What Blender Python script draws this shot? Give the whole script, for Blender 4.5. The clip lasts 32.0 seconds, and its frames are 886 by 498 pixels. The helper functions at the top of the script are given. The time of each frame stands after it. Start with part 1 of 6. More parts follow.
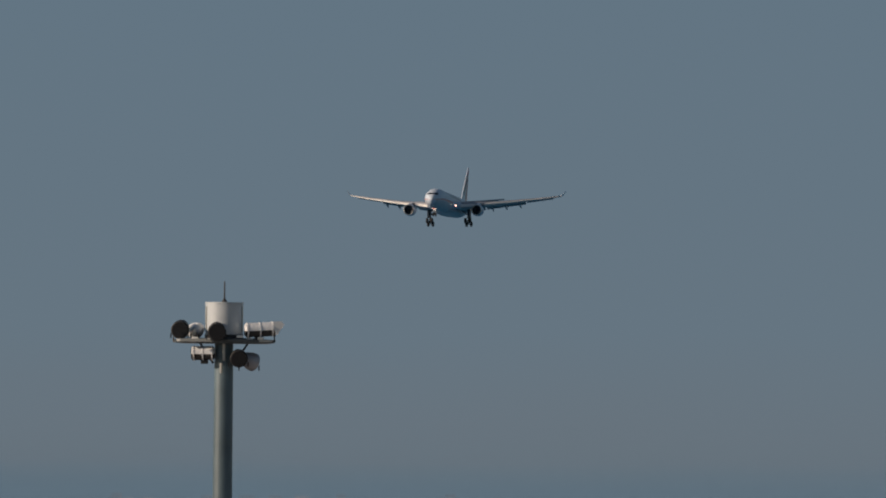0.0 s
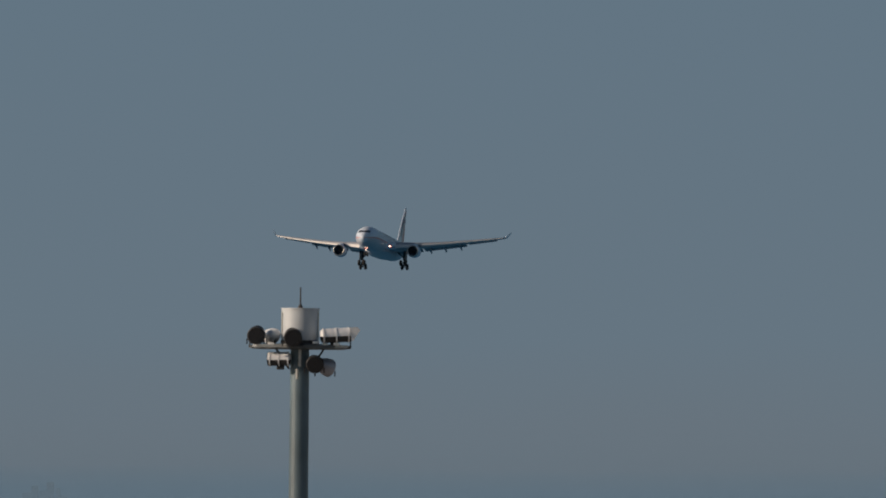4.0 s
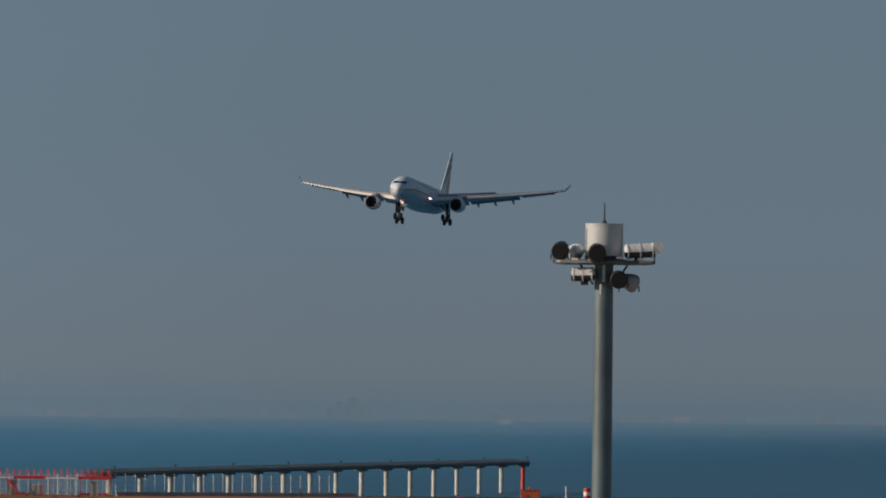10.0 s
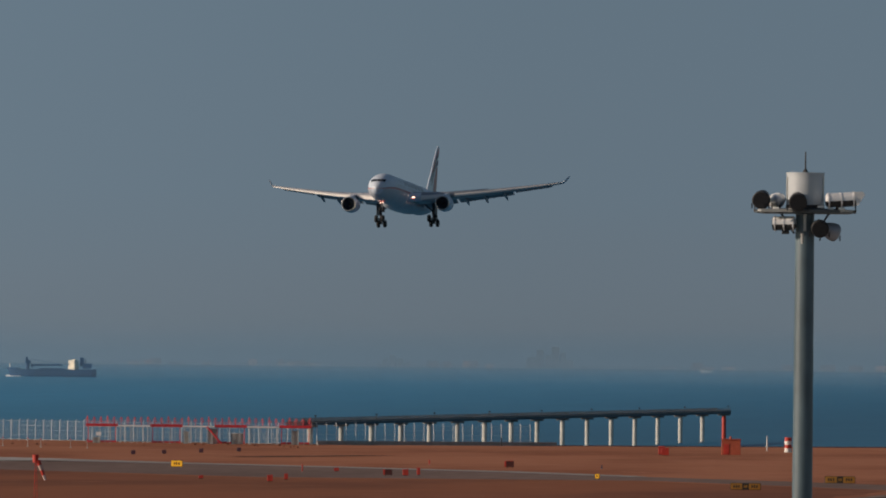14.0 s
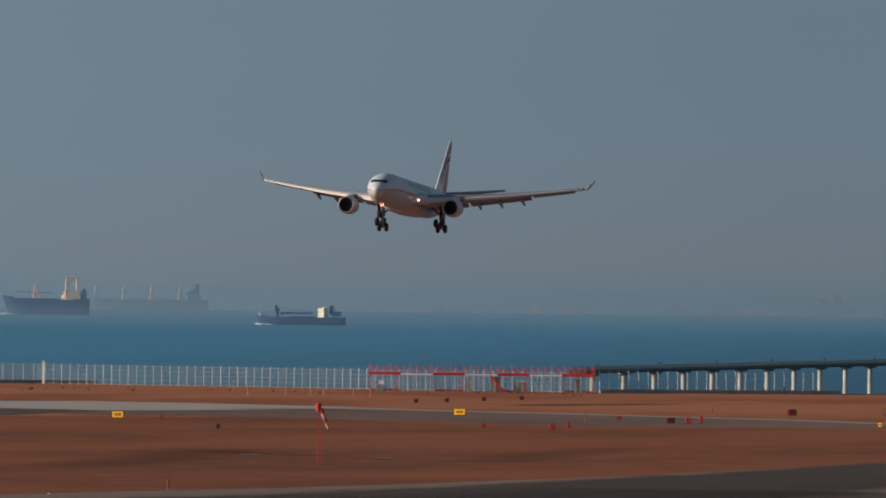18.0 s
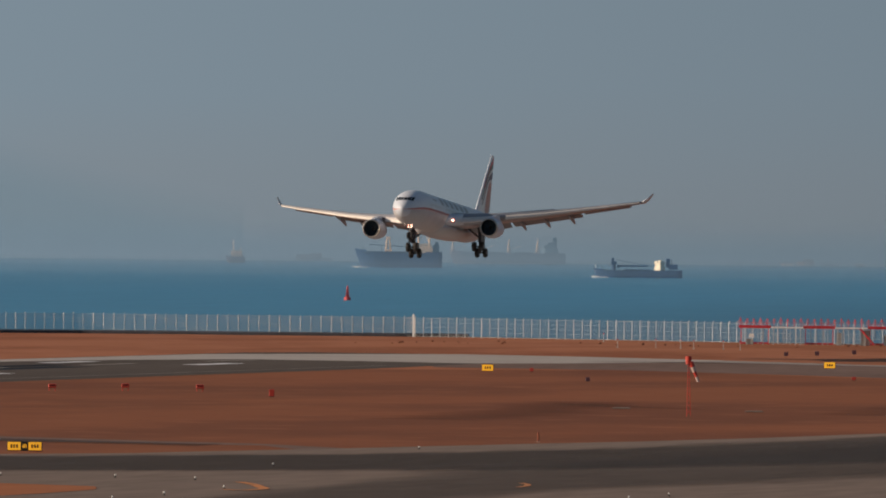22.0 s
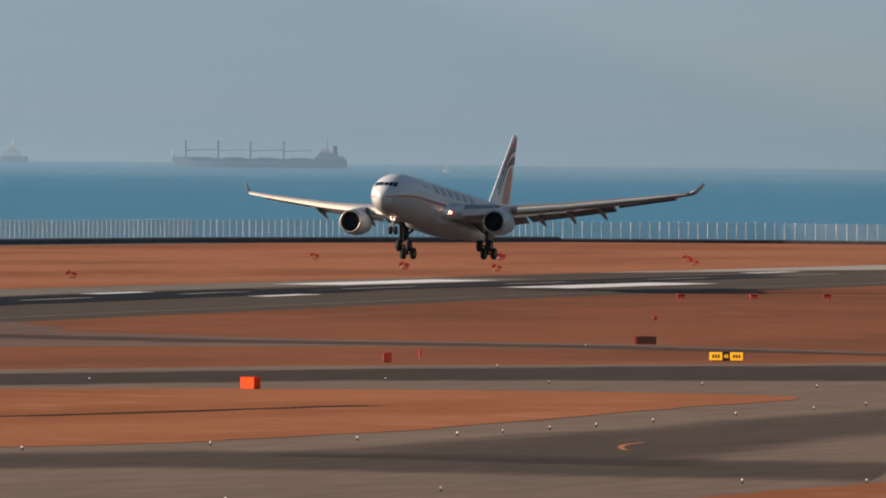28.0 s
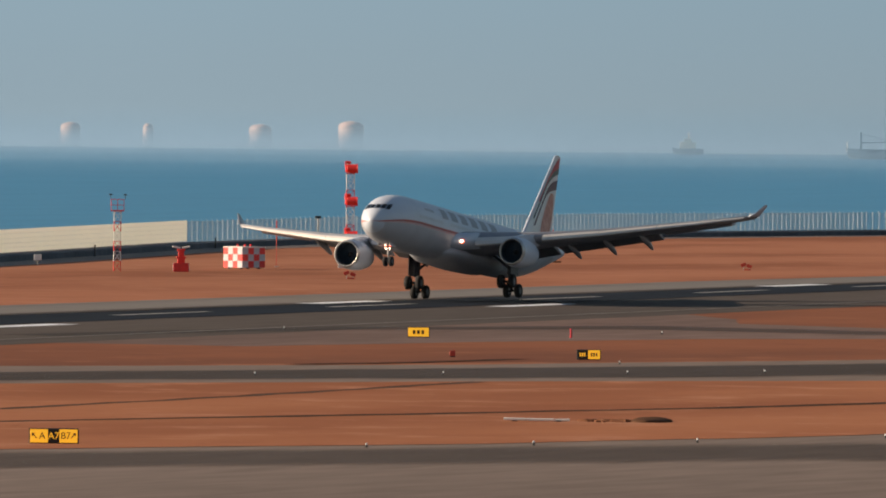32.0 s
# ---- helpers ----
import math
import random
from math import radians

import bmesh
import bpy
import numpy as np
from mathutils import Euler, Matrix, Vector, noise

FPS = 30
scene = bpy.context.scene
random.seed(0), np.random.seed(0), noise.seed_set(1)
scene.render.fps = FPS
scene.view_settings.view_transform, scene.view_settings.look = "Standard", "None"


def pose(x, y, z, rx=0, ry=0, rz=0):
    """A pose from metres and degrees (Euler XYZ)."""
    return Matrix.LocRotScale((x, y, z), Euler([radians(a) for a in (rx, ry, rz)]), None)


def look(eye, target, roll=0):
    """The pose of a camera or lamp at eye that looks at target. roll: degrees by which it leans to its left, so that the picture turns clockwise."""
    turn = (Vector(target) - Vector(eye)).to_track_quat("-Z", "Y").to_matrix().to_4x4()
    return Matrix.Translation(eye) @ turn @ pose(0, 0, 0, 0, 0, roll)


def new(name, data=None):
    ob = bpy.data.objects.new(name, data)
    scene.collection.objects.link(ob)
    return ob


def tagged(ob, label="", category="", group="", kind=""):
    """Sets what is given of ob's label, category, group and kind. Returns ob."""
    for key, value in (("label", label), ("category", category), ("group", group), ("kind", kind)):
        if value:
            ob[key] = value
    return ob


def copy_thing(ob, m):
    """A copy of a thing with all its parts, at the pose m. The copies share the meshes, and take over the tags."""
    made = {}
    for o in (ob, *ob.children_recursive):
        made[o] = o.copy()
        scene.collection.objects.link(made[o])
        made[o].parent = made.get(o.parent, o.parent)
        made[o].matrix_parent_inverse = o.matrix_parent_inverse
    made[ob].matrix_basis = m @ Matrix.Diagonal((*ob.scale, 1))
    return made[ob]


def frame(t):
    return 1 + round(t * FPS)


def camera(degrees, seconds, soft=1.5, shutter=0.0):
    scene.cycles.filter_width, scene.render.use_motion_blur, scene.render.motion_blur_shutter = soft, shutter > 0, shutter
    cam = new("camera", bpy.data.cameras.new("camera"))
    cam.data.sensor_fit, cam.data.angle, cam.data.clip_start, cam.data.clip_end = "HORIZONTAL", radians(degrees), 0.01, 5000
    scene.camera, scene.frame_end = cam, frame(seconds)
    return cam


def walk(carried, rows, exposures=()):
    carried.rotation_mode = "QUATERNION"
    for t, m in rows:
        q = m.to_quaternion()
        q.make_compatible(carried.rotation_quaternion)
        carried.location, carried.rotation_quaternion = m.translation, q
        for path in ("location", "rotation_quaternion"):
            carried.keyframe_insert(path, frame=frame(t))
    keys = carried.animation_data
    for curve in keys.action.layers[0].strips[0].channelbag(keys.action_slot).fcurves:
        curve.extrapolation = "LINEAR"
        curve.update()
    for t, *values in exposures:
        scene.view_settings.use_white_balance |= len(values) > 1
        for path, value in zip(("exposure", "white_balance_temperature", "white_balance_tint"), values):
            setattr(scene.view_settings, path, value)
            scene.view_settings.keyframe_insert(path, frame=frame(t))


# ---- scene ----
EYE = (0.0, 0.0, 19.0)
LEAN = 0.6
# seconds, turn to the left of the runway axis, tilt (degrees)
PAN = [
    (0, 7.9337, 1.1124), (0.5, 7.9725, 1.1281), (1, 7.9854, 1.1365), (1.5, 7.9803, 1.1450),
    (2, 7.9727, 1.1451), (2.5, 7.9950, 1.1364), (3, 8.1223, 1.1307), (3.5, 8.2165, 1.1341),
    (5.5, 8.5812, 1.1303), (6, 8.6357, 1.1124), (6.5, 8.7331, 1.0173), (7, 8.8954, 0.8315),
    (7.5, 9.1308, 0.7934), (8, 9.3098, 0.7886), (8.5, 9.4333, 0.7925), (9, 9.5648, 0.8076),
    (9.5, 9.6849, 0.8149), (10, 9.8090, 0.7033), (10.5, 9.9752, 0.6964), (11, 10.0437, 0.6956),
    (11.5, 10.0938, 0.6859), (12, 10.2080, 0.6853), (12.5, 10.4067, 0.6747), (13, 10.5531, 0.6084),
    (13.5, 10.6982, 0.4955), (14, 10.8000, 0.4410), (14.5, 10.9947, 0.4099), (16.5, 11.5985, 0.3567),
    (17, 11.7897, 0.2874), (17.5, 11.9875, 0.2141), (18, 12.1957, 0.1713), (18.5, 12.4290, 0.1507),
    (19, 12.6216, 0.1422), (19.5, 12.8883, 0.1330), (20, 13.1184, 0.1178), (20.5, 13.3255, 0.0728),
    (21, 13.5366, 0.0056), (21.5, 13.7516, -0.0522), (22, 14.0230, -0.0787), (22.5, 14.2437, -0.0998),
    (23, 14.4531, -0.1148), (23.5, 14.7198, -0.1732), (24, 15.0475, -0.2851), (24.5, 15.2548, -0.3216),
    (25, 15.6056, -0.3337), (25.5, 15.9401, -0.3472), (27.5, 17.0949, -0.5273), (28, 17.4877, -0.5587),
    (28.5, 17.8751, -0.5762), (29, 18.2037, -0.5833), (29.5, 18.5634, -0.5912), (30, 18.9603, -0.6004),
    (30.5, 19.4685, -0.6076), (31, 19.9131, -0.6162), (31.5, 20.3580, -0.6257), (32, 20.8262, -0.6306),
]
# seconds, place of the airliner, pitch up, left wing up, turn (degrees)
FLIGHT = [
    (0, -430.0, 3098.1, 86.78, 3.10, 0.11, -2.63), (1, -429.6, 3032.9, 82.78, 3.25, -0.18, -2.54),
    (2, -429.5, 2967.5, 78.72, 3.69, -0.20, -2.53), (3, -429.4, 2902.5, 74.58, 4.49, -0.23, -2.60),
    (4, -429.3, 2838.0, 71.67, 4.52, -0.21, -2.55), (5, -429.1, 2773.6, 68.73, 4.81, -0.23, -2.38),
    (6, -428.9, 2709.4, 65.65, 4.86, -0.02, -2.27), (7, -429.0, 2645.7, 63.41, 4.55, -0.18, -2.22),
    (8, -429.0, 2582.5, 61.20, 4.46, -0.41, -2.25), (9, -429.1, 2519.4, 58.54, 4.19, -1.17, -2.29),
    (10, -429.1, 2456.6, 55.80, 3.91, -1.56, -2.17), (11, -428.9, 2394.6, 52.76, 3.76, -0.53, -1.92),
    (12, -428.7, 2333.5, 49.33, 3.44, 0.70, -1.76), (13, -428.7, 2271.8, 45.49, 3.51, 1.07, -1.78),
    (14, -428.7, 2210.6, 41.51, 4.04, 1.07, -1.85), (15, -429.2, 2149.2, 38.10, 4.30, 0.33, -1.79),
    (16, -429.8, 2088.2, 34.73, 4.54, -0.12, -1.71), (17, -430.3, 2027.6, 31.46, 4.70, -0.98, -1.50),
    (18, -430.9, 1968.0, 28.91, 3.82, -1.19, -1.16), (19, -431.2, 1909.0, 25.95, 3.39, 0.14, -0.87),
    (20, -431.4, 1849.8, 22.52, 3.81, 0.92, -0.75), (21, -431.4, 1791.3, 19.14, 4.51, 1.37, -0.75),
    (22, -431.6, 1731.3, 16.22, 4.55, 1.01, -0.83), (23, -431.8, 1670.5, 13.52, 4.74, 0.32, -0.82),
    (24, -431.9, 1609.3, 11.15, 5.20, -0.67, -0.71), (25, -431.6, 1547.7, 9.16, 5.09, -0.79, -0.65),
    (26, -431.4, 1488.3, 7.68, 5.04, -0.07, -0.56), (27, -431.6, 1430.4, 6.18, 5.33, 0.14, -0.37),
    (28, -431.9, 1373.0, 4.70, 5.52, 0.52, -0.19), (29, -432.1, 1316.1, 3.77, 6.03, 1.61, -0.06),
    (30, -432.4, 1259.5, 2.85, 6.11, 1.87, -0.11), (31, -432.9, 1202.5, 1.98, 6.50, 1.44, -0.25),
    (32, -433.1, 1145.5, 1.36, 6.42, 1.59, -0.34),
]

cam = camera(4.380, 32.0, soft=1.9)


def aimed(turn, tilt):
    return pose(*EYE, 90 + tilt, 0, turn) @ pose(0, 0, 0, 0, 0, LEAN)


EXPOSURES = [(0, -0.22, 6300, 10), (9, -0.22, 6300, 10), (13, -0.28, 6250, 10), (17, -0.16, 6300, 10), (20, -0.05, 6350, 10), (23, 0.14, 6950, 15), (24, 0.24, 7200, 18), (25, 0.33, 7250, 18), (28, 0.53, 6900, 12),
             (32, 0.56, 6750, 10)]
walk(cam, [(t, aimed(a, b)) for t, a, b in PAN], EXPOSURES)

# ---- light: a low afternoon sun from the south-west, thin haze over the bay ----
SUN_TO = Vector((-0.93, -0.37, 0.0)).normalized() * math.cos(radians(17.5)) + Vector((0, 0, math.sin(radians(17.5))))
sun = new("sun", bpy.data.lights.new("sun", "SUN"))
sun.data.energy, sun.data.angle, sun.data.color = 5.0, radians(0.6), (1.0, 0.80, 0.61)
sun.matrix_world = look(SUN_TO * 100, (0, 0, 0))
world = bpy.data.worlds.new("sky")
scene.world = world
world.use_nodes = True
wn, wl = world.node_tree.nodes, world.node_tree.links
sky = wn.new("ShaderNodeTexSky")
sky.sky_type, sky.sun_disc = "NISHITA", False
sky.sun_elevation, sky.sun_rotation = radians(17.5), math.atan2(SUN_TO.x, SUN_TO.y)
sky.air_density, sky.dust_density, sky.ozone_density = 1.2, 0.6, 1.5
wn["Background"].inputs["Strength"].default_value = 0.062
wl.new(sky.outputs["Color"], wn["Background"].inputs["Color"])


# ---- materials ----
def mat(name, color, rough=0.6, metal=0.0, vary=0.25, grain=1.5, blotch=0.12, bump=0.0, stretch=(1, 1, 1), second=None,
        spec=0.5, emit=None, strength=0.0, island=False, spread=0.3, grainy=1.0):
    """A painted or natural surface: colour with grain and blotches at two scales, in metres."""
    m = bpy.data.materials.new(name)
    m.use_nodes = True
    n, l = m.node_tree.nodes, m.node_tree.links
    b = n["Principled BSDF"]
    b.inputs["Roughness"].default_value, b.inputs["Metallic"].default_value = rough, metal
    b.inputs["Specular IOR Level"].default_value = spec
    geo = n.new("ShaderNodeTexCoord")
    mp = n.new("ShaderNodeMapping")
    mp.inputs["Scale"].default_value = stretch
    l.new(geo.outputs["Object"], mp.inputs["Vector"])
    fine, broad = n.new("ShaderNodeTexNoise"), n.new("ShaderNodeTexNoise")
    for node, scale, detail in ((fine, grain, 6), (broad, blotch, 4)):
        node.inputs["Scale"].default_value, node.inputs["Detail"].default_value = scale, detail
        l.new(mp.outputs["Vector"], node.inputs["Vector"])
    soft_grain = n.new("ShaderNodeMath")
    soft_grain.operation = "MULTIPLY_ADD"
    soft_grain.inputs[1].default_value, soft_grain.inputs[2].default_value = grainy, 0.5 - 0.5 * grainy
    l.new(fine.outputs["Fac"], soft_grain.inputs[0])
    both = n.new("ShaderNodeMath")
    both.operation = "ADD"
    l.new(soft_grain.outputs["Value"], both.inputs[0])
    l.new(broad.outputs["Fac"], both.inputs[1])
    ramp = n.new("ShaderNodeMapRange")
    ramp.inputs["From Min"].default_value, ramp.inputs["From Max"].default_value = 1 - spread, 1 + spread
    l.new(both.outputs["Value"], ramp.inputs["Value"])
    mix = n.new("ShaderNodeMix")
    mix.data_type = "RGBA"
    dark = second or [c * (1 - vary) for c in color]
    mix.inputs["A"].default_value, mix.inputs["B"].default_value = (*dark, 1), (*[min(1, c * (1 + vary * 0.6)) for c in color], 1)
    l.new(ramp.outputs["Result"], mix.inputs["Factor"])
    out = mix.outputs["Result"]
    if island:
        info = n.new("ShaderNodeObjectInfo")
        hsv = n.new("ShaderNodeHueSaturation")
        rr = n.new("ShaderNodeMapRange")
        rr.inputs["To Min"].default_value, rr.inputs["To Max"].default_value = 0.75, 1.2
        l.new(info.outputs["Random"], rr.inputs["Value"])
        l.new(rr.outputs["Result"], hsv.inputs["Value"])
        l.new(out, hsv.inputs["Color"])
        out = hsv.outputs["Color"]
    l.new(out, b.inputs["Base Color"])
    if bump:
        bp = n.new("ShaderNodeBump")
        bp.inputs["Strength"].default_value, bp.inputs["Distance"].default_value = bump, 0.1
        l.new(both.outputs["Value"], bp.inputs["Height"])
        l.new(bp.outputs["Normal"], b.inputs["Normal"])
    if emit:
        b.inputs["Emission Color"].default_value, b.inputs["Emission Strength"].default_value = (*emit, 1), strength
    return m


def meadow(name, dark, base, pale, soil=(0.10, 0.045, 0.028)):
    """Dry winter grass: broad blotches, streaks of bleached stalks, small tufts and bare spots, in metres."""
    m = bpy.data.materials.new(name)
    m.use_nodes = True
    n, l = m.node_tree.nodes, m.node_tree.links
    b = n["Principled BSDF"]
    b.inputs["Roughness"].default_value, b.inputs["Specular IOR Level"].default_value = 0.95, 0.1
    tc = n.new("ShaderNodeTexCoord")

    def layer(scale, stretch, detail, lo, hi, top, rough=0.6):
        mp, nz, mr = n.new("ShaderNodeMapping"), n.new("ShaderNodeTexNoise"), n.new("ShaderNodeMapRange")
        mp.inputs["Scale"].default_value = stretch
        nz.inputs["Scale"].default_value, nz.inputs["Detail"].default_value, nz.inputs["Roughness"].default_value = scale, detail, rough
        mr.interpolation_type = "SMOOTHSTEP"
        mr.inputs["From Min"].default_value, mr.inputs["From Max"].default_value, mr.inputs["To Max"].default_value = lo, hi, top
        l.new(tc.outputs["Object"], mp.inputs["Vector"])
        l.new(mp.outputs["Vector"], nz.inputs["Vector"])
        l.new(nz.outputs["Fac"], mr.inputs["Value"])
        return mr.outputs["Result"]

    def blend(a, b_, fac):
        mx = n.new("ShaderNodeMix")
        mx.data_type = "RGBA"
        for key, c in (("A", a), ("B", b_)):
            if isinstance(c, tuple):
                mx.inputs[key].default_value = (*c, 1)
            else:
                l.new(c, mx.inputs[key])
        l.new(fac, mx.inputs["Factor"])
        return mx.outputs["Result"]

    c = blend(dark, base, layer(0.020, (1, 0.35, 1), 4, 0.36, 0.60, 1.0))
    c = blend(c, pale, layer(0.11, (1, 0.8, 1), 6, 0.52, 0.72, 0.75))
    c = blend(c, dark, layer(0.16, (1.0, 0.7, 1), 6, 0.54, 0.74, 0.55))
    c = blend(c, soil, layer(0.55, (1, 0.45, 1), 5, 0.64, 0.74, 0.6))
    c = blend(c, pale, layer(1.3, (0.7, 0.35, 1), 4, 0.60, 0.76, 0.5))
    l.new(c, b.inputs["Base Color"])
    return m


GRASS = meadow("dry_grass", (0.255, 0.090, 0.044), (0.370, 0.147, 0.079), (0.440, 0.196, 0.117))
GRASS_DARK = meadow("brown_grass", (0.170, 0.062, 0.034), (0.245, 0.088, 0.043), (0.285, 0.112, 0.060), (0.07, 0.032, 0.022))
GRASS_PALE = meadow("bleached_grass", (0.270, 0.094, 0.042), (0.370, 0.142, 0.066), (0.46, 0.215, 0.125), (0.14, 0.055, 0.030))
ASPHALT = mat("asphalt", (0.098, 0.081, 0.072), 0.95, vary=0.25, grain=0.6, blotch=0.02, stretch=(1, 0.12, 1), spec=0.06)
TAXI = mat("taxiway_asphalt", (0.210, 0.163, 0.138), 0.9, vary=0.25, grain=0.5, blotch=0.02, stretch=(1, 0.15, 1), spec=0.06)
TAXI_BROWN = mat("dusty_asphalt", (0.182, 0.124, 0.106), 0.9, vary=0.3, grain=0.4, blotch=0.02, stretch=(1, 0.2, 1), spec=0.06)
LINE_WHITE = mat("runway_paint", (0.78, 0.80, 0.84), 0.7, vary=0.25, grain=1.2, blotch=0.1)
LINE_WORN = mat("worn_paint", (0.34, 0.32, 0.30), 0.8, vary=0.35, grain=1.0, blotch=0.1)
LINE_FAINT = mat("faded_paint", (0.145, 0.128, 0.116), 0.85, vary=0.4, grain=0.8, blotch=0.06)
LINE_PALE = mat("pale_concrete", (0.37, 0.335, 0.31), 0.8, vary=0.2, grain=0.5, blotch=0.05)
SHOULDER = mat("paved_shoulder", (0.155, 0.133, 0.116), 0.85, vary=0.2, grain=0.5, blotch=0.05, stretch=(1, 0.2, 1))
LINE_YELLOW = mat("taxi_paint", (0.55, 0.20, 0.05), 0.7, vary=0.3)
CONCRETE = mat("concrete", (0.36, 0.33, 0.30), 0.85, vary=0.25, grain=0.8, blotch=0.08, bump=0.2)
SEAWALL = mat("dark_seawall", (0.070, 0.076, 0.092), 0.85, vary=0.35, grain=0.4, blotch=0.05, bump=0.3)
WHITE = mat("white_paint", (0.78, 0.77, 0.74), 0.35, vary=0.08, grain=0.6, blotch=0.15)
PLANE_WHITE = mat("airliner_paint", (0.51, 0.56, 0.64), 0.42, vary=0.07, grain=0.5, blotch=0.1)
BELLY = mat("belly_shade_grey", (0.42, 0.435, 0.475), 0.42, vary=0.12, grain=0.5, blotch=0.1)
SLAT = mat("slat_paint", (0.60, 0.57, 0.54), 0.35, vary=0.1, grain=0.6, blotch=0.15)
WING_GREY = mat("wing_paint", (0.25, 0.26, 0.295), 0.30, vary=0.12, grain=0.7, blotch=0.2)
FAN_BLUE = mat("fan_metal", (0.035, 0.055, 0.08), 0.5, 0.2, vary=0.25)
FLAP_GREY = mat("flap_paint", (0.19, 0.20, 0.225), 0.45, vary=0.2, grain=0.8, blotch=0.2)
ALU = mat("bare_metal", (0.45, 0.44, 0.43), 0.38, 0.9, vary=0.12)
DARK = mat("dark_metal", (0.035, 0.035, 0.038), 0.6, 0.3, vary=0.4)
TYRE = mat("tyre_rubber", (0.018, 0.018, 0.02), 0.85, vary=0.3)
GLASS_DARK = mat("dark_glass", (0.012, 0.014, 0.018), 0.08, vary=0.2)
RED = mat("red_paint", (0.48, 0.04, 0.025), 0.5, vary=0.25)
RED_BRIGHT = mat("signal_red", (0.80, 0.035, 0.03), 0.45, vary=0.2)
# shade on the main gear put into a near-black colour
GEAR_DARK = mat("shaded_gear_steel", (0.075, 0.08, 0.095), 0.5, 0.2, vary=0.3)
GEAR_HUB = mat("wheel_hub", (0.13, 0.135, 0.15), 0.5, 0.3, vary=0.3)
ORANGE = mat("orange_paint", (0.97, 0.075, 0.012), 0.6, vary=0.12, spec=0.1)
GOLD = mat("gold_paint", (0.62, 0.33, 0.25), 0.45, vary=0.35, grain=2.5, blotch=0.8, second=(0.44, 0.15, 0.12))
TAIL_RED = mat("tail_red", (0.50, 0.04, 0.055), 0.4, vary=0.15)
TAIL_GREEN = mat("tail_green", (0.035, 0.085, 0.075), 0.4, vary=0.15)
TAIL_DARK = mat("tail_dark", (0.075, 0.03, 0.05), 0.4, vary=0.2)
STRIPE_RED = mat("stripe_red", (0.36, 0.09, 0.085), 0.4, vary=0.15)
MARKING = mat("grey_gold_lettering", (0.24, 0.255, 0.29), 0.4, vary=0.15)
YELLOW = mat("sign_yellow", (0.85, 0.42, 0.02), 0.5, vary=0.08, emit=(1.0, 0.47, 0.03), strength=0.48)
YELLOW_DULL = mat("unlit_sign_yellow", (0.36, 0.17, 0.02), 0.6, vary=0.15)
SIGN_BACK = mat("dark_red_sign_back", (0.085, 0.02, 0.018), 0.6, vary=0.35)
BLACK = mat("black_paint", (0.02, 0.018, 0.016), 0.6, vary=0.3)
GALV = mat("galvanised_steel", (0.42, 0.42, 0.40), 0.45, 0.4, vary=0.2)
LAMP_ON = mat("lit_lamp", (0.9, 0.6, 0.4), 0.3, emit=(1.0, 0.70, 0.50), strength=7.0)
# red halo round the landing lamps, added as a glowing disc
LAMP_HALO = mat("lamp_halo", (0.30, 0.04, 0.03), 0.4, emit=(1.0, 0.11, 0.04), strength=0.85)


# ---- mesh helpers ----
def part(name, bm, material, parent=None, label="", smooth=False, place=None):
    me = bpy.data.meshes.new(name)
    bmesh.ops.recalc_face_normals(bm, faces=bm.faces)
    bm.to_mesh(me)
    bm.free()
    if smooth:
        for p in me.polygons:
            p.use_smooth = True
    me.materials.append(material)
    ob = new(name, me)
    if parent:
        ob.parent = parent
    if place:
        ob.matrix_basis = place
    if label:
        ob["label"] = label
    return ob


def thing(name, m, label, category, group="", kind=""):
    ob = new(name)
    ob.empty_display_size = 0.2
    ob.matrix_basis = m
    return tagged(ob, label, category, group, kind)


def box(bm, c, s, bevel=0.0, turn=None):
    r = bmesh.ops.create_cube(bm, size=1.0)
    m = Matrix.Translation(c) @ (turn or Matrix()) @ Matrix.Diagonal((*s, 1))
    bmesh.ops.transform(bm, matrix=m, verts=r["verts"])
    if bevel:
        es = list({e for v in r["verts"] for e in v.link_edges})
        bmesh.ops.bevel(bm, geom=es, offset=bevel, segments=1, affect="EDGES", profile=0.5)
    return bm


def rod(bm, a, b, r0, r1=None, seg=8):
    a, b = Vector(a), Vector(b)
    d = b - a
    q = d.to_track_quat("Z", "Y").to_matrix().to_4x4()
    bmesh.ops.create_cone(bm, cap_ends=True, segments=seg, radius1=r0, radius2=r0 if r1 is None else r1, depth=d.length,
                          matrix=Matrix.Translation((a + b) / 2) @ q)
    return bm


def loft(bm, rings, cap=True, closed=True):
    """Faces between rings of as many points each."""
    vs = [[bm.verts.new(p) for p in ring] for ring in rings]
    k = len(vs[0])
    for a, b in zip(vs, vs[1:]):
        for i in range(k if closed else k - 1):
            j = (i + 1) % k
            bm.faces.new((a[i], a[j], b[j], b[i]))
    if cap:
        bm.faces.new(vs[0])
        bm.faces.new(vs[-1])
    return bm


def B():
    return bmesh.new()


def flat(bm, pts, z):
    bm.faces.new([bm.verts.new((x, y, z)) for x, y in pts])
    return bm


def ragged(pts, amp=1.0, step=9.0):
    """The same outline with worn, slightly wandering edges."""
    out = []
    for (x0, y0), (x1, y1) in zip(pts, pts[1:] + pts[:1]):
        ln = math.hypot(x1 - x0, y1 - y0)
        k = max(1, int(ln / step))
        nx, ny = -(y1 - y0) / ln, (x1 - x0) / ln
        for i in range(k):
            x, y = x0 + (x1 - x0) * i / k, y0 + (y1 - y0) * i / k
            j = amp * noise.noise(Vector((x * 0.05, y * 0.05, 1.7))) + 0.6 * amp * noise.noise(Vector((x * 0.23, y * 0.23, 5.1)))
            out.append((x + nx * j, y + ny * j))
    return out


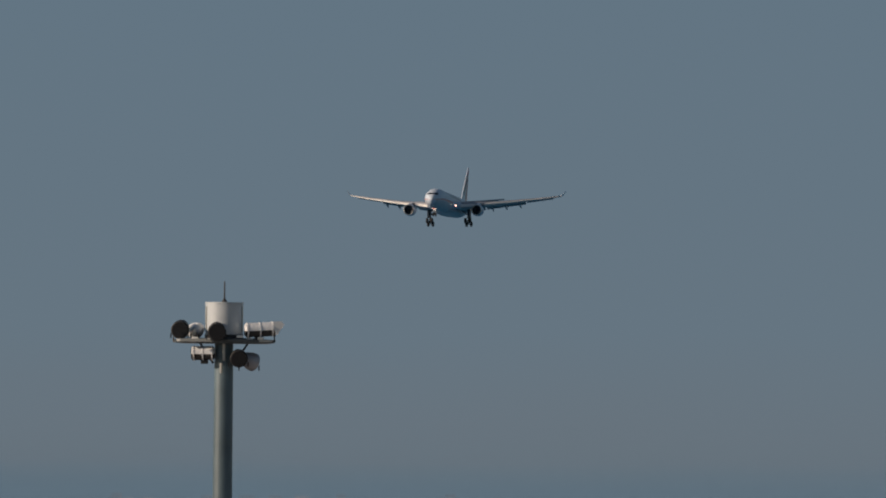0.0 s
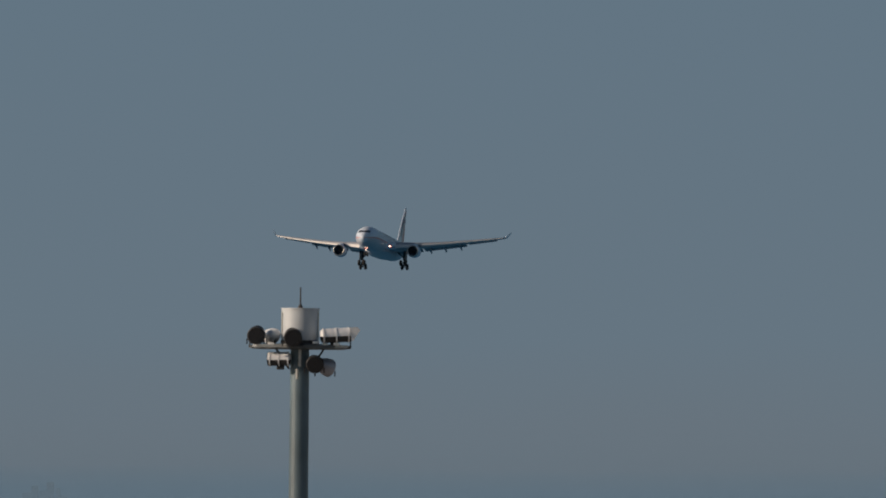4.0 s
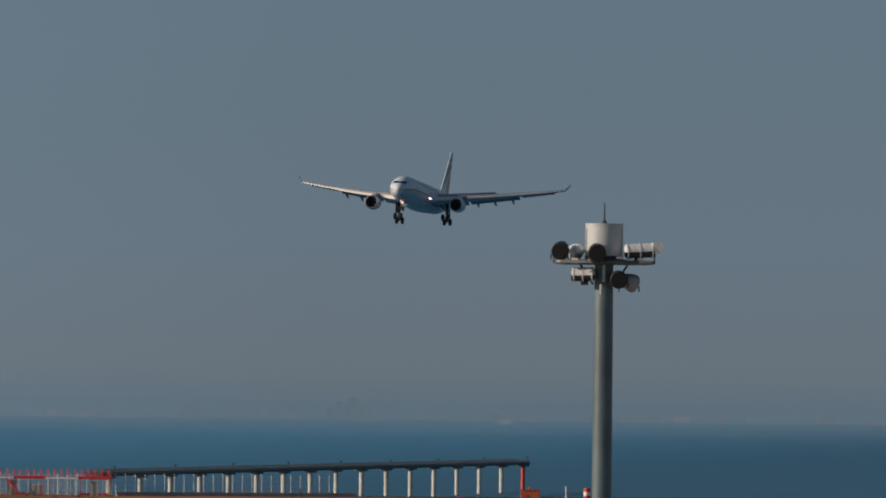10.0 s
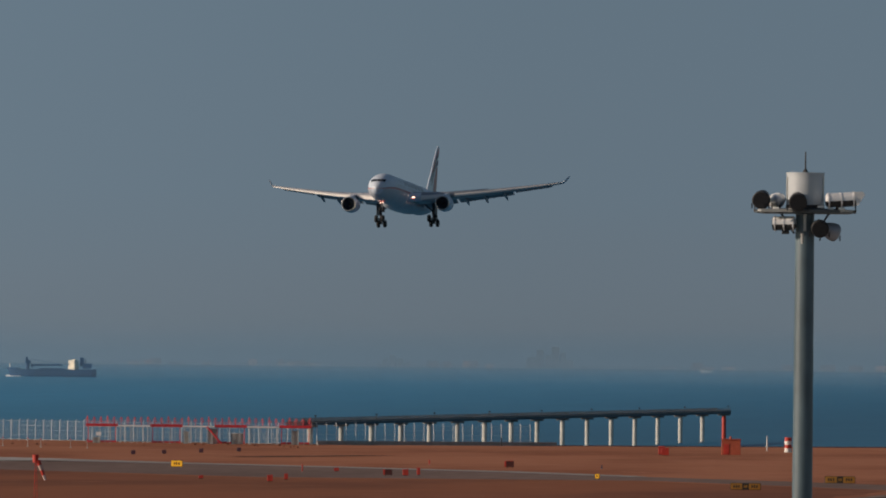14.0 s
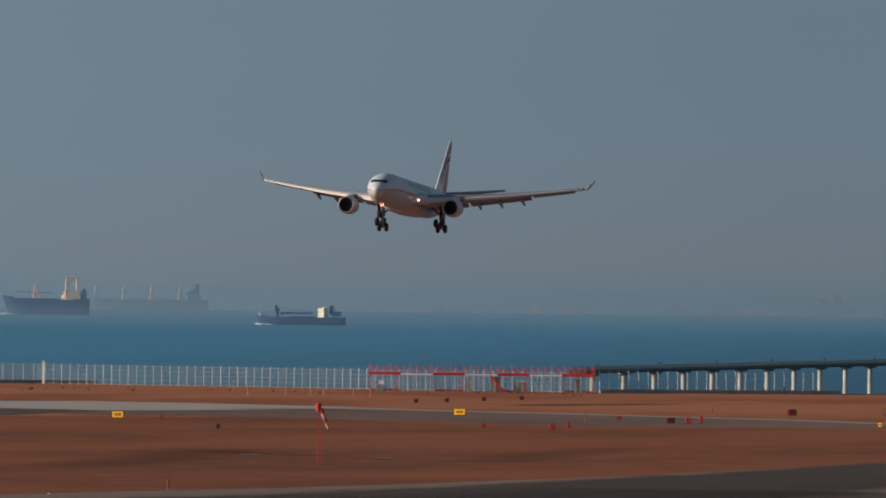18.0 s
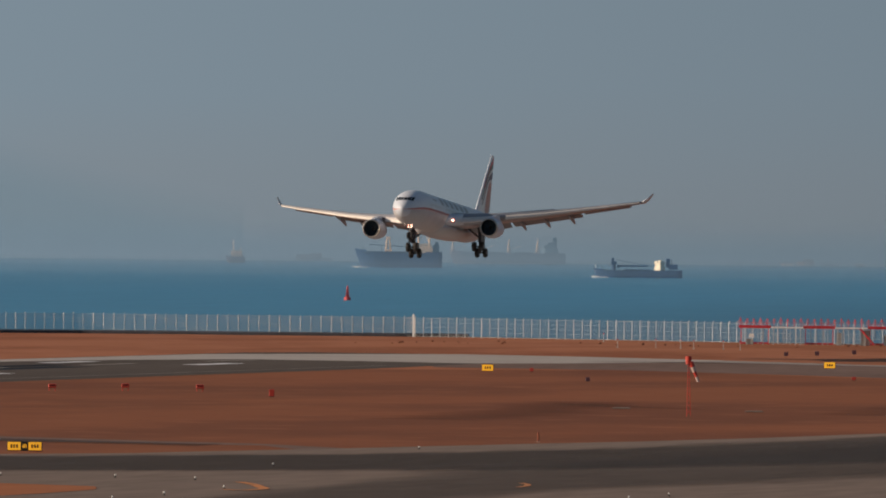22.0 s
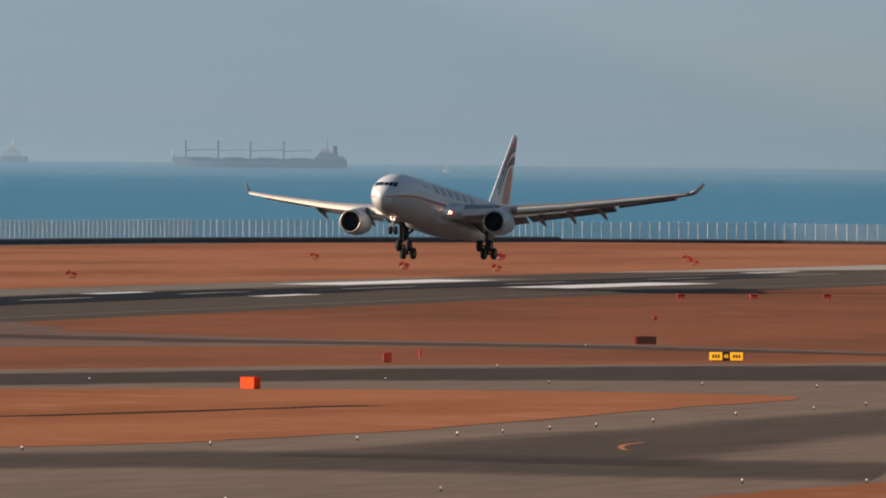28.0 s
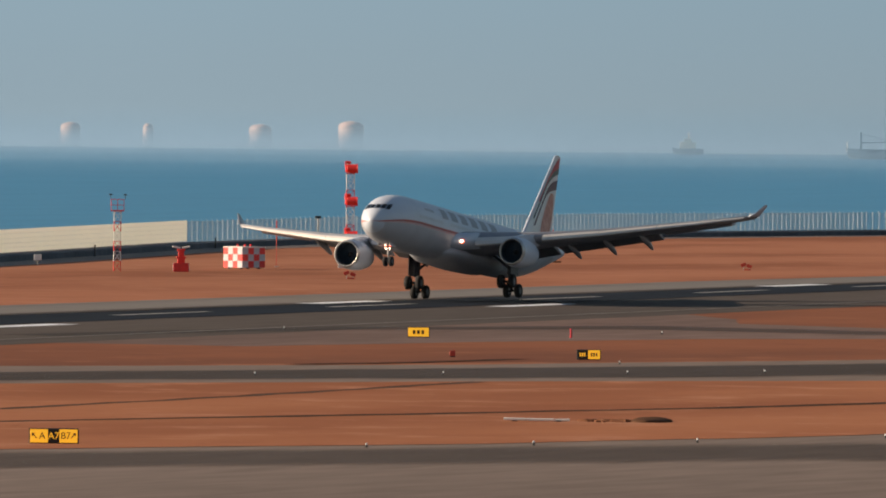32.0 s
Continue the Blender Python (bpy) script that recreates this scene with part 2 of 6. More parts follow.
def soft_band(name, side_a, side_b, z, material, label, category):
    """A stain between two edge lines of as many points, thinning out towards both."""
    bm = B()
    vs = 6
    rows = [[(ax + (bx - ax) * j / vs, ay + (by - ay) * j / vs, z) for (ax, ay), (bx, by) in zip(side_a, side_b)] for j in range(vs + 1)]
    loft(bm, rows, cap=False, closed=False)
    uv = bm.loops.layers.uv.new("across")
    bm.verts.index_update()
    per = len(side_a)
    for f in bm.faces:
        for lp in f.loops:
            lp[uv].uv = ((lp.vert.index % per) / (per - 1), (lp.vert.index // per) / vs)
    return tagged(part(name, bm, material), label, category, kind="structure")


def stain(name, color, strength, grain=0.35, stretch=(1, 0.12, 1), fade=0.55):
    """Tyre-darkened or worn paving that lets the paving below show at its edges."""
    m = mat(name, color, 0.92, vary=0.3, grain=0.6, blotch=0.04, stretch=stretch, spec=0.06)
    n, l = m.node_tree.nodes, m.node_tree.links
    b, out = n["Principled BSDF"], n["Material Output"]
    uvm, sp, pw, ml, rg = n.new("ShaderNodeUVMap"), n.new("ShaderNodeSeparateXYZ"), n.new("ShaderNodeMath"), n.new("ShaderNodeMath"), n.new("ShaderNodeMapRange")
    uvm.uv_map = "across"
    l.new(uvm.outputs["UV"], sp.inputs["Vector"])
    pw.operation, pw.inputs[0].default_value = "SUBTRACT", 1.0
    l.new(sp.outputs["Y"], pw.inputs[1])
    ml.operation = "MULTIPLY"
    l.new(sp.outputs["Y"], ml.inputs[0])
    l.new(pw.outputs["Value"], ml.inputs[1])
    nz, mp, tc, ad = n.new("ShaderNodeTexNoise"), n.new("ShaderNodeMapping"), n.new("ShaderNodeTexCoord"), n.new("ShaderNodeMath")
    nz.inputs["Scale"].default_value, nz.inputs["Detail"].default_value, mp.inputs["Scale"].default_value = grain, 5, stretch
    l.new(tc.outputs["Object"], mp.inputs["Vector"])
    l.new(mp.outputs["Vector"], nz.inputs["Vector"])
    ad.operation, ad.inputs[1].default_value = "MULTIPLY_ADD", 0.16
    l.new(nz.outputs["Fac"], ad.inputs[0])
    l.new(ml.outputs["Value"], ad.inputs[2])
    rg.interpolation_type = "SMOOTHSTEP"
    rg.inputs["From Min"].default_value, rg.inputs["From Max"].default_value, rg.inputs["To Max"].default_value = 0.07, 0.08 + 0.25 * fade, strength
    l.new(ad.outputs["Value"], rg.inputs["Value"])
    tr, mx = n.new("ShaderNodeBsdfTransparent"), n.new("ShaderNodeMixShader")
    l.new(rg.outputs["Result"], mx.inputs["Fac"])
    l.new(tr.outputs["BSDF"], mx.inputs[1])
    l.new(b.outputs["BSDF"], mx.inputs[2])
    l.new(mx.outputs["Shader"], out.inputs["Surface"])
    return m


# ---- the setting: bay, airfield island, pavements ----
def bay_level(r):
    """Height of the water sheet: it lifts a little towards the far haze, which hides the true horizon."""
    k = min(1.0, max(0.0, (r - 2250.0) / 2700.0))
    return -3.0 + 9.7 * k * k * (3 - 2 * k) * 0.35 + 9.7 * k * 0.65


WATER = bpy.data.materials.new("bay_water")
WATER.use_nodes = True
n, l = WATER.node_tree.nodes, WATER.node_tree.links
wb = n["Principled BSDF"]
wb.inputs["Base Color"].default_value = (0.022, 0.075, 0.125, 1)
wb.inputs["Roughness"].default_value = 0.42
wb.inputs["Specular IOR Level"].default_value = 0.2
wc, wm = n.new("ShaderNodeTexCoord"), n.new("ShaderNodeMapping")
wm.inputs["Scale"].default_value = (0.06, 0.012, 0.06)
l.new(wc.outputs["Object"], wm.inputs["Vector"])
wt = n.new("ShaderNodeTexNoise")
wt.inputs["Scale"].default_value, wt.inputs["Detail"].default_value, wt.inputs["Roughness"].default_value = 1.0, 8, 0.65
l.new(wm.outputs["Vector"], wt.inputs["Vector"])
wr = n.new("ShaderNodeMix")
wr.data_type = "RGBA"
wr.inputs["A"].default_value, wr.inputs["B"].default_value = (0.028, 0.185, 0.345, 1), (0.066, 0.280, 0.470, 1)
l.new(wt.outputs["Fac"], wr.inputs["Factor"])
# dimming towards the east painted into the water's base colour
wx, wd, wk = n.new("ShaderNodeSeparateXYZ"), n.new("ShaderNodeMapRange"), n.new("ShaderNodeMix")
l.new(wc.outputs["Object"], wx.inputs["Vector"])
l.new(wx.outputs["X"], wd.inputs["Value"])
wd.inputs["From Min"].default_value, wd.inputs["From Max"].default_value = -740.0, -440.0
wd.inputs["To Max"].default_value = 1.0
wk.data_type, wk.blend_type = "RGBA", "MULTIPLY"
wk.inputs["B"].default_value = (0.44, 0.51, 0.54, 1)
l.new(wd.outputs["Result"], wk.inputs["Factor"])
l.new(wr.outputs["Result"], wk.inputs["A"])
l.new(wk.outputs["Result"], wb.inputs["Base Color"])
wv = n.new("ShaderNodeBump")
wv.inputs["Strength"].default_value, wv.inputs["Distance"].default_value = 0.6, 1.0
l.new(wt.outputs["Fac"], wv.inputs["Height"])
l.new(wv.outputs["Normal"], wb.inputs["Normal"])

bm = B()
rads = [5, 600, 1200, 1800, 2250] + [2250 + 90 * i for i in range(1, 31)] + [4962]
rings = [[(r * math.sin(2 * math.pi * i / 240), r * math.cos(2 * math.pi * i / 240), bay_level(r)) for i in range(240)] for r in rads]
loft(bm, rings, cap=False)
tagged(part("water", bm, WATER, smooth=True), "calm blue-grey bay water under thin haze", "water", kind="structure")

# pale haze that closes the view all round
HAZE = bpy.data.materials.new("horizon_haze")
HAZE.use_nodes = True
n, l = HAZE.node_tree.nodes, HAZE.node_tree.links
n.remove(n["Principled BSDF"])
em, tc, sep, ramp = (n.new("ShaderNode" + k) for k in ("Emission", "TexCoord", "SeparateXYZ", "ValToRGB"))
l.new(tc.outputs["Object"], sep.inputs["Vector"])
mr = n.new("ShaderNodeMapRange")
mr.inputs["From Min"].default_value, mr.inputs["From Max"].default_value = 0.0, 260.0
l.new(sep.outputs["Z"], mr.inputs["Value"])
cl = n.new("ShaderNodeTexNoise")
cl.inputs["Scale"].default_value, cl.inputs["Detail"].default_value = 0.006, 3
cm = n.new("ShaderNodeMapping")
cm.inputs["Scale"].default_value = (1, 1, 5)
l.new(tc.outputs["Object"], cm.inputs["Vector"])
l.new(cm.outputs["Vector"], cl.inputs["Vector"])
ad = n.new("ShaderNodeMath")
ad.operation = "MULTIPLY_ADD"
ad.inputs[1].default_value = 0.08
l.new(cl.outputs["Fac"], ad.inputs[0])
l.new(mr.outputs["Result"], ad.inputs[2])
ramp.color_ramp.elements[0].position, ramp.color_ramp.elements[0].color = 0.04, (0.130, 0.183, 0.224, 1)
ramp.color_ramp.elements[1].position, ramp.color_ramp.elements[1].color = 1.0, (0.146, 0.206, 0.256, 1)
for p, c in ((0.14, (0.163, 0.198, 0.226)), (0.35, (0.156, 0.207, 0.248))):
    ramp.color_ramp.elements.new(p).color = (*c, 1)
l.new(ad.outputs["Value"], ramp.inputs["Fac"])
l.new(ramp.outputs["Color"], em.inputs["Color"])
gl = n.new("ShaderNodeMapRange")
gl.inputs["From Min"].default_value, gl.inputs["From Max"].default_value = -900.0, -1900.0
gl.inputs["To Min"].default_value, gl.inputs["To Max"].default_value = 1.0, 1.45
l.new(sep.outputs["X"], gl.inputs["Value"])
l.new(gl.outputs["Result"], em.inputs["Strength"])
l.new(em.outputs["Emission"], n["Material Output"].inputs["Surface"])
bm = B()


def rim(a):
    """Top of the haze: cut lower in the west so it shades no far tanks."""
    west = math.degrees(-a) if a > -math.pi else math.degrees(-a) - 360
    k = min(1.0, max(0.0, (west - 25.5) / 1.5)) if west > 0 else 0.0
    return 260.0 - 165.0 * k


around = [-math.pi + 2 * math.pi * i / 240 for i in range(240)]
loft(bm, [[(4970 * math.sin(a), 4970 * math.cos(a), -5.0) for a in around], [(4970 * math.sin(a), 4970 * math.cos(a), rim(a)) for a in around]], cap=False)
tagged(part("backdrop", bm, HAZE, smooth=True), "grey-blue hazy afternoon sky above the bay", "sky", kind="structure")

# the island: one sheet of dry grass behind a dark seawall
COAST = [(-470, 700), (-530, 1100), (-591, 1390), (-637, 1577), (-656, 1700), (-655, 1820), (-645, 1910), (-612, 2010), (-577, 2038), (-510, 2054),
         (-474, 2030), (-440, 2012), (-405, 2003), (-375, 2025), (-345, 2045), (-306, 2080), (-120, 2120), (250, 2150)]
bm = B()
flat(bm, COAST + [(700, 2150), (700, -600), (-470, -600)], 0.0)
tagged(part("ground", bm, GRASS), "dry orange-brown winter grass of the airfield", "grass", kind="structure")

def lane(pts):
    """The runway's near half swings slightly east of its far half."""
    return [(x + 0.055 * min(450, max(0, 1310 - y)), y) for x, y in pts]


def strip(bm, x0, x1, y0, y1, z):
    """A straight strip along the runway, with the swing in it."""
    ys = sorted({y0, y1} | {y for y in (860, 1310) if y0 < y < y1})
    for a, b in zip(ys, ys[1:]):
        flat(bm, lane([(x0, a), (x1, a), (x1, b), (x0, b)]), z)


PIECES = [
    ("runway", lane([(-469, 860), (-469, 200), (-400, 200), (-400, 860), (-400, 1310)]) + [(-400, 1560), (-404, 1640), (-422, 1720), (-440, 1762), (-462, 1766), (-469, 1750), (-469, 1310)], 0.02, ASPHALT,
     "grey asphalt runway with rubber marks and white paint", "runway"),
    ("road_1", [(-462, 1764), (-442, 1764), (-393, 1712), (-359, 1687), (-330, 1655), (-300, 1628), (-274, 1588), (-200, 1490), (-200, 1440), (-266, 1544),
                (-317, 1530), (-369, 1585), (-398, 1590)], 0.012, TAXI_BROWN, "grey-brown taxiway turning off the runway end", "taxiway"),
    ("road_2", [(-404, 900), (-404, 1120), (-390, 1090), (-375, 1066), (-366, 1042), (-337, 1024), (-303, 1022), (-266, 1000), (-236, 960),
                (-240, 940), (-264, 992), (-293, 998), (-321, 990), (-342, 966), (-353, 932), (-360, 900)], 0.014, TAXI_BROWN,
     "grey-brown exit taxiway joining the runway", "taxiway"),
    ("road_3", [(-380, 740), (-345, 813), (-320, 848), (-296, 905), (-264, 950), (-248, 1010), (-236, 1060), (-225, 1140), (-221, 1216), (-216, 1300),
                (-216, 1800), (-170, 1800), (-170, 640), (-160, 560), (-150, 400), (-150, -400), (-560, -400), (-560, 200), (-400, 400)], 0.016, TAXI,
     "wide grey-brown taxiway with dark seal strips", "taxiway"),
]
for name, pts, z, m, label, cat in PIECES:
    bm = B()
    flat(bm, pts if name == "runway" else ragged(pts, 1.2), z)
    tagged(part(name, bm, m), label, cat, kind="structure")
bm = B()
flat(bm, ragged([(-420, 590), (-370, 668), (-322, 758), (-299, 790), (-275, 819), (-252, 828), (-240, 829), (-232, 824), (-229, 814), (-229, 770), (-226, 713), (-229, 672),
          (-240, 640), (-259, 608), (-300, 560), (-360, 500)], 1.3, 5.0), 0.04)
tagged(part("grass_island", bm, GRASS_PALE), "island of dry orange-brown grass between taxiways", "grass", kind="structure")

bm = B()
flat(bm, ragged([(-400, 700), (-400, 1556), (-368, 1584), (-317, 1528), (-266, 1542), (-222, 1470), (-214, 1300), (-220, 1180), (-234, 1060), (-250, 1000), (-264, 950), (-300, 895),
          (-345, 812), (-380, 740)], 1.5), 0.008)
tagged(part("grass_field", bm, GRASS_DARK), "darker red-brown winter grass between runway and taxiway", "grass", kind="structure")

bm = B()
flat(bm, [(-140, -600), (700, -600), (700, 1900), (-90, 1900), (-140, 1500), (-140, 800), (-150, 700), (-150, 560)], 0.012)
tagged(part("apron", bm, CONCRETE), "grey concrete aircraft apron", "apron", kind="structure")

# runway paint and rubber
RUBBER_STAIN = stain("rubber_stain", (0.017, 0.023, 0.034), 0.93)
for x0, x1, y0, y1 in ((-450.5, -430.5, 300, 1345), (-447.4, -441.2, 1345, 1560), (-439.9, -433.7, 1345, 1540)):
    ys = [y0 + (y1 - y0) * i / 12 for i in range(13)]
    soft_band("rubber_deposit", lane([(x0, y) for y in ys]), lane([(x1, y) for y in ys]), 0.032, RUBBER_STAIN, "black rubber left by landing wheels along the runway", "rubber marks")
for x0, x1 in ((-469, -452.5),):
    bm = B()
    strip(bm, x0, x1, 200, 1480, 0.028)
    tagged(part("runway_shoulder", bm, SHOULDER), "pale grey paved shoulder of the runway", "shoulder", kind="structure")
bm = B()
MARKS = [(-456.5, 1392, 67, 9.5), (-426.5, 1392, 67, 9.5)]
MARKS += [(s, y, 24, 3.0) for y in (1578,) for s in (-452, -430.5)]
MARKS += [(s, y, 24, 3.0) for y in (1284, 1114, 958, 800) for s in (-449.4, -428.6)]
for x, y, ln, w in MARKS:
    flat(bm, lane([(x - w / 2, y), (x + w / 2, y), (x + w / 2, y + ln), (x - w / 2, y + ln)]), 0.05)
tagged(part("runway_marking", bm, LINE_WHITE), "white aiming point and touchdown bars on the runway", "runway marking", kind="structure")
bm = B()
for x in (-466.0, -408.0):
    strip(bm, x - 0.45, x + 0.45, 250, 1600, 0.046)
tagged(part("runway_edge_line", bm, LINE_FAINT), "faded edge lines on the runway", "runway marking", kind="structure")
bm = B()
for y in range(766, 1640, 66):
    strip(bm, -441.6, -440.4, y, y + 28, 0.046)
tagged(part("runway_centre_line", bm, LINE_WORN), "worn pale dashed centre line on the runway", "runway marking", kind="structure")
bm = B()
flat(bm, [(-469, 1560), (-467, 1720), (-453, 1744), (-437, 1764), (-415, 1750), (-386, 1724), (-386, 1690), (-396, 1655), (-405, 1640), (-425, 1652), (-444, 1656), (-455, 1625), (-463, 1570)], 0.034)
tagged(part("pale_shoulder", bm, LINE_PALE), "pale concrete shoulder round the runway end", "shoulder", kind="structure")
bm = B()
flat(bm, [(-386, 1722), (-359, 1690), (-335, 1667), (-300, 1632), (-274, 1592), (-275, 1583), (-301, 1621), (-332, 1654), (-355, 1674), (-386, 1700)], 0.034)
tagged(part("taxiway_shoulder", bm, mat("worn_shoulder", (0.27, 0.248, 0.233), 0.85, vary=0.25, grain=0.5, blotch=0.06)), "worn pale shoulder of the turn-off taxiway", "shoulder", kind="structure")
SEAL_STAIN = stain("oiled_asphalt", (0.060, 0.057, 0.059), 0.56, fade=0.55)
BAND_STAIN = stain("tyre_darkened_asphalt", (0.078, 0.070, 0.069), 0.47, fade=0.8)
FAINT_STAIN = stain("scuffed_asphalt", (0.070, 0.066, 0.066), 0.45, fade=0.9)
soft_band("asphalt_strip", [(-362, 746), (-334, 801), (-311, 847), (-290, 897), (-277, 921), (-263, 943), (-249, 962), (-238, 1000), (-231, 1060), (-225, 1140)],
          [(-344, 736), (-318, 778), (-292, 812), (-274, 850), (-259, 864), (-243, 876), (-218, 900), (-196, 960), (-186, 1040), (-190, 1140)], 0.05, SEAL_STAIN, "dark newer asphalt strip along the taxiway", "asphalt")
soft_band("wheel_path", [(-219, 650), (-219, 690), (-218, 726), (-218, 763), (-218, 807), (-222, 857), (-228, 905), (-226, 960), (-222, 1060)],
          [(-184, 640), (-190, 665), (-194, 700), (-197, 745), (-198, 790), (-197, 830), (-184, 906), (-172, 960), (-171, 1060)], 0.046, BAND_STAIN, "broad tyre-darkened path along the taxiway", "asphalt")
soft_band("asphalt_strip", [(-396, 930), (-390, 990), (-368, 1026), (-337, 1015), (-303, 1015), (-268, 994)],
          [(-388, 928), (-380, 978), (-362, 1001), (-337, 994), (-303, 997), (-268, 983)], 0.044, FAINT_STAIN, "tyre-darkened line along the exit taxiway", "asphalt")
soft_band("asphalt_strip", [(-225, 1140), (-220, 1280), (-214, 1420)], [(-184, 1140), (-188, 1280), (-196, 1420)], 0.044, SEAL_STAIN, "tyre-darkened line along the taxiway", "asphalt")
soft_band("asphalt_band", [(-270, 584), (-241, 631), (-232, 645), (-223, 660), (-209, 662), (-196, 661), (-180, 663)],
          [(-258, 552), (-231, 592), (-221, 604), (-213, 617), (-201, 618), (-189, 617), (-170, 618)], 0.044, BAND_STAIN, "broad band of tyre-darkened asphalt across the taxiway", "asphalt")

# far mountain flank: a glowing see-through sheet with the haze painted into it
HILL = bpy.data.materials.new("far_mountain_glow")
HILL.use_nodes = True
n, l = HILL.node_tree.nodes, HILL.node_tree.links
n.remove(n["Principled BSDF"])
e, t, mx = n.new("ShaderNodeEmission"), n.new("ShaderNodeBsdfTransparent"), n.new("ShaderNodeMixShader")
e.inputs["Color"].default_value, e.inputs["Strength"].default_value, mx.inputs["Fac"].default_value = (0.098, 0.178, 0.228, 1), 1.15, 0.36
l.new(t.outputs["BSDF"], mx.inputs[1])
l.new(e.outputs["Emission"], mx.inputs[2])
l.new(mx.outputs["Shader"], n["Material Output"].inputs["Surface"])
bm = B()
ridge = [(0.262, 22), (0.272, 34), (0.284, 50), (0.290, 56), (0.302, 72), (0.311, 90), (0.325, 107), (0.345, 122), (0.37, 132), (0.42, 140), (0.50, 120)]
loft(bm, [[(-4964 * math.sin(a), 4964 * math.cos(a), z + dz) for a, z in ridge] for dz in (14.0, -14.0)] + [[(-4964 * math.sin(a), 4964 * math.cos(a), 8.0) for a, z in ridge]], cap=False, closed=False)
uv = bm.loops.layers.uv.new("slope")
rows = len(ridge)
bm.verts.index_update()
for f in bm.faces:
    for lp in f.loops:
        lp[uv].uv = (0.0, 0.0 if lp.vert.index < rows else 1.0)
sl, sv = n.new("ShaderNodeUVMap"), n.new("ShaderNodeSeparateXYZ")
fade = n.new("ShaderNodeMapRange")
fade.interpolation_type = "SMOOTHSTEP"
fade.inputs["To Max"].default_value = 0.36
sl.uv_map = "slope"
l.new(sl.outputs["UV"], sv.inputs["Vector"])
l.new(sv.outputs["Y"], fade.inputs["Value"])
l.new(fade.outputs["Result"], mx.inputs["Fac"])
tagged(part("backdrop_mountain", bm, HILL), "faint blue mountain flank, a glowing sheet tinted as haze", "mountain", kind="structure")

# bare strip inside the seawall
bm = B()
edge = [(-530, 1100), (-591, 1390), (-637, 1577), (-656, 1700), (-655, 1820), (-645, 1910)]
flat(bm, edge + [(x + 9, y - 4) for x, y in reversed(edge)], 0.03)
tagged(part("gravel_verge", bm, mat("verge_gravel", (0.20, 0.153, 0.128), 0.95, vary=0.3, grain=0.6, blotch=0.05, stretch=(1, 0.3, 1))), "grey-brown gravel strip inside the seawall", "verge", kind="structure")

# seawall along the coast
bm = B()
for (x0, y0), (x1, y1) in zip(COAST, COAST[1:]):
    low = x0 >= -511
    drop = 0.32 if y0 >= 2005 and not low else 0.0
    a, b = Vector((x0, y0, -drop)), Vector((x1, y1, -drop))
    d = (b - a).normalized()
    out = Vector((-d.y, d.x, 0))
    loft(bm, [[p + out * o + Vector((0, 0, z)) for o, z in ((0, -0.2), (0, 0.12 if low else 0.78), (1.0, 0.15 if low else 0.98), (7.0, 0.1 if low else 0.75), (13, -4.0), (0, -4.0))] for p in (a - d * 2, b + d * 2)])
tagged(part("seawall", bm, SEAWALL), "dark stone seawall round the island", "seawall", kind="structure")


# ---- the airliner ----
GEAR_AT = 28.85
FUS = [(0.0, -0.62, 0.08), (0.12, -0.61, 0.42), (0.45, -0.57, 0.85), (1.0, -0.48, 1.28), (1.8, -0.36, 1.72), (2.8, -0.22, 2.12), (4.0, -0.10, 2.45),
       (5.5, -0.03, 2.68), (7.5, 0, 2.80), (9.5, 0, 2.82), (15, 0, 2.82), (22, 0, 2.82), (30, 0, 2.82), (36, 0.0, 2.82), (39, 0.06, 2.76), (42, 0.24, 2.58),
       (45, 0.50, 2.28), (48, 0.82, 1.88), (51, 1.18, 1.42), (54, 1.52, 0.92), (56, 1.74, 0.58), (57.4, 1.88, 0.28)]
AXIS = 4.85
SET_BACK = 1.0


def skin(s, th, off=0.0):
    """A point of the fuselage: station from the nose, angle from the left side up, in degrees."""
    set_back = SET_BACK * min(1.0, max(0.0, (18.0 - s) / 12.0))
    for (s0, z0, r0), (s1, z1, r1) in zip(FUS, FUS[1:]):
        if s <= s1:
            break
    k = (s - s0) / (s1 - s0)
    r, z = r0 + (r1 - r0) * k + off, z0 + (z1 - z0) * k
    return Vector((r * math.cos(radians(th)), s + set_back - GEAR_AT, AXIS + z + r * math.sin(radians(th))))


def patch(bm, s0, s1, a0, a1, off=0.02, ns=4, na=4, slant=0.0):
    rows = [[skin(s0 + (s1 - s0) * i / ns + slant * j / na, a0 + (a1 - a0) * j / na, off) for j in range(na + 1)] for i in range(ns + 1)]
    return loft(bm, rows, cap=False, closed=False)


def airfoil(x, s_le, s_te, z, thick, rise=0.0, n_side=7):
    """A closed wing section at x: nose, upper side, tail, lower side."""
    c = s_te - s_le
    pts = []
    for sgn in (1, -1):
        for i in range(n_side):
            u = i / n_side if sgn > 0 else 1 - i / n_side
            u = u * u * (3 - 2 * u) * 0.5 + u * 0.5
            t = thick * c * (2.97 * math.sqrt(max(u, 0)) - 1.26 * u - 3.5 * u * u + 2.84 * u ** 3 - 1.05 * u ** 4) * 0.9
            pts.append((x, s_le + c * u - GEAR_AT, z + sgn * t * (1.05 if sgn > 0 else 0.75) + rise * (0.5 - u) * c))
    return pts


WING = [(2.2, 18.4, 30.6, 3.75, 0.125), (5.5, 20.7, 30.9, 4.15, 0.12), (9.6, 23.5, 31.2, 4.68, 0.11), (14.5, 26.7, 33.0, 5.35, 0.105), (20.0, 30.2, 35.0, 6.30, 0.10),
        (25.5, 33.7, 37.0, 7.27, 0.095), (28.9, 36.0, 38.2, 7.95, 0.09)]


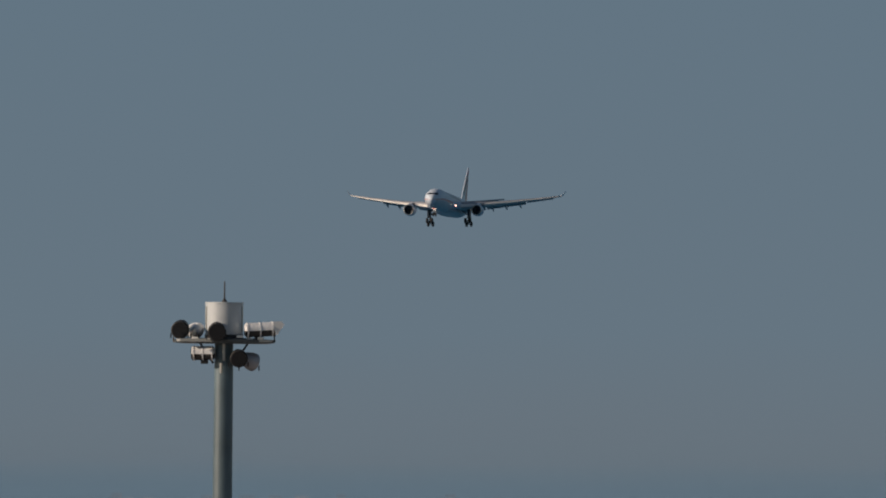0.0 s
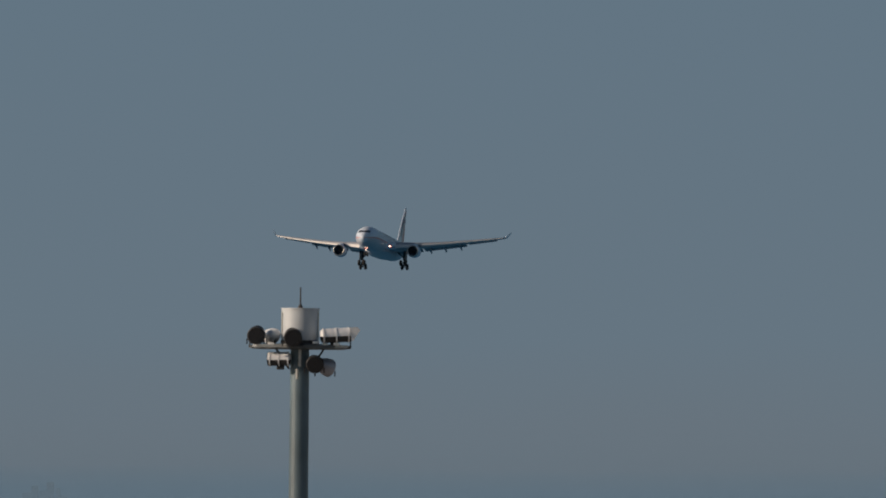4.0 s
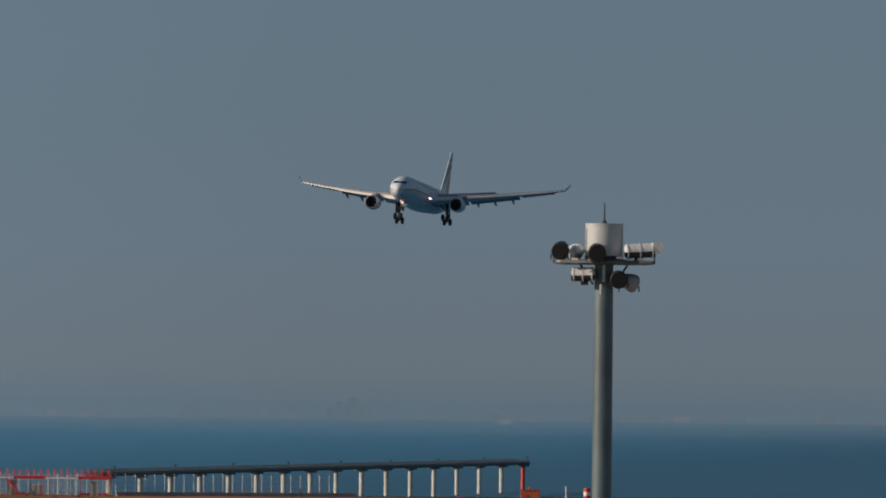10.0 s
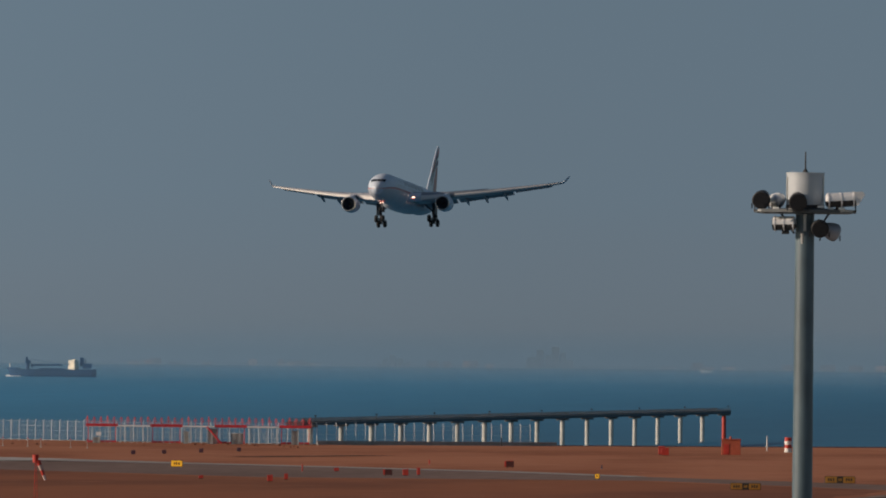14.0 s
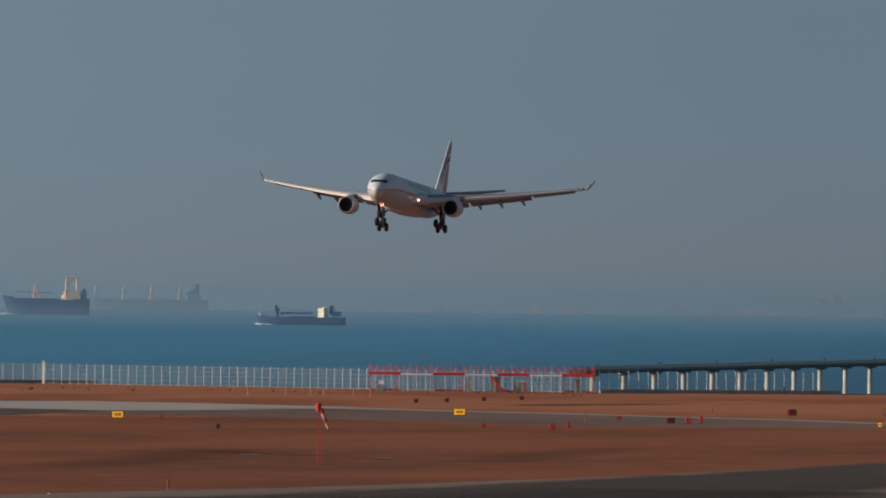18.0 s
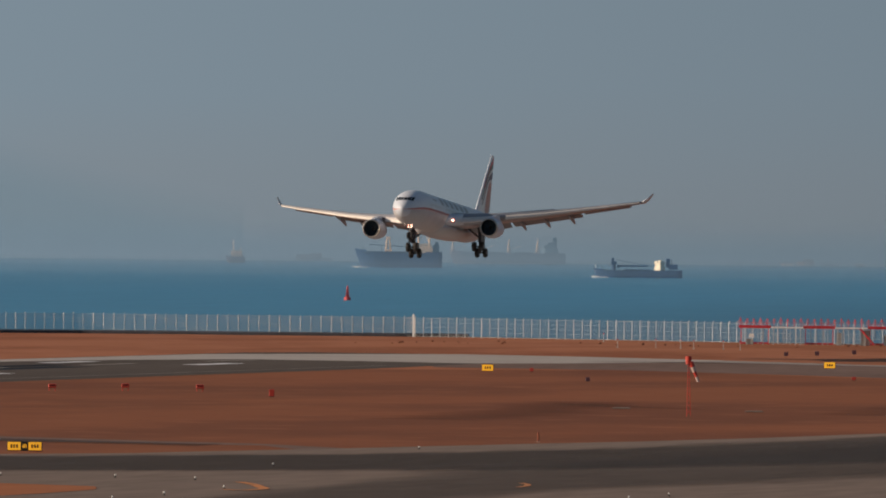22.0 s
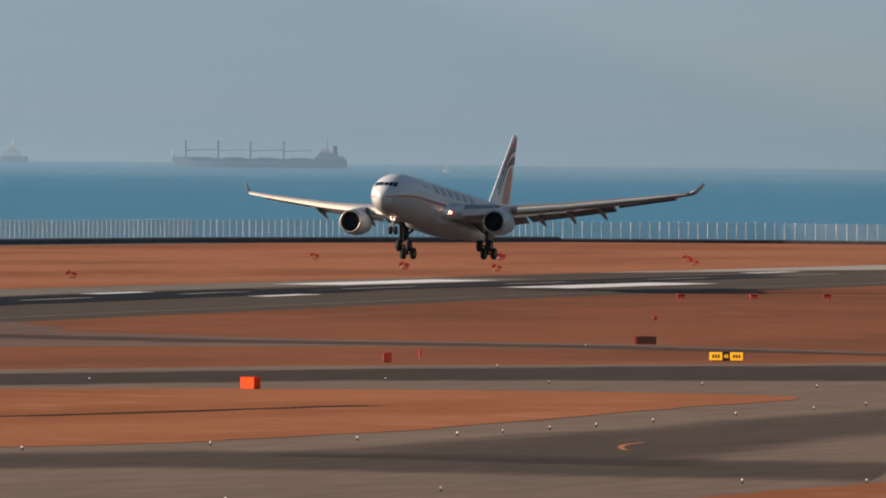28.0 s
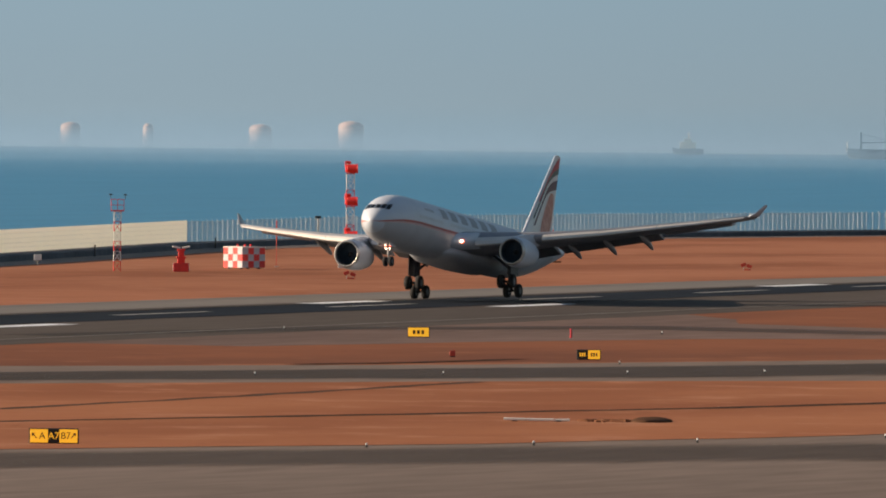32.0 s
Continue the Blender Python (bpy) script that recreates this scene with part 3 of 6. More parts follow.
def wing_at(x):
    for a, b in zip(WING, WING[1:]):
        if x <= b[0]:
            break
    k = (x - a[0]) / (b[0] - a[0])
    return [p + (q - p) * k for p, q in zip(a, b)]


def build_airliner():
    jet = thing("airliner", pose(0, 0, 0), "white twin-engine wide-body airliner with gear and flaps down, landing", "airliner")
    bm = B()
    loft(bm, [[skin(s, 360 * i / 48) for i in range(48)] for s, _, _ in FUS])
    body = part("fuselage", bm, PLANE_WHITE, jet, smooth=True)
    # cheat lines along both sides
    for a0, a1, m, lab in ((-5.6, -0.2, STRIPE_RED, "thin red cheat line"), (-8.6, -6.8, GOLD, "thin gold cheat line")):
        for side in (0, 1):
            bm = B()
            for s0, s1 in ((0.02, 0.12), (0.12, 0.45), (0.45, 1.0), (1.0, 1.8), (1.8, 2.8), (2.8, 4.0), (4.0, 5.5), (5.5, 7.5), (7.5, 9.5), (9.5, 15), (15, 22), (22, 26.5)):
                lo, hi = (a0, a1) if not side else (180 - a0, 180 - a1)
                patch(bm, s0, s1, lo, hi, 0.018, 2, 2)
            part("stripe", bm, m, body, lab)
    # belly shade painted in: greyer skin below the cheat lines
    bm = B()
    loft(bm, [[skin(s, -170 + 8.0 * i, 0.012) for i in range(21)] for s, _, _ in FUS[3:19]], cap=False, closed=False)
    part("belly_skin", bm, BELLY, body, "lower fuselage skin greyed with the belly's shade", smooth=True)
    # cockpit panes
    def nose_spot(x, z):
        """The point of the nose skin at a given width and height, a little proud."""
        lo, hi = 0.1, 8.0
        for _ in range(30):
            s = (lo + hi) / 2
            q = skin(s, 0)
            mid_z = skin(s, 90).z - q.x
            if math.hypot(x, AXIS + z - mid_z) < q.x:
                hi = s
            else:
                lo = s
        return Vector((x * 1.012, skin(hi, 0).y - 0.02, AXIS + z + 0.015))

    for x0, x1, z0, z1 in [(sg * a, sg * b, c, d) for sg in (1, -1) for a, b, c, d in ((0.05, 0.54, 0.80, 1.26), (0.60, 1.00, 0.79, 1.31), (1.06, 1.40, 0.70, 1.29))]:
        bm = B()
        loft(bm, [[nose_spot(x0 + (x1 - x0) * i / 5, z0 + (z1 - z0) * j / 4) for j in range(5)] for i in range(6)], cap=False, closed=False)
        part("cockpit_pane", bm, GLASS_DARK, body, "dark cockpit window pane")
    # cabin doors and windows on both sides
    for side in (0, 1):
        for s in (5.1, 15.0, 36.5, 45.4):
            bm = B()
            a = (0, 38) if not side else (142, 180)
            patch(bm, s, s + 1.05, *a, 0.012)
            part("cabin_door", bm, PLANE_WHITE, body)
        bm = B()
        for i in range(70):
            s = 7.2 + i * 0.535
            if any(abs(s - d - 0.5) < 0.9 for d in (15.0, 36.5)):
                continue
            a = (8.5, 15.0) if not side else (171.5, 165.0)
            patch(bm, s, s + 0.24, *a, 0.016, 1, 1)
        part("cabin_windows", bm, BELLY, body)["kind"] = "stuff"
        for i in range(4):
            bm = B()
            a = (30, 36) if not side else (150, 144)
            patch(bm, 9.6 + 0.75 * i, 10.1 + 0.75 * i, *a, 0.018, 1, 1)
            part("small_lettering_bar", bm, MARKING, body)
        # plain bars in place of the lettering
        for i in range(6):
            s = 14.6 + i * 2.95
            bm = B()
            a = (22, 50) if not side else (158, 130)
            patch(bm, s, s + 1.9, *a, 0.018, 3, 4, slant=0.5)
            part("lettering_bar", bm, MARKING, body)
    # belly fairing between the wings
    bm = B()
    rings = []
    for s, w, h in ((16.5, 1.2, 0.2), (18.5, 2.5, 0.75), (21, 3.15, 1.05), (27, 3.25, 1.15), (32, 2.9, 1.0), (35, 1.8, 0.4)):
        rings.append([(w * math.cos(math.pi * 2 * i / 24), s - GEAR_AT, 2.75 + (h if math.sin(math.pi * 2 * i / 24) < 0 else 1.3) * math.sin(math.pi * 2 * i / 24)) for i in range(24)])
    loft(bm, rings)
    part("belly_fairing", bm, BELLY, jet, smooth=True)
    # wings
    for sd in (1, -1):
        bm = B()
        loft(bm, [airfoil(sd * x, a, b, z, t, 0.02) for x, a, b, z, t in WING])
        wing = part("wing", bm, WING_GREY, jet, smooth=True)
        # bright leading edge slats
        for x0, x1 in ((4.5, 8.3), (10.4, 15.45), (15.5, 20.65), (20.7, 24.65), (24.7, 28.6)):
            bm = B()
            sec = []
            for x in (x0, x1):
                _, a, b, z, t = wing_at(x)
                c = b - a
                sec.append([(sd * x, a + u * c - GEAR_AT - 0.28, z + v * c - 0.10) for u, v in ((-0.012, -0.03), (0.002, 0.010), (0.05, 0.046), (0.13, 0.068), (0.12, 0.05), (0.04, 0.01), (0.01, -0.042))])
            loft(bm, sec)
            part("slat", bm, SLAT, wing, "pale leading-edge slat", smooth=False)
        # painted glove where the leading edge runs into the fuselage
        bm = B()
        loft(bm, [airfoil(sd * x, a, b, z, t, 0.02, 9) for x, a, b, z, t in ((1.6, 15.9, 27.0, 3.72, 0.105), (2.9, 17.75, 27.6, 3.84, 0.115), (3.8, 18.85, 28.0, 3.95, 0.124), (4.5, 19.68, 28.4, 4.04, 0.129))])
        part("root_glove", bm, PLANE_WHITE, wing, "pale painted wing-root glove", smooth=True)
        for x0, x1, ln, name in ((3.0, 9.2, 2.1, "flap"), (9.7, 19.6, 1.6, "flap"), (20.2, 26.8, 0.9, "aileron")):
            bm = B()
            sec = []
            for x in (x0, x1):
                _, a, b, z, t = wing_at(x)
                drop = 0.40 if name == "flap" else 0.10
                f = ln * (1.0 if x == x0 else 0.8)
                sec.append([(sd * x, b - 0.55 - GEAR_AT, z + 0.02), (sd * x, b + 0.1 - GEAR_AT, z + 0.10), (sd * x, b + f - GEAR_AT, z - drop * f),
                            (sd * x, b + f - 0.05 - GEAR_AT, z - drop * f - 0.06), (sd * x, b - 0.1 - GEAR_AT, z - 0.34), (sd * x, b - 0.6 - GEAR_AT, z - 0.22)])
            loft(bm, sec)
            part(name, bm, FLAP_GREY if name == "flap" else WING_GREY, wing, "grey trailing-edge flap, lowered" if name == "flap" else "")
        for x in (5.9, 11.2, 14.7, 18.3):
            _, a, b, z, t = wing_at(x)
            bm = B()
            rings = []
            for k, (u, v, r) in enumerate(((-2.6, -0.30, 0.05), (-1.7, -0.50, 0.24), (-0.3, -0.68, 0.32), (0.9, -1.02, 0.27), (1.6, -1.28, 0.13), (1.85, -1.38, 0.03))):
                rings.append([(sd * x + 0.8 * r * math.cos(2 * math.pi * i / 10), b + u - GEAR_AT, z + v + 1.2 * r * math.sin(2 * math.pi * i / 10)) for i in range(10)])
            loft(bm, rings)
            part("flap_track_fairing", bm, WING_GREY, wing, smooth=True)
        bm = B()
        loft(bm, [[(sd * (28.9 + 0.02), p[1], p[2]) for p in airfoil(0, 36.0, 38.2, 7.95, 0.09)], airfoil(sd * 29.4, 36.7, 38.5, 8.38, 0.08), airfoil(sd * 30.1, 37.9, 38.85, 9.42, 0.07)])
        part("winglet", bm, PLANE_WHITE if sd > 0 else WING_GREY, wing, smooth=True)
        bm = B()
        loft(bm, [[(sd * (3.5 + 0.14 * math.cos(k)), 18.36 - GEAR_AT + dy, 3.86 + 0.14 * math.sin(k)) for k in [2 * math.pi * i / 12 for i in range(12)]] for dy in (0.1, -0.10)])
        part("landing_light", bm, LAMP_ON, wing, "lit landing light in the wing root")
        # disc behind the lamp glows to give its red halo
        bm = B()
        loft(bm, [[(sd * (3.5 + 0.23 * math.cos(k)), 18.44 - GEAR_AT + dy, 3.86 + 0.23 * math.sin(k)) for k in [2 * math.pi * i / 12 for i in range(12)]] for dy in (0.1, -0.08)])
        part("halo_housing", bm, LAMP_HALO, wing, "lamp housing glowing red as the lamp's halo")
        # engine
        eng = thing("engine", pose(sd * 9.30, 17.7 - GEAR_AT, 2.68, 1.5), "", "")
        eng.parent = jet
        for k in ("label", "category"):
            if k in eng:
                del eng[k]
        prof = [(0.0, 1.30), (0.12, 1.39), (0.32, 1.46), (1.4, 1.57), (2.6, 1.56), (3.8, 1.44), (4.7, 1.26), (5.2, 1.15)]
        ring = lambda y, r, k=32: [(r * math.cos(2 * math.pi * i / k), y, r * math.sin(2 * math.pi * i / k)) for i in range(k)]
        bm = B()
        loft(bm, [ring(y, r) for y, r in prof[2:]] + [ring(5.15, 1.10), ring(4.0, 1.12)], cap=False)
        part("nacelle", bm, PLANE_WHITE, eng, smooth=True)
        bm = B()
        loft(bm, [ring(0.32, 1.465), ring(0.12, 1.395), ring(0.0, 1.31), ring(0.06, 1.23), ring(0.35, 1.19)], cap=False)
        part("inlet_lip", bm, ALU, eng, "bare metal inlet lip", smooth=True)
        bm = B()
        loft(bm, [ring(0.35, 1.19), ring(1.5, 1.20)], cap=False)
        part("inlet_duct", bm, FAN_BLUE, eng, smooth=True)
        bm = B()
        loft(bm, [ring(1.5, 1.20), ring(1.52, 0.2)], cap=True)
        for i in range(24):
            a = 2 * math.pi * i / 24
            box(bm, (0.72 * math.cos(a), 1.36, 0.72 * math.sin(a)), (0.95, 0.02, 0.16), 0, Matrix.Rotation(-a, 4, "Y") @ Matrix.Rotation(0.6, 4, "X"))
        part("fan", bm, FAN_BLUE, eng)
        bm = B()
        loft(bm, [ring(0.95, 0.03, 16), ring(1.15, 0.2, 16), ring(1.4, 0.33, 16)])
        part("spinner", bm, DARK, eng, smooth=True)
        bm = B()
        loft(bm, [ring(4.2, 0.85, 20), ring(5.4, 0.72, 20), ring(6.2, 0.5, 20), ring(6.9, 0.05, 20)])
        part("exhaust_cone", bm, DARK, eng, smooth=True)
        bm = B()
        loft(bm, [[(-0.22, 1.0, 1.42), (0.22, 1.0, 1.42), (0.22, 1.0, 1.54), (-0.22, 1.0, 1.54)], [(-0.25, 3.6, 1.35), (0.25, 3.6, 1.35), (0.25, 3.6, 2.05), (-0.25, 3.6, 2.05)],
                  [(-0.25, 6.6, 0.9), (0.25, 6.6, 0.9), (0.25, 6.6, 2.2), (-0.25, 6.6, 2.2)], [(-0.15, 9.6, 1.6), (0.15, 9.6, 1.6), (0.15, 9.6, 2.1), (-0.15, 9.6, 2.1)]])
        part("pylon", bm, PLANE_WHITE, eng)
        bm = B()
        box(bm, (-sd * 1.28, 1.6, 0.95), (0.05, 0.9, 0.45), 0, Matrix.Rotation(sd * 0.75, 4, "Y"))
        part("strake", bm, PLANE_WHITE, eng)
        # tailplane
        bm = B()
        loft(bm, [airfoil(sd * 0.6, 48.6, 54.6, 7.05, 0.09), airfoil(sd * 5.0, 52.3, 56.6, 7.8, 0.085), airfoil(sd * 9.7, 56.3, 58.6, 8.65, 0.08)])
        part("tailplane", bm, WING_GREY, jet, smooth=True)
        # main gear: four wheels on a tilted truck
        gear = thing("main_gear", pose(sd * 5.26, -0.8, 0), "", "")
        gear.parent = jet
        for k in ("label", "category"):
            if k in gear:
                del gear[k]
        cz, tilt = 0.12, radians(24)
        bm = B()
        rod(bm, (0, 0.1, 4.0), (0, 0, 1.3), 0.33, 0.30, 12)
        rod(bm, (0, 0, 1.4), (0, 0, cz), 0.21, 0.21, 12)
        rod(bm, (-sd * 1.9, 0.1, 3.4), (0, 0, 1.9), 0.15)
        rod(bm, (0, -1.5, 3.5), (0, -0.05, 1.6), 0.08)
        rod(bm, (0, 0.35, 1.5), (0, 0.5, 0.9), 0.06)
        part("strut", bm, GEAR_DARK, gear, "steel landing gear leg with painted-in shade")
        bm = B()
        d = Vector((0, math.cos(tilt), -math.sin(tilt)))
        c = Vector((0, 0, cz))
        rod(bm, c - d * 1.0, c + d * 1.0, 0.14, 0.14, 10)
        for e in (-1, 1):
            p = c + d * e
            rod(bm, p + Vector((-0.72, 0, 0)), p + Vector((0.72, 0, 0)), 0.10)
        part("truck_beam", bm, DARK, gear)
        bm = B()
        box(bm, (sd * 0.52, -0.1, 2.45), (0.08, 2.3, 2.3), 0.02)
        part("gear_door", bm, GEAR_DARK, gear, "gear door beside the leg, darkened as if in shade")
        for e in (-1, 1):
            for w in (-0.64, 0.64):
                wheel_part(gear, c + d * e + Vector((w, 0, 0)), 0.73, 0.54)
    # fin in coloured bands
    zs = [6.9, 8.2, 11.3, 12.3, 13.4, 14.4, 15.4, 16.4, 17.2]

    def fin_ring(z, off=0.0, u0=0.0, u1=1.0):
        k = (z - 6.9) / 10.4
        le, te = 44.4 + 10.2 * k, 53.4 + 2.7 * k
        c, w = te - le, 0.44 - 0.30 * k
        out = []
        for sg in (1, -1):
            us = [u0 + (u1 - u0) * i / 6 for i in range(7)]
            for u in (us if sg > 0 else reversed(us)):
                y = w * (math.sqrt(max(0.0, 1 - (1 - min(1, u / 0.3)) ** 2)) if u < 0.3 else (1 - u) / 0.7 * 0.95 + 0.05) + off
                out.append((sg * y, le + c * u - GEAR_AT, 6.9 + (z - 6.9) * 0.988))
        return out
    bm = B()
    loft(bm, [fin_ring(z) for z in zs])
    fin = part("fin", bm, WHITE, jet, smooth=False)
    def sweep(z, low_u, z_edge):
        """A curve that runs up close behind the leading edge and arches over to the trailing edge at height z_edge."""
        k = max(0.0, min(1.0, (z - 7.6) / (z_edge - 7.6)))
        return low_u + 0.10 * k * k + (0.90 - low_u) * k ** 15

    BANDS = ((11.6, 17.05, lambda z: sweep(z, 0.05, 17.25), lambda z: sweep(z, 0.085, 15.95), TAIL_RED, "red sweep and cap of the fin"),
             (9.6, 15.95, lambda z: sweep(z, 0.08, 15.95), lambda z: sweep(z, 0.12, 15.2), TAIL_GREEN, "dark green sweep up the fin"),
             (8.8, 14.55, lambda z: sweep(z, 0.17, 14.55), lambda z: sweep(z, 0.22, 13.45), TAIL_DARK, "dark maroon sweep up the fin"))
    for z0, z1, lo, hi, m, lab in BANDS:
        for sg in (1, -1):
            bm = B()
            rows = []
            for i in range(41):
                z = z0 + (z1 - z0) * (1 - (1 - i / 40) ** 2)
                pts = fin_ring(z, 0.02, min(0.985, lo(z)), min(1.0, max(hi(z), lo(z) + 0.012)))
                rows.append(pts[:7] if sg > 0 else pts[7:])
            loft(bm, rows, cap=False, closed=False)
            part("tail_band", bm, m, fin, lab)
    bm = B()
    loft(bm, [fin_ring(z, 0.012, 0.0, 0.03) for z in zs], cap=False)
    part("fin_leading_edge", bm, PLANE_WHITE, fin, "white leading edge", smooth=True)
    for sg in (1, -1):
        bm = B()
        rows = []
        for i in range(17):
            a = math.pi * i / 16
            z = 10.15 - 2.75 * math.cos(a)
            hw = 0.22 * math.sin(a) ** 0.7 + 0.02
            pts = fin_ring(z, 0.025, 0.69 - hw, 0.69 + hw)
            rows.append(pts[:7] if sg > 0 else pts[7:])
        loft(bm, rows, cap=False, closed=False)
        part("tail_emblem", bm, GOLD, fin, "gold-brown oval emblem on the fin")
    # nose gear with its lit lamps
    ng = thing("nose_gear", pose(0, 6.35 - GEAR_AT, 0.36), "", "")
    ng.parent = jet
    for k in ("label", "category"):
        if k in ng:
            del ng[k]
    bm = B()
    rod(bm, (0, 0.15, 3.0), (0, 0, 0.9), 0.15, 0.15, 10)
    rod(bm, (0, 0, 0.95), (0, 0, 0.18), 0.10, 0.10, 10)
    rod(bm, (0, -1.4, 2.7), (0, 0, 1.5), 0.07)
    rod(bm, (-0.42, 0, 0.18), (0.42, 0, 0.18), 0.09)
    part("strut", bm, GEAR_HUB, ng, "steel nose gear leg")
    for x in (-0.33, 0.33):
        wheel_part(ng, Vector((x, 0, 0.18)), 0.53, 0.32)
        bm = B()
        box(bm, (x * 2.0, -0.5, 2.15), (0.05, 1.6, 0.95), 0.01)
        part("gear_door", bm, BELLY, ng, "grey nose gear door")
    for x, z in ((-0.26, 1.92), (0.26, 1.92), (-0.2, 1.5), (0.2, 1.5)):
        bm = B()
        rod(bm, (x, -0.16, z), (x, -0.30, z), 0.12 if z > 1.6 else 0.06, 0.13 if z > 1.6 else 0.06, 12)
        part("landing_light", bm, LAMP_ON, ng, "lit landing light on the nose gear")
        if z > 1.6:
            bm = B()
            rod(bm, (x, -0.08, z), (x, -0.18, z), 0.23, 0.23, 14)
            part("halo_housing", bm, LAMP_HALO, ng, "lamp housing glowing red as the lamp's halo")
    return jet


def wheel_part(parent, c, r, w):
    hub = part("wheel", rod(B(), c + Vector((-w * 0.42, 0, 0)), c + Vector((w * 0.42, 0, 0)), r * 0.52, None, 16), GEAR_HUB, parent)
    bm = B()
    prof = [(-0.5, 0.56), (-0.5, 0.86), (-0.38, 0.98), (0.0, 1.0), (0.38, 0.98), (0.5, 0.86), (0.5, 0.56)]
    loft(bm, [[c + Vector((w * a, r * b * math.cos(2 * math.pi * i / 24), r * b * math.sin(2 * math.pi * i / 24))) for i in range(24)] for a, b in prof], cap=False)
    part("tyre", bm, TYRE, hub, "black rubber tyre", smooth=True)


airliner = build_airliner()


# ---- things on the airfield ----
def facing(x, y, z=0.0):
    """A pose at a spot, its front turned to the deck from which the field is seen."""
    return pose(x, y, z, 0, 0, math.degrees(math.atan2(-x, y)))


def writing(text, size, m, parent, place):
    cu = bpy.data.curves.new("writing", "FONT")
    cu.body, cu.size, cu.extrude, cu.align_x, cu.align_y = text, size, 0.006, "CENTER", "CENTER"
    tmp = bpy.data.objects.new("writing", cu)
    me = bpy.data.meshes.new_from_object(tmp)
    bpy.data.objects.remove(tmp)
    me.materials.append(m)
    ob = new("writing", me)
    ob.parent, ob.matrix_basis = parent, place
    return ob


def bars(parent, x, z, w, h, m, y=-0.19, n_bars=3):
    for i in range(n_bars):
        bm = B()
        box(bm, (x - w / 2 + w * (i + 0.5) / n_bars, y, z), (w / n_bars * 0.62, 0.012, h))
        part("writing_bar", bm, m, parent)


def guidance_sign(x, y, panels, h=0.85, label="", raise_by=0.25):
    """A lit taxiway guidance sign: coloured panels side by side in one cabinet. panels: width, face, writing, ink."""
    w = sum(p[0] for p in panels)
    s = thing("taxiway_sign", facing(x, y), label, "sign", "taxiway signs")
    bm = B()
    box(bm, (0, 0.05, raise_by + h / 2), (w + 0.10, 0.34, h + 0.08), 0.02)
    part("cabinet", bm, BLACK, s)
    for px in (-w * 0.38, w * 0.38):
        bm = B()
        rod(bm, (px, 0.05, 0), (px, 0.05, raise_by), 0.05)
        part("leg", bm, DARK, s)
    px = -w / 2
    for pw, face, ink, text in panels:
        bm = B()
        box(bm, (px + pw / 2, -0.14, raise_by + h / 2), (pw - 0.05, 0.06, h - 0.03), 0.01)
        f = part("panel", bm, face, s)
        c = px + pw / 2
        if text in ("A", "A7", "B7"):
            dx = {"A": 0.18, "A7": 0.0, "B7": -0.16}[text]
            writing(text, h * 0.70, ink, f, pose(c + dx, -0.176, raise_by + h / 2, 90, 0, 0))
            if text != "A7":
                sg = -1 if text == "A" else 1
                bm = B()
                ax, az = c - 0.26 * (1 if text == "A" else -1), raise_by + h / 2
                box(bm, (ax, -0.176, az), (0.34, 0.012, 0.06), 0, Matrix.Rotation(-sg * 0.78, 4, "Y"))
                box(bm, (ax + sg * 0.08, -0.176, az + 0.14), (0.16, 0.012, 0.06))
                box(bm, (ax + sg * 0.14, -0.176, az + 0.08), (0.06, 0.012, 0.16))
                part("arrow", bm, ink, f)
        elif text == "bars":
            bars(f, c, raise_by + h / 2, pw * 0.62, h * 0.42, ink, -0.176)
        px += pw
    return s


Y3 = lambda a, b: [(a, YELLOW, BLACK, "bars"), (b, BLACK, YELLOW, "bars"), (a, YELLOW, BLACK, "bars")]
dull = lambda ps: [(w, YELLOW_DULL if f is YELLOW else f, YELLOW_DULL if k is YELLOW else k, tx) for w, f, k, tx in ps]
guidance_sign(-260.5, 621.5, [(1.08, YELLOW, BLACK, "A"), (0.62, BLACK, YELLOW, "A7"), (1.10, YELLOW, BLACK, "B7")], 0.80,
              "yellow and black taxiway sign reading A, A7 and B7", 0.08)
guidance_sign(-273.9, 950.1, Y3(1.15, 0.62), 0.72, "three-panel yellow and black taxiway sign on dry grass", 0.1)
guidance_sign(-363.4, 949.5, [(1.85, YELLOW, BLACK, "bars")], 0.80, "single yellow taxiway sign beside the exit taxiway", 0.1)
guidance_sign(-318.7, 870.9, [(0.85, BLACK, YELLOW, "bars"), (1.0, YELLOW, BLACK, "bars")], 0.72, "two-panel black and yellow taxiway sign", 0.1)
guidance_sign(-380.7, 1550.4, [(1.55, YELLOW, BLACK, "bars")], 0.85, "single yellow sign beside the runway end", 0.1)
guidance_sign(-349.6, 1630.0, [(1.6, YELLOW, BLACK, "bars")], 0.85, "single yellow sign beside the turn-off taxiway", 0.15)
guidance_sign(-239.2, 1540.6, dull(Y3(1.6, 0.8)), 0.85, "three-panel unlit dull yellow and black sign at the turn-off", 0.1)
guidance_sign(-238.6, 1458.3, dull(Y3(1.5, 0.8)), 0.80, "three-panel dull yellow and black sign on grass", 0.1)
guidance_sign(-275.0, 1555.5, [(0.6, YELLOW, BLACK, "bars")], 0.6, "narrow yellow sign on the taxiway edge", 0.1)


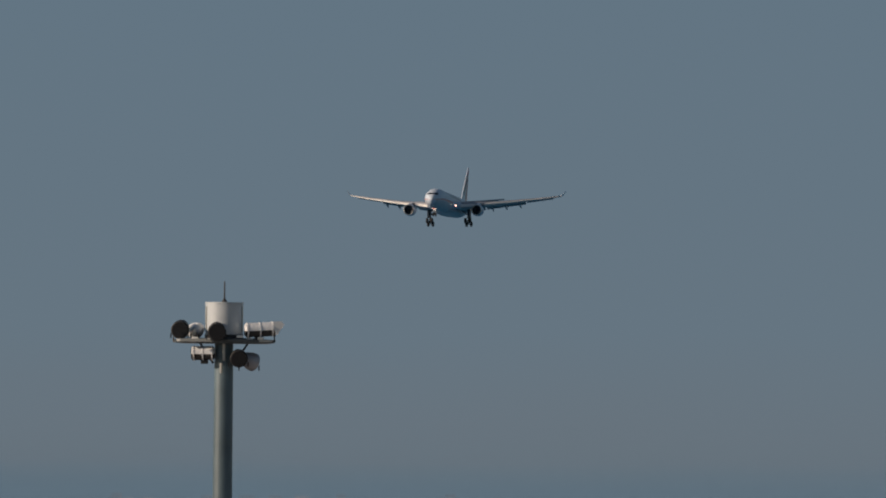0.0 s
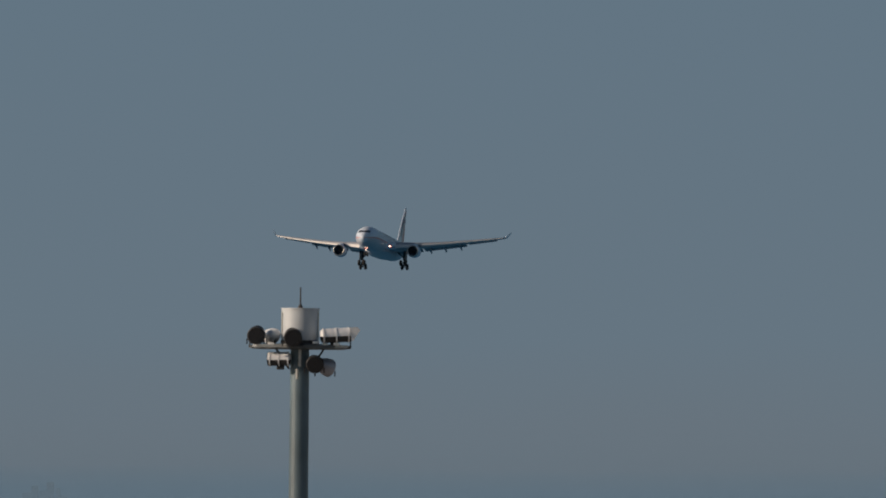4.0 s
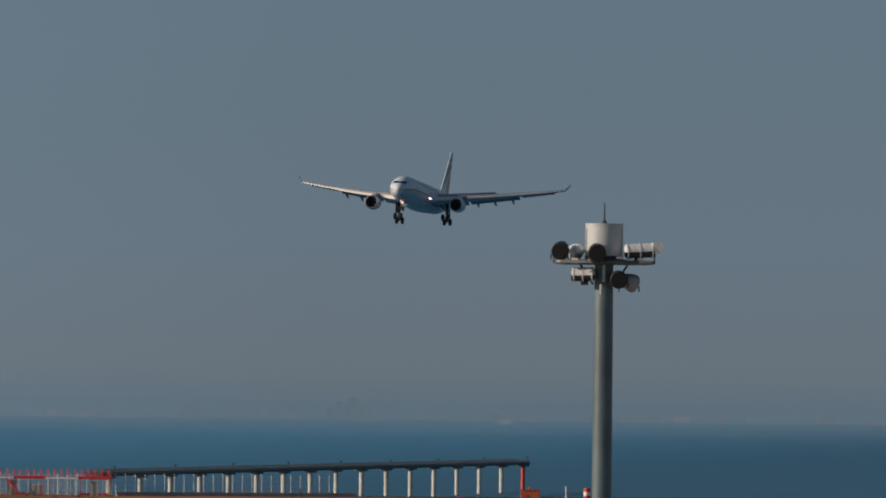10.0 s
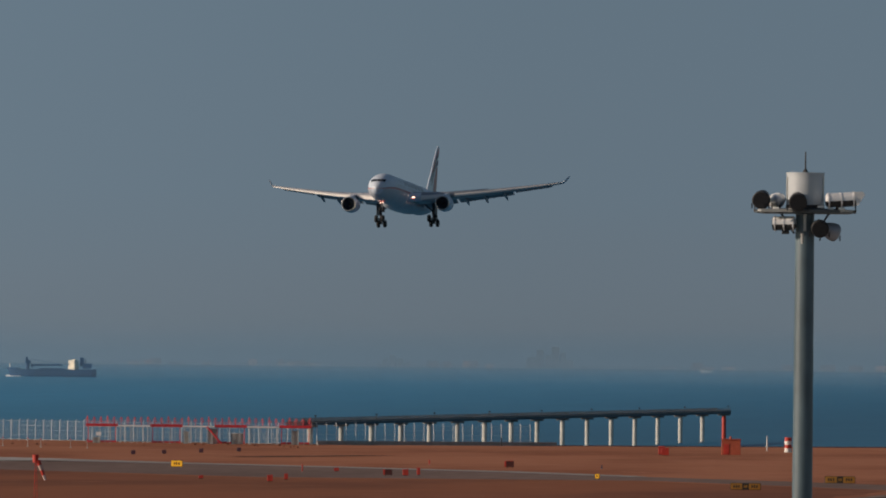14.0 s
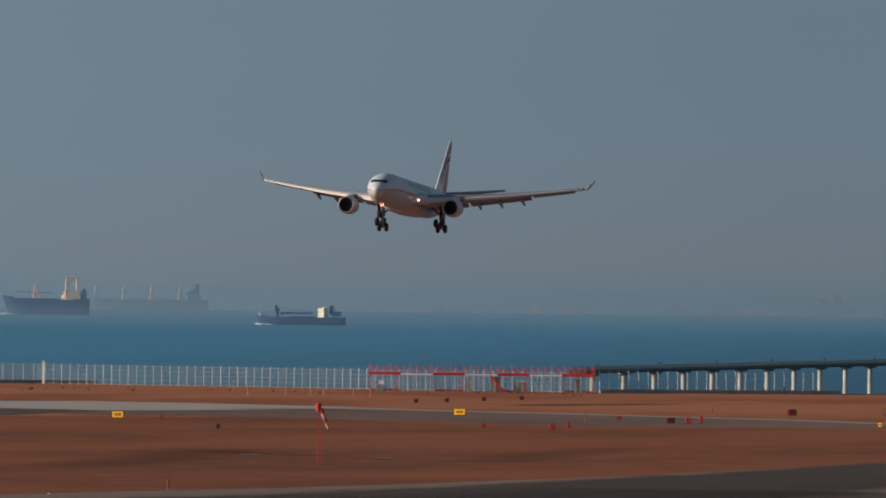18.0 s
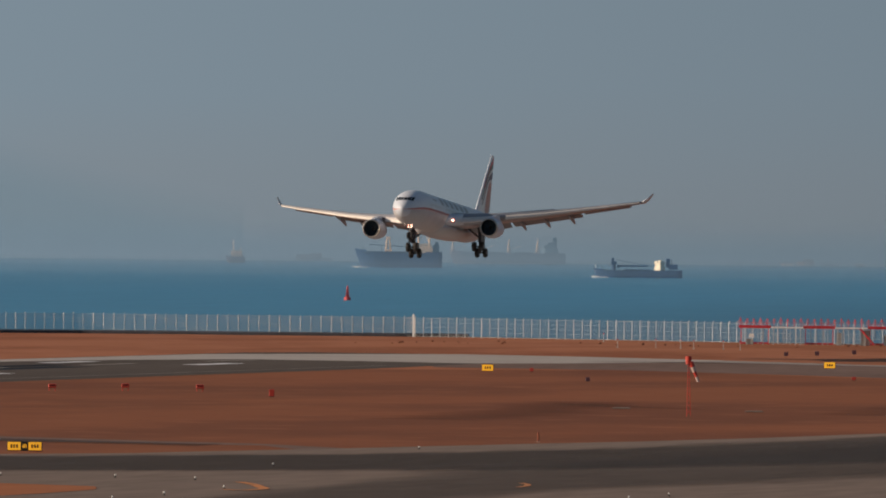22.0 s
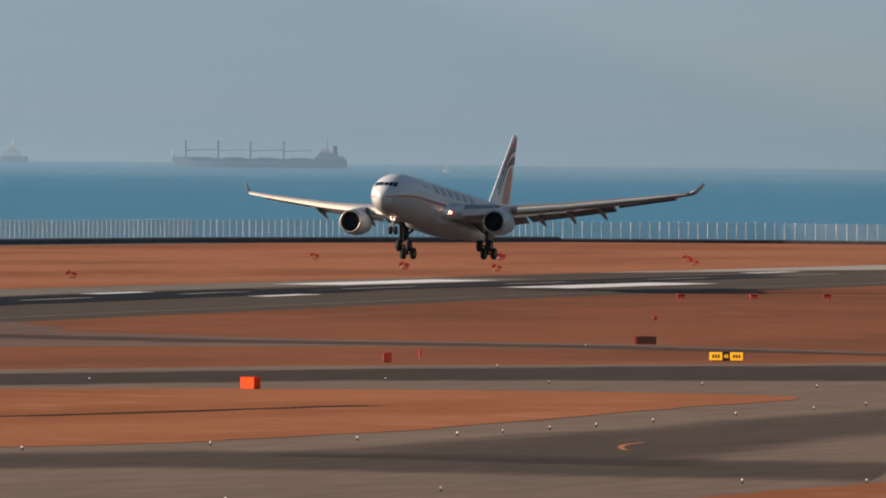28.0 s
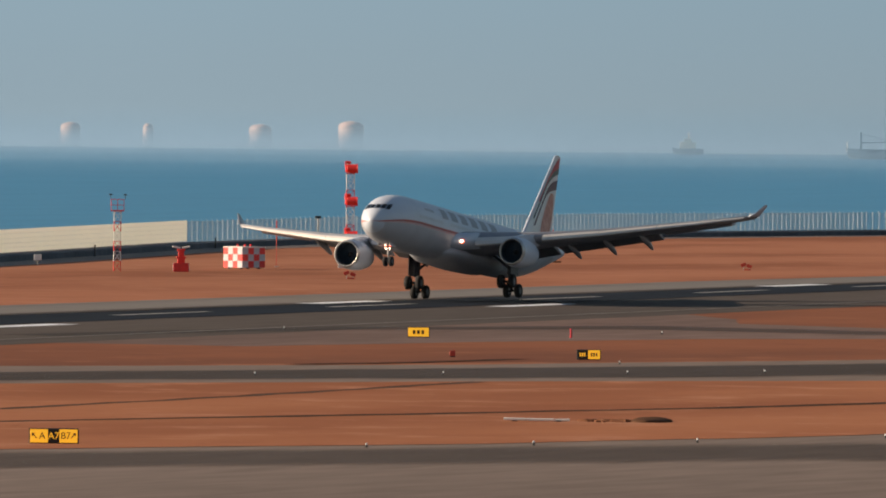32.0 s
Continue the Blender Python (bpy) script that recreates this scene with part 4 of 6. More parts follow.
def back_sign(x, y, w, h, face, label):
    s = thing("mandatory_sign", facing(x, y), label, "sign", "red signs")
    bm = B()
    box(bm, (0, 0.0, 0.12 + h / 2), (w, 0.42, h), 0.03)
    part("cabinet", bm, SIGN_BACK if face is BLACK else RED, s)
    bm = B()
    if face is BLACK:
        box(bm, (-w / 2 - 0.12, 0.0, 0.12 + h / 2), (0.26, 0.44, h - 0.02), 0.01)
        part("side_panel", bm, RED, s, "bright red end panel")
    else:
        bm.free()
        for i in range(4):
            part("rib", box(B(), (-w * 0.36 + w * 0.24 * i, -0.225, 0.12 + h / 2), (w * 0.05, 0.03, h * 0.8)), RED, s)
    for px in (-w * 0.36, w * 0.36):
        bm = B()
        rod(bm, (px, 0, 0), (px, 0, 0.14), 0.05)
        part("leg", bm, DARK, s)
    return s


back_sign(-301.2, 1018.5, 1.75, 0.72, BLACK, "dark cabinet of a red runway-holding sign on dry grass")
back_sign(-305.6, 1563.8, 1.0, 0.78, BLACK, "dark sign cabinet with a red end by the taxiway")
back_sign(-309.8, 1678.5, 1.15, 0.85, BLACK, "dark sign cabinet with a red end on grass")
back_sign(-168.5, 726.0, 2.2, 0.75, RED, "wide red holding-position sign on a grass island")


def marker_box(x, y, w, d, h, m, label):
    s = thing("marker_box", facing(x, y) @ pose(0, 0, 0, 0, 0, -38 if m is ORANGE else 0), label, "marker box", "marker boxes")
    bm = B()
    box(bm, (0, 0, 0.06 + h / 2), (w, d, h), 0.04)
    part("housing", bm, m, s)
    bm = B()
    box(bm, (0, 0, 0.04), (w * 0.9, d * 0.9, 0.08))
    part("foot", bm, DARK, s)
    bm = B()
    box(bm, (0, 0, 0.06 + h + 0.015), (w * 1.02, d * 1.02, 0.05), 0.01)
    part("lid", bm, m, s)
    bm = B()
    rod(bm, (w * 0.3, 0, h + 0.06), (w * 0.3, 0, h + 0.2), 0.03)
    part("stub", bm, m, s)
    return s


marker_box(-272.6, 817.9, 1.32, 0.8, 0.82, ORANGE, "bright orange equipment box on dry grass")
for x, y, w, h, m in ((-296.1, 924.6, 0.72, 0.72, RED), (-303.7, 1566.2, 0.8, 0.8, RED), (-303.5, 1574.6, 0.5, 0.95, RED), (-306.3, 1486.4, 0.75, 0.75, RED),
                      (-308.2, 1506.2, 0.5, 0.72, RED), (-322.5, 1888.3, 1.3, 1.15, RED), (-321.9, 1608.7, 0.7, 0.4, RED), (-341.0, 1284.9, 0.6, 0.75, RED),
                      (-331.7, 874.4, 0.45, 0.4, RED), (-345.8, 1462.7, 0.55, 0.4, TAIL_DARK), (-342.7, 1161.8, 0.45, 0.35, RED), (-319.8, 1506.4, 0.6, 0.35, RED),
                      (-375.0, 1552.6, 0.5, 0.4, RED), (-344.8, 1458.7, 0.5, 0.35, TAIL_DARK), (-324.9, 1898.9, 1.05, 1.35, RED), (-314.3, 1702.3, 1.2, 0.7, RED)):
    marker_box(x, y, w, w * 0.6, h, m, "small orange box on the airfield grass" if m is ORANGE else "small dark box on the airfield grass" if m is TAIL_DARK else "small red box on the airfield grass")


RUST = mat("rust_brown_paint", (0.22, 0.055, 0.025), 0.7, vary=0.3)


def stake(x, y, h, m, label):
    s = thing("marker_post", facing(x, y), label, "post", "marker posts")
    bm = B()
    rod(bm, (0, 0, 0), (0, 0, h), 0.11, 0.10, 8)
    part("shaft", bm, m, s)
    bm = B()
    box(bm, (0, 0, 0.03), (0.3, 0.3, 0.06), 0.01)
    part("base", bm, CONCRETE, s)
    bm = B()
    rod(bm, (0, 0, h), (0, 0, h + 0.10), 0.13, 0.05, 8)
    part("cap", bm, m, s)


for x, y, h, m, lab in ((-298.4, 940.9, 0.75, TAIL_RED, "short dark red post in the grass"), (-351.6, 956.2, 0.8, TAIL_RED, "short dark red post in the grass"),
                        (-247.6, 1028.0, 0.85, RUST, "short rust-brown post on the taxiway edge"), (-324.4, 1596.8, 1.0, RED, "thin red post in the grass"),
                        (-320.2, 1979.6, 2.6, WHITE, "white post near the seawall"), (-372.2, 2008.0, 1.5, BLACK, "dark post on the seawall"),
                        (-296.1, 1678.6, 0.5, TAIL_DARK, "short dark post in the grass"), (-326.5, 1702.5, 0.7, RED, "short red post in the grass")):
    stake(x, y, h, m, lab)

# precision approach path lights: four red housings in a row
PAPI_AT = [(-380.0, 1298.7), (-373.6, 1307.4), (-367.4, 1317.1), (-358.3, 1317.1)]
for x, y in PAPI_AT:
    s = thing("approach_path_light", facing(x, y), "red approach path light unit on short legs in grass", "airfield light", "approach path lights")
    bm = B()
    box(bm, (0, 0, 0.62), (0.95, 1.3, 0.46), 0.05)
    part("housing", bm, RED, s)
    bm = B()
    box(bm, (0, -0.66, 0.70), (0.7, 0.03, 0.12))
    part("lens", bm, GLASS_DARK, s)
    for dx in (-0.34, 0.34):
        for dy in (-0.45, 0.45):
            bm = B()
            rod(bm, (dx, dy, 0), (dx, dy, 0.42), 0.05)
            part("leg", bm, RED, s)

# orange two-paddle obstacle markers beyond the runway
for x, y in ((-500.0, 1425.9), (-550.0, 1680.6), (-504.1, 1581.8), (-531.2, 1716.3), (-484.7, 1563.9), (-502.3, 1720.2), (-485.9, 1667.6), (-527.5, 1703.1),
             (-504.3, 1294.5), (-500.8, 1571.1)):
    s = thing("paddle_marker", facing(x, y), "orange two-paddle marker beyond the runway", "marker", "paddle markers")
    for a, dx, dz in ((-0.5, -0.42, 0.72), (0.35, 0.34, 0.55)):
        bm = B()
        box(bm, (dx, 0, dz), (0.66, 0.10, 0.42), 0.02, Matrix.Rotation(a, 4, "Y"))
        part("paddle", bm, RED, s)
        bm = B()
        rod(bm, (dx, 0.03, 0), (dx, 0.03, dz), 0.04)
        part("leg", bm, GALV, s)
    bm = B()
    box(bm, (0.1, 0.1, 0.08), (0.9, 0.4, 0.16), 0.02)
    part("base", bm, RED, s)

# taxiway edge lights
LIGHTS = [(-186.5, 709.4), (-189.2, 733.9), (-188.5, 764.5), (-188.2, 797.2), (-188.2, 809.3), (-188.1, 821.7), (-189.3, 747.7), (-188.3, 783.5),
          (-259.8, 852), (-248.4, 855.1), (-238.9, 853.8), (-231.7, 850.6), (-221.8, 822.4), (-220.2, 800), (-219.6, 784.1), (-219.6, 764.3), (-219, 742.2),
          (-218.7, 728), (-219.1, 718.9), (-219.1, 708.6), (-308.4, 811.1), (-298.4, 824), (-311.5, 858.3), (-291.6, 836), (-352.9, 983.5), (-236.9, 638.1),
          (-231.1, 650.5), (-273.6, 853.9), (-281.6, 909), (-225.1, 667.8), (-221.3, 685.1), (-219.4, 699.8), (-189.9, 565.9), (-185.9, 590.1), (-303.3, 1006.1),
          (-248, 985), (-240, 905), (-170, 618), (-176, 614), (-318.5, 798.3), (-243.1, 626.9), (-385.9, 974.3)]
LIGHT_WHITE = mat("light_globe", (0.85, 0.85, 0.84), 0.2, vary=0.03)
proto = None
for x, y in LIGHTS:
    if proto is None:
        proto = thing("edge_light", facing(x, y, 0.016), "small white globe edge light beside the taxiway", "airfield light", "taxiway edge lights")
        bm = B()
        rod(bm, (0, 0, 0), (0, 0, 0.16), 0.06, 0.05, 8)
        part("stem", bm, DARK, proto)
        bm = B()
        bmesh.ops.create_uvsphere(bm, u_segments=10, v_segments=6, radius=0.075, matrix=Matrix.Translation((0, 0, 0.21)))
        part("globe", bm, LIGHT_WHITE, proto, "white glass globe", smooth=True)
        bm = B()
        rod(bm, (0, 0, -0.002), (0, 0, 0.02), 0.13, 0.13, 10)
        part("base", bm, DARK, proto)
    else:
        copy_thing(proto, facing(x, y, 0.016))

# windsock
s = thing("windsock", facing(-269.5, 1185.9), "red and white windsock hanging from a red lattice mast", "windsock")
bm = B()
for a in range(3):
    p, q = Vector((0.28 * math.cos(a * 2.1), 0.28 * math.sin(a * 2.1), 0)), Vector((0.10 * math.cos(a * 2.1), 0.10 * math.sin(a * 2.1), 5.6))
    rod(bm, p, q, 0.03, 0.025, 6)
for i in range(9):
    z = 0.3 + i * 0.6
    r = 0.27 - 0.018 * i
    for a in range(3):
        rod(bm, (r * math.cos(a * 2.1), r * math.sin(a * 2.1), z), (r * math.cos(a * 2.1 + 2.1), r * math.sin(a * 2.1 + 2.1), z + 0.5), 0.015, None, 4)
part("mast", bm, RED, s, "red lattice mast")
bm = B()
rod(bm, (0, 0, 5.5), (0, 0, 6.35), 0.30, 0.34, 14)
part("hood", bm, RED, s)
dirv = Vector((0.36, 0, -0.93))
SLEEVE_WHITE = mat("sleeve_cloth", (0.50, 0.40, 0.38), 0.8, vary=0.2)
for i in range(4):
    bm = B()
    a, b = Vector((0.25, -0.05, 5.75)) + dirv * (0.56 * i), Vector((0.25, -0.05, 5.75)) + dirv * (0.56 * (i + 1))
    rod(bm, a, b, 0.27 - 0.035 * i, 0.27 - 0.035 * (i + 1), 12)
    part("sleeve_band", bm, RED if i % 2 == 0 else SLEEVE_WHITE, s)

# stones and low scrub scattered inside the seawall
SCRUB = mat("dry_scrub", (0.19, 0.082, 0.055), 0.95, vary=0.4, grain=2.0, blotch=0.4, spec=0.05)
rng = random.Random(11)
bm = B()
for k in range(34):
    x = rng.uniform(-500, -395)
    y = 2003 - 0.9 * abs(x + 405) * 0.25 - rng.uniform(8, 60)
    r = rng.uniform(0.12, 0.30)
    bmesh.ops.create_icosphere(bm, subdivisions=1, radius=1.0, matrix=Matrix.Translation((x, y, r * 0.4)) @ Matrix.Rotation(rng.random() * 3, 4, "Z") @ Matrix.Diagonal((r * 1.4, r, r * 0.9, 1)))
tagged(part("shore_scrub", bm, SCRUB), "stones and low dry scrub inside the seawall", "scrub", kind="stuff")

# concrete slab, earth mound and drains on the grass island
s = thing("concrete_plank", facing(-255.6, 689.0, 0.04), "long cracked pale concrete slab lying on the grass", "slab")
bm = B()
for x0, x1, w, lift in ((-2.1, -0.7, 0.9, 0.02), (-0.68, 1.1, 0.8, 0.0), (1.13, 2.1, 0.6, -0.02)):
    box(bm, ((x0 + x1) / 2, 0.1 * lift, 0.12 + lift), (x1 - x0, w, 0.13), 0.02, Matrix.Rotation(lift * 1.2, 4, "Y"))
part("slab", bm, mat("plank_concrete", (0.74, 0.70, 0.67), 0.8, vary=0.15), s)
for dx in (-1.4, 1.4):
    bm = B()
    box(bm, (dx, 0, 0.03), (0.3, 0.8, 0.08))
    part("spacer", bm, DARK, s)
EARTH = mat("bare_earth", (0.10, 0.052, 0.032), 0.95, vary=0.35, grain=2.0, blotch=0.3, bump=0.5, spec=0.05)
bm = B()
bmesh.ops.create_icosphere(bm, subdivisions=3, radius=1.0, matrix=Matrix.Translation((-249.3, 693.0, 0.03)) @ Matrix.Diagonal((1.25, 2.0, 0.34, 1)))
for v in bm.verts:
    v.co.z += 0.10 * noise.noise(v.co * 1.7)
tagged(part("earth_mound", bm, EARTH, smooth=True), "low mound of dark bare earth on the grass", "mound")
bm = B()
for i in range(60):
    box(bm, (-253.6 + 3.2 * random.random(), 690 + 4 * random.random(), 0.07), (0.35 * random.random() + 0.1, 0.6, 0.08 + 0.1 * random.random()), 0,
        Matrix.Rotation(random.random() * 3, 4, "Z"))
tagged(part("earth_clods", bm, mat("dry_clods", (0.21, 0.095, 0.055), 0.95, vary=0.3, grain=2.0, blotch=0.3, spec=0.05)), "scattered dark clods beside the mound", "earth", kind="stuff")
for x, y in ((-287.8, 1233.5), (-270.5, 1222.6)):
    s = thing("pit_cover", facing(x, y, 0.03), "grey-brown concrete pit cover flush in the grass", "pit cover", "pit covers")
    bm = B()
    box(bm, (0, 0, 0.06), (1.7, 2.2, 0.12), 0.02)
    part("cover", bm, mat("pit_concrete", (0.20, 0.155, 0.135), 0.85, vary=0.3), s)
    bm = B()
    box(bm, (0, 0, 0.02), (2.0, 2.5, 0.06), 0.02)
    part("rim", bm, LINE_FAINT, s)
DITCH = stain("ditch_soil", (0.05, 0.027, 0.018), 0.95, grain=0.5, stretch=(1, 0.5, 1), fade=0.5)
FAINT_SOIL = stain("faint_soil", (0.10, 0.058, 0.047), 0.24, grain=0.3, stretch=(1, 0.4, 1), fade=1.2)
WORN_PATH = stain("worn_path", (0.105, 0.062, 0.046), 0.85, grain=0.4, stretch=(1, 0.5, 1), fade=0.9)
for pts, w, m, lab in (([(-294, 692), (-294.6, 712), (-295, 735), (-296.4, 762), (-298, 791)], 1.9, WORN_PATH, "narrow worn track across the grass"),
                       ([(-300, 620), (-282, 665), (-269, 698), (-258, 730), (-249, 774)], 2.6, DITCH, "narrow dark drain across the grass"),
                       ([(-330.5, 836), (-327.5, 844), (-325.9, 850), (-324.7, 861), (-323.8, 869)], 2.0, DITCH, "short dark drain beside the taxiway"),
                       ([(-373, 1776), (-366, 1800), (-359, 1830)], 9.0, WORN_PATH, "patch of bare earth near the shore"),
                       ([(-287.7, 1141.3), (-287.3, 1169.5), (-293.7, 1221.8), (-301.1, 1278.2)], 16.0, FAINT_SOIL, "broad faint darker swathe across the grass"),
                       ([(-299.6, 1263.2), (-288.9, 1243), (-279.9, 1232.3)], 12.0, FAINT_SOIL, "broad faint darker swathe across the grass"),
                       ([(-256.3, 1207), (-260.9, 1262.7), (-265.3, 1324.4)], 14.0, FAINT_SOIL, "broad faint darker swathe across the grass"),
                       ([(-395.5, 1682.3), (-389, 1692.6), (-377.1, 1679.7)], 10.0, FAINT_STAIN, "dark tyre-marked streak along the turn-off taxiway")):
    fine = [(x0 + (x1 - x0) * i / 10, y0 + (y1 - y0) * i / 10) for (x0, y0), (x1, y1) in zip(pts, pts[1:]) for i in range(10)] + [pts[-1]]
    wob = [(x + 0.5 * noise.noise(Vector((x * 0.2, y * 0.2, 3.3))), y) for x, y in fine]
    what = "drain" if m is DITCH else "worn_ground"
    soft_band(what, [(x - w * (0.5 + 0.3 * noise.noise(Vector((0.3, y * 0.15, 0.7)))), y) for x, y in wob], [(x + w * (0.5 + 0.3 * noise.noise(Vector((4.3, y * 0.15, 0.7)))), y) for x, y in wob], 0.046, m, lab, what.replace("_", " "))


def smooth_line(pts, k=6):
    """A rounded line through the given spots."""
    out = []
    for i in range(len(pts) - 1):
        p0, p1, p2, p3 = (Vector(pts[min(len(pts) - 1, max(0, j))]) for j in (i - 1, i, i + 1, i + 2))
        for q in range(k):
            t = q / k
            out.append(tuple(0.5 * ((2 * p1) + (p2 - p0) * t + (2 * p0 - 5 * p1 + 4 * p2 - p3) * t * t + (3 * p1 - p0 - 3 * p2 + p3) * t ** 3)))
    return out + [pts[-1]]


def ribbon(bm, pts, w, z):
    vs = []
    for i, p in enumerate(pts):
        a, b = Vector(pts[max(0, i - 1)]), Vector(pts[min(len(pts) - 1, i + 1)])
        d = (b - a).normalized()
        nrm = Vector((-d.y, d.x)) * w / 2
        vs.append((bm.verts.new((p[0] + nrm.x, p[1] + nrm.y, z)), bm.verts.new((p[0] - nrm.x, p[1] - nrm.y, z))))
    for (a, b), (c, d) in zip(vs, vs[1:]):
        bm.faces.new((a, b, d, c))


bm = B()
for pts, w in (([(-221.3, 820.1), (-219.3, 818.5), (-219.2, 824), (-221.1, 830), (-224.1, 839), (-226.8, 845)], 0.8), ([(-180.5, 683), (-183.0, 690.5), (-185.9, 700.2), (-188.2, 710), (-188.6, 716), (-188.0, 719)], 0.75),
               ([(-200.8, 674.5), (-203.0, 681), (-204.3, 687), (-204.8, 692)], 0.4), ([(-204.4, 842), (-204.9, 847), (-206.0, 852), (-207.6, 856.5)], 0.5)):
    ribbon(bm, smooth_line(pts), w, 0.058)
tagged(part("taxi_line", bm, LINE_YELLOW), "worn orange-yellow taxiway guide lines", "taxiway marking", kind="structure")
bm = B()
flat(bm, ragged([(-172, 560), (-168, 690), (-170.5, 702), (-172, 716), (-172, 735), (-160, 800), (-140, 800), (-140, 560)], 1.2, 4.0), 0.04)
tagged(part("grass_verge", bm, GRASS_PALE), "strip of dry orange-brown grass by the taxiway", "grass", kind="structure")

# ---- perimeter fence, white panel wall ----
SIDE = [(-637, 1577), (-656, 1700), (-655, 1820), (-645, 1910), (-612, 2010), (-577, 2038), (-518, 2049), (-474, 2030), (-440, 2012), (-405, 2003), (-371, 2028)]
FENCE_PAINT = mat("fence_paint", (0.64, 0.66, 0.66), 0.4, vary=0.1, island=True)
fence = thing("perimeter_fence", pose(0, 0, 0), "tall white steel perimeter fence along the seawall", "fence", kind="structure")
post_bm = B()
rod(post_bm, (0, 0, 0), (0, 0, 3.0), 0.055, None, 8)
rod(post_bm, (0, 0, 2.98), (0, 0.2, 3.25), 0.03, None, 6)
post_me = bpy.data.meshes.new("post")
post_bm.to_mesh(post_me)
post_me.materials.append(FENCE_PAINT)
rest = B()
wires = B()
count = 0
carry = 0.0


def outward(i):
    """The seaward normal at a bend of the fence line."""
    a, b, c = (Vector((*SIDE[max(0, min(len(SIDE) - 1, j))], 0)) for j in (i - 1, i, i + 1))
    d = ((b - a).normalized() if i else Vector()) + ((c - b).normalized() if i < len(SIDE) - 1 else Vector())
    d.normalize()
    return Vector((-d.y, d.x, 0))


for seg, ((x0, y0), (x1, y1)) in enumerate(zip(SIDE, SIDE[1:])):
    a, b = Vector((x0, y0, 0)), Vector((x1, y1, 0))
    d = (b - a)
    ln = d.length
    d.normalize()
    out = Vector((-d.y, d.x, 0))
    low = x0 >= -519
    base = Vector((0, 0, 0.0 if low else 0.58 if y0 >= 2005 else 0.9))
    a2, b2 = a + outward(seg) * (-1.0 if low else 3.0), b + outward(seg + 1) * (-1.0 if low else 3.0)
    ln = (b2 - a2).length
    d = (b2 - a2).normalized()
    h = 3.55 if low else 3.05
    step = 3.3 if y0 < 1600 else 1.8 if y0 < 1905 else 1.9
    k = carry
    ang = math.atan2(d.y, d.x)
    while k < ln:
        p = a2 + d * k + base
        if count < 300:
            o = new("post", post_me)
            o.parent = fence
            o.matrix_basis = Matrix.Translation(p) @ Matrix.Rotation(ang, 4, "Z") @ Matrix.Diagonal((1, 1, h / 3.0, 1))
        else:
            rod(rest, p, p + Vector((0, 0, h)), 0.048, None, 8)
            rod(rest, p + Vector((0, 0, h - 0.02)), p + out * 0.28 + Vector((0, 0, h + 0.3)), 0.04, None, 6)
        count += 1
        k += step
    carry = k - ln
    for j in range(17):
        z = 0.15 + (h - 0.25) * j / 16
        rod(wires, a2 + base + Vector((0, 0, z)), b2 + base + Vector((0, 0, z)), (0.007 if j % 4 else 0.021) if low else (0.032 if j % 4 else 0.036) if y0 < 1905 else (0.018 if j % 4 else 0.025), None, 4)
if count > 300:
    part("post_row", rest, FENCE_PAINT, fence)["kind"] = "stuff"
else:
    rest.free()
part("wire_mesh", wires, FENCE_PAINT, fence)["kind"] = "stuff"
bm = B()
box(bm, (-517.4, 2050, 2.1), (0.28, 0.28, 4.2), 0.03)
part("corner_post", bm, FENCE_PAINT, fence, "thick white corner post")

wall = thing("panel_wall", pose(0, 0, 0), "long pale translucent wall of horizontal panels along the seawall", "wall", kind="structure")
PANEL = mat("wall_panel", (0.70, 0.72, 0.68), 0.6, vary=0.06)
n, l = PANEL.node_tree.nodes, PANEL.node_tree.links
glow, through_mix = n.new("ShaderNodeBsdfTranslucent"), n.new("ShaderNodeMixShader")
glow.inputs["Color"].default_value = (0.80, 0.79, 0.74, 1)
through_mix.inputs["Fac"].default_value = 0.52
l.new(n["Principled BSDF"].outputs["BSDF"], through_mix.inputs[1])
l.new(glow.outputs["BSDF"], through_mix.inputs[2])
l.new(through_mix.outputs["Shader"], n["Material Output"].inputs["Surface"])
panel_me = None
for pa, pb, nseg in ((Vector((-553, 1210, 0)), Vector((-591, 1390, 0)), 15), (Vector((-591, 1390, 0)), Vector((-637, 1577, 0)), 16)):
    d = (pb - pa).normalized()
    out = Vector((-d.y, d.x, 0))
    ln = (pb - pa).length / nseg
    if panel_me is None:
        bm = box(B(), (0, 0, 0), (12.0 - 0.03, 0.12, 0.60), 0.015)
        panel_me = bpy.data.meshes.new("panel")
        bm.to_mesh(panel_me)
        bm.free()
        panel_me.materials.append(PANEL)
    for i in range(nseg):
        p = pa + d * ln * (i + 0.5) + out * 3
        for j in range(5):
            o = new("panel", panel_me)
            o.parent = wall
            o.matrix_basis = Matrix.Translation(p + Vector((0, 0, 1.0 + 0.31 + 0.62 * j))) @ Matrix.Rotation(math.atan2(d.y, d.x), 4, "Z") @ Matrix.Diagonal((ln / 12.0, 1, 1, 1))
        if i % 4 == 3:
            bm = B()
            box(bm, p + d * ln / 2 + out * 0.15 + Vector((0, 0, 2.5)), (0.10, 0.10, 3.2))
            part("upright", bm, FENCE_PAINT, wall)
for x, y in ((-607, 1462), (-634, 1573)):
    stake(x, y, 1.6, BLACK, "dark bollard on the seawall")

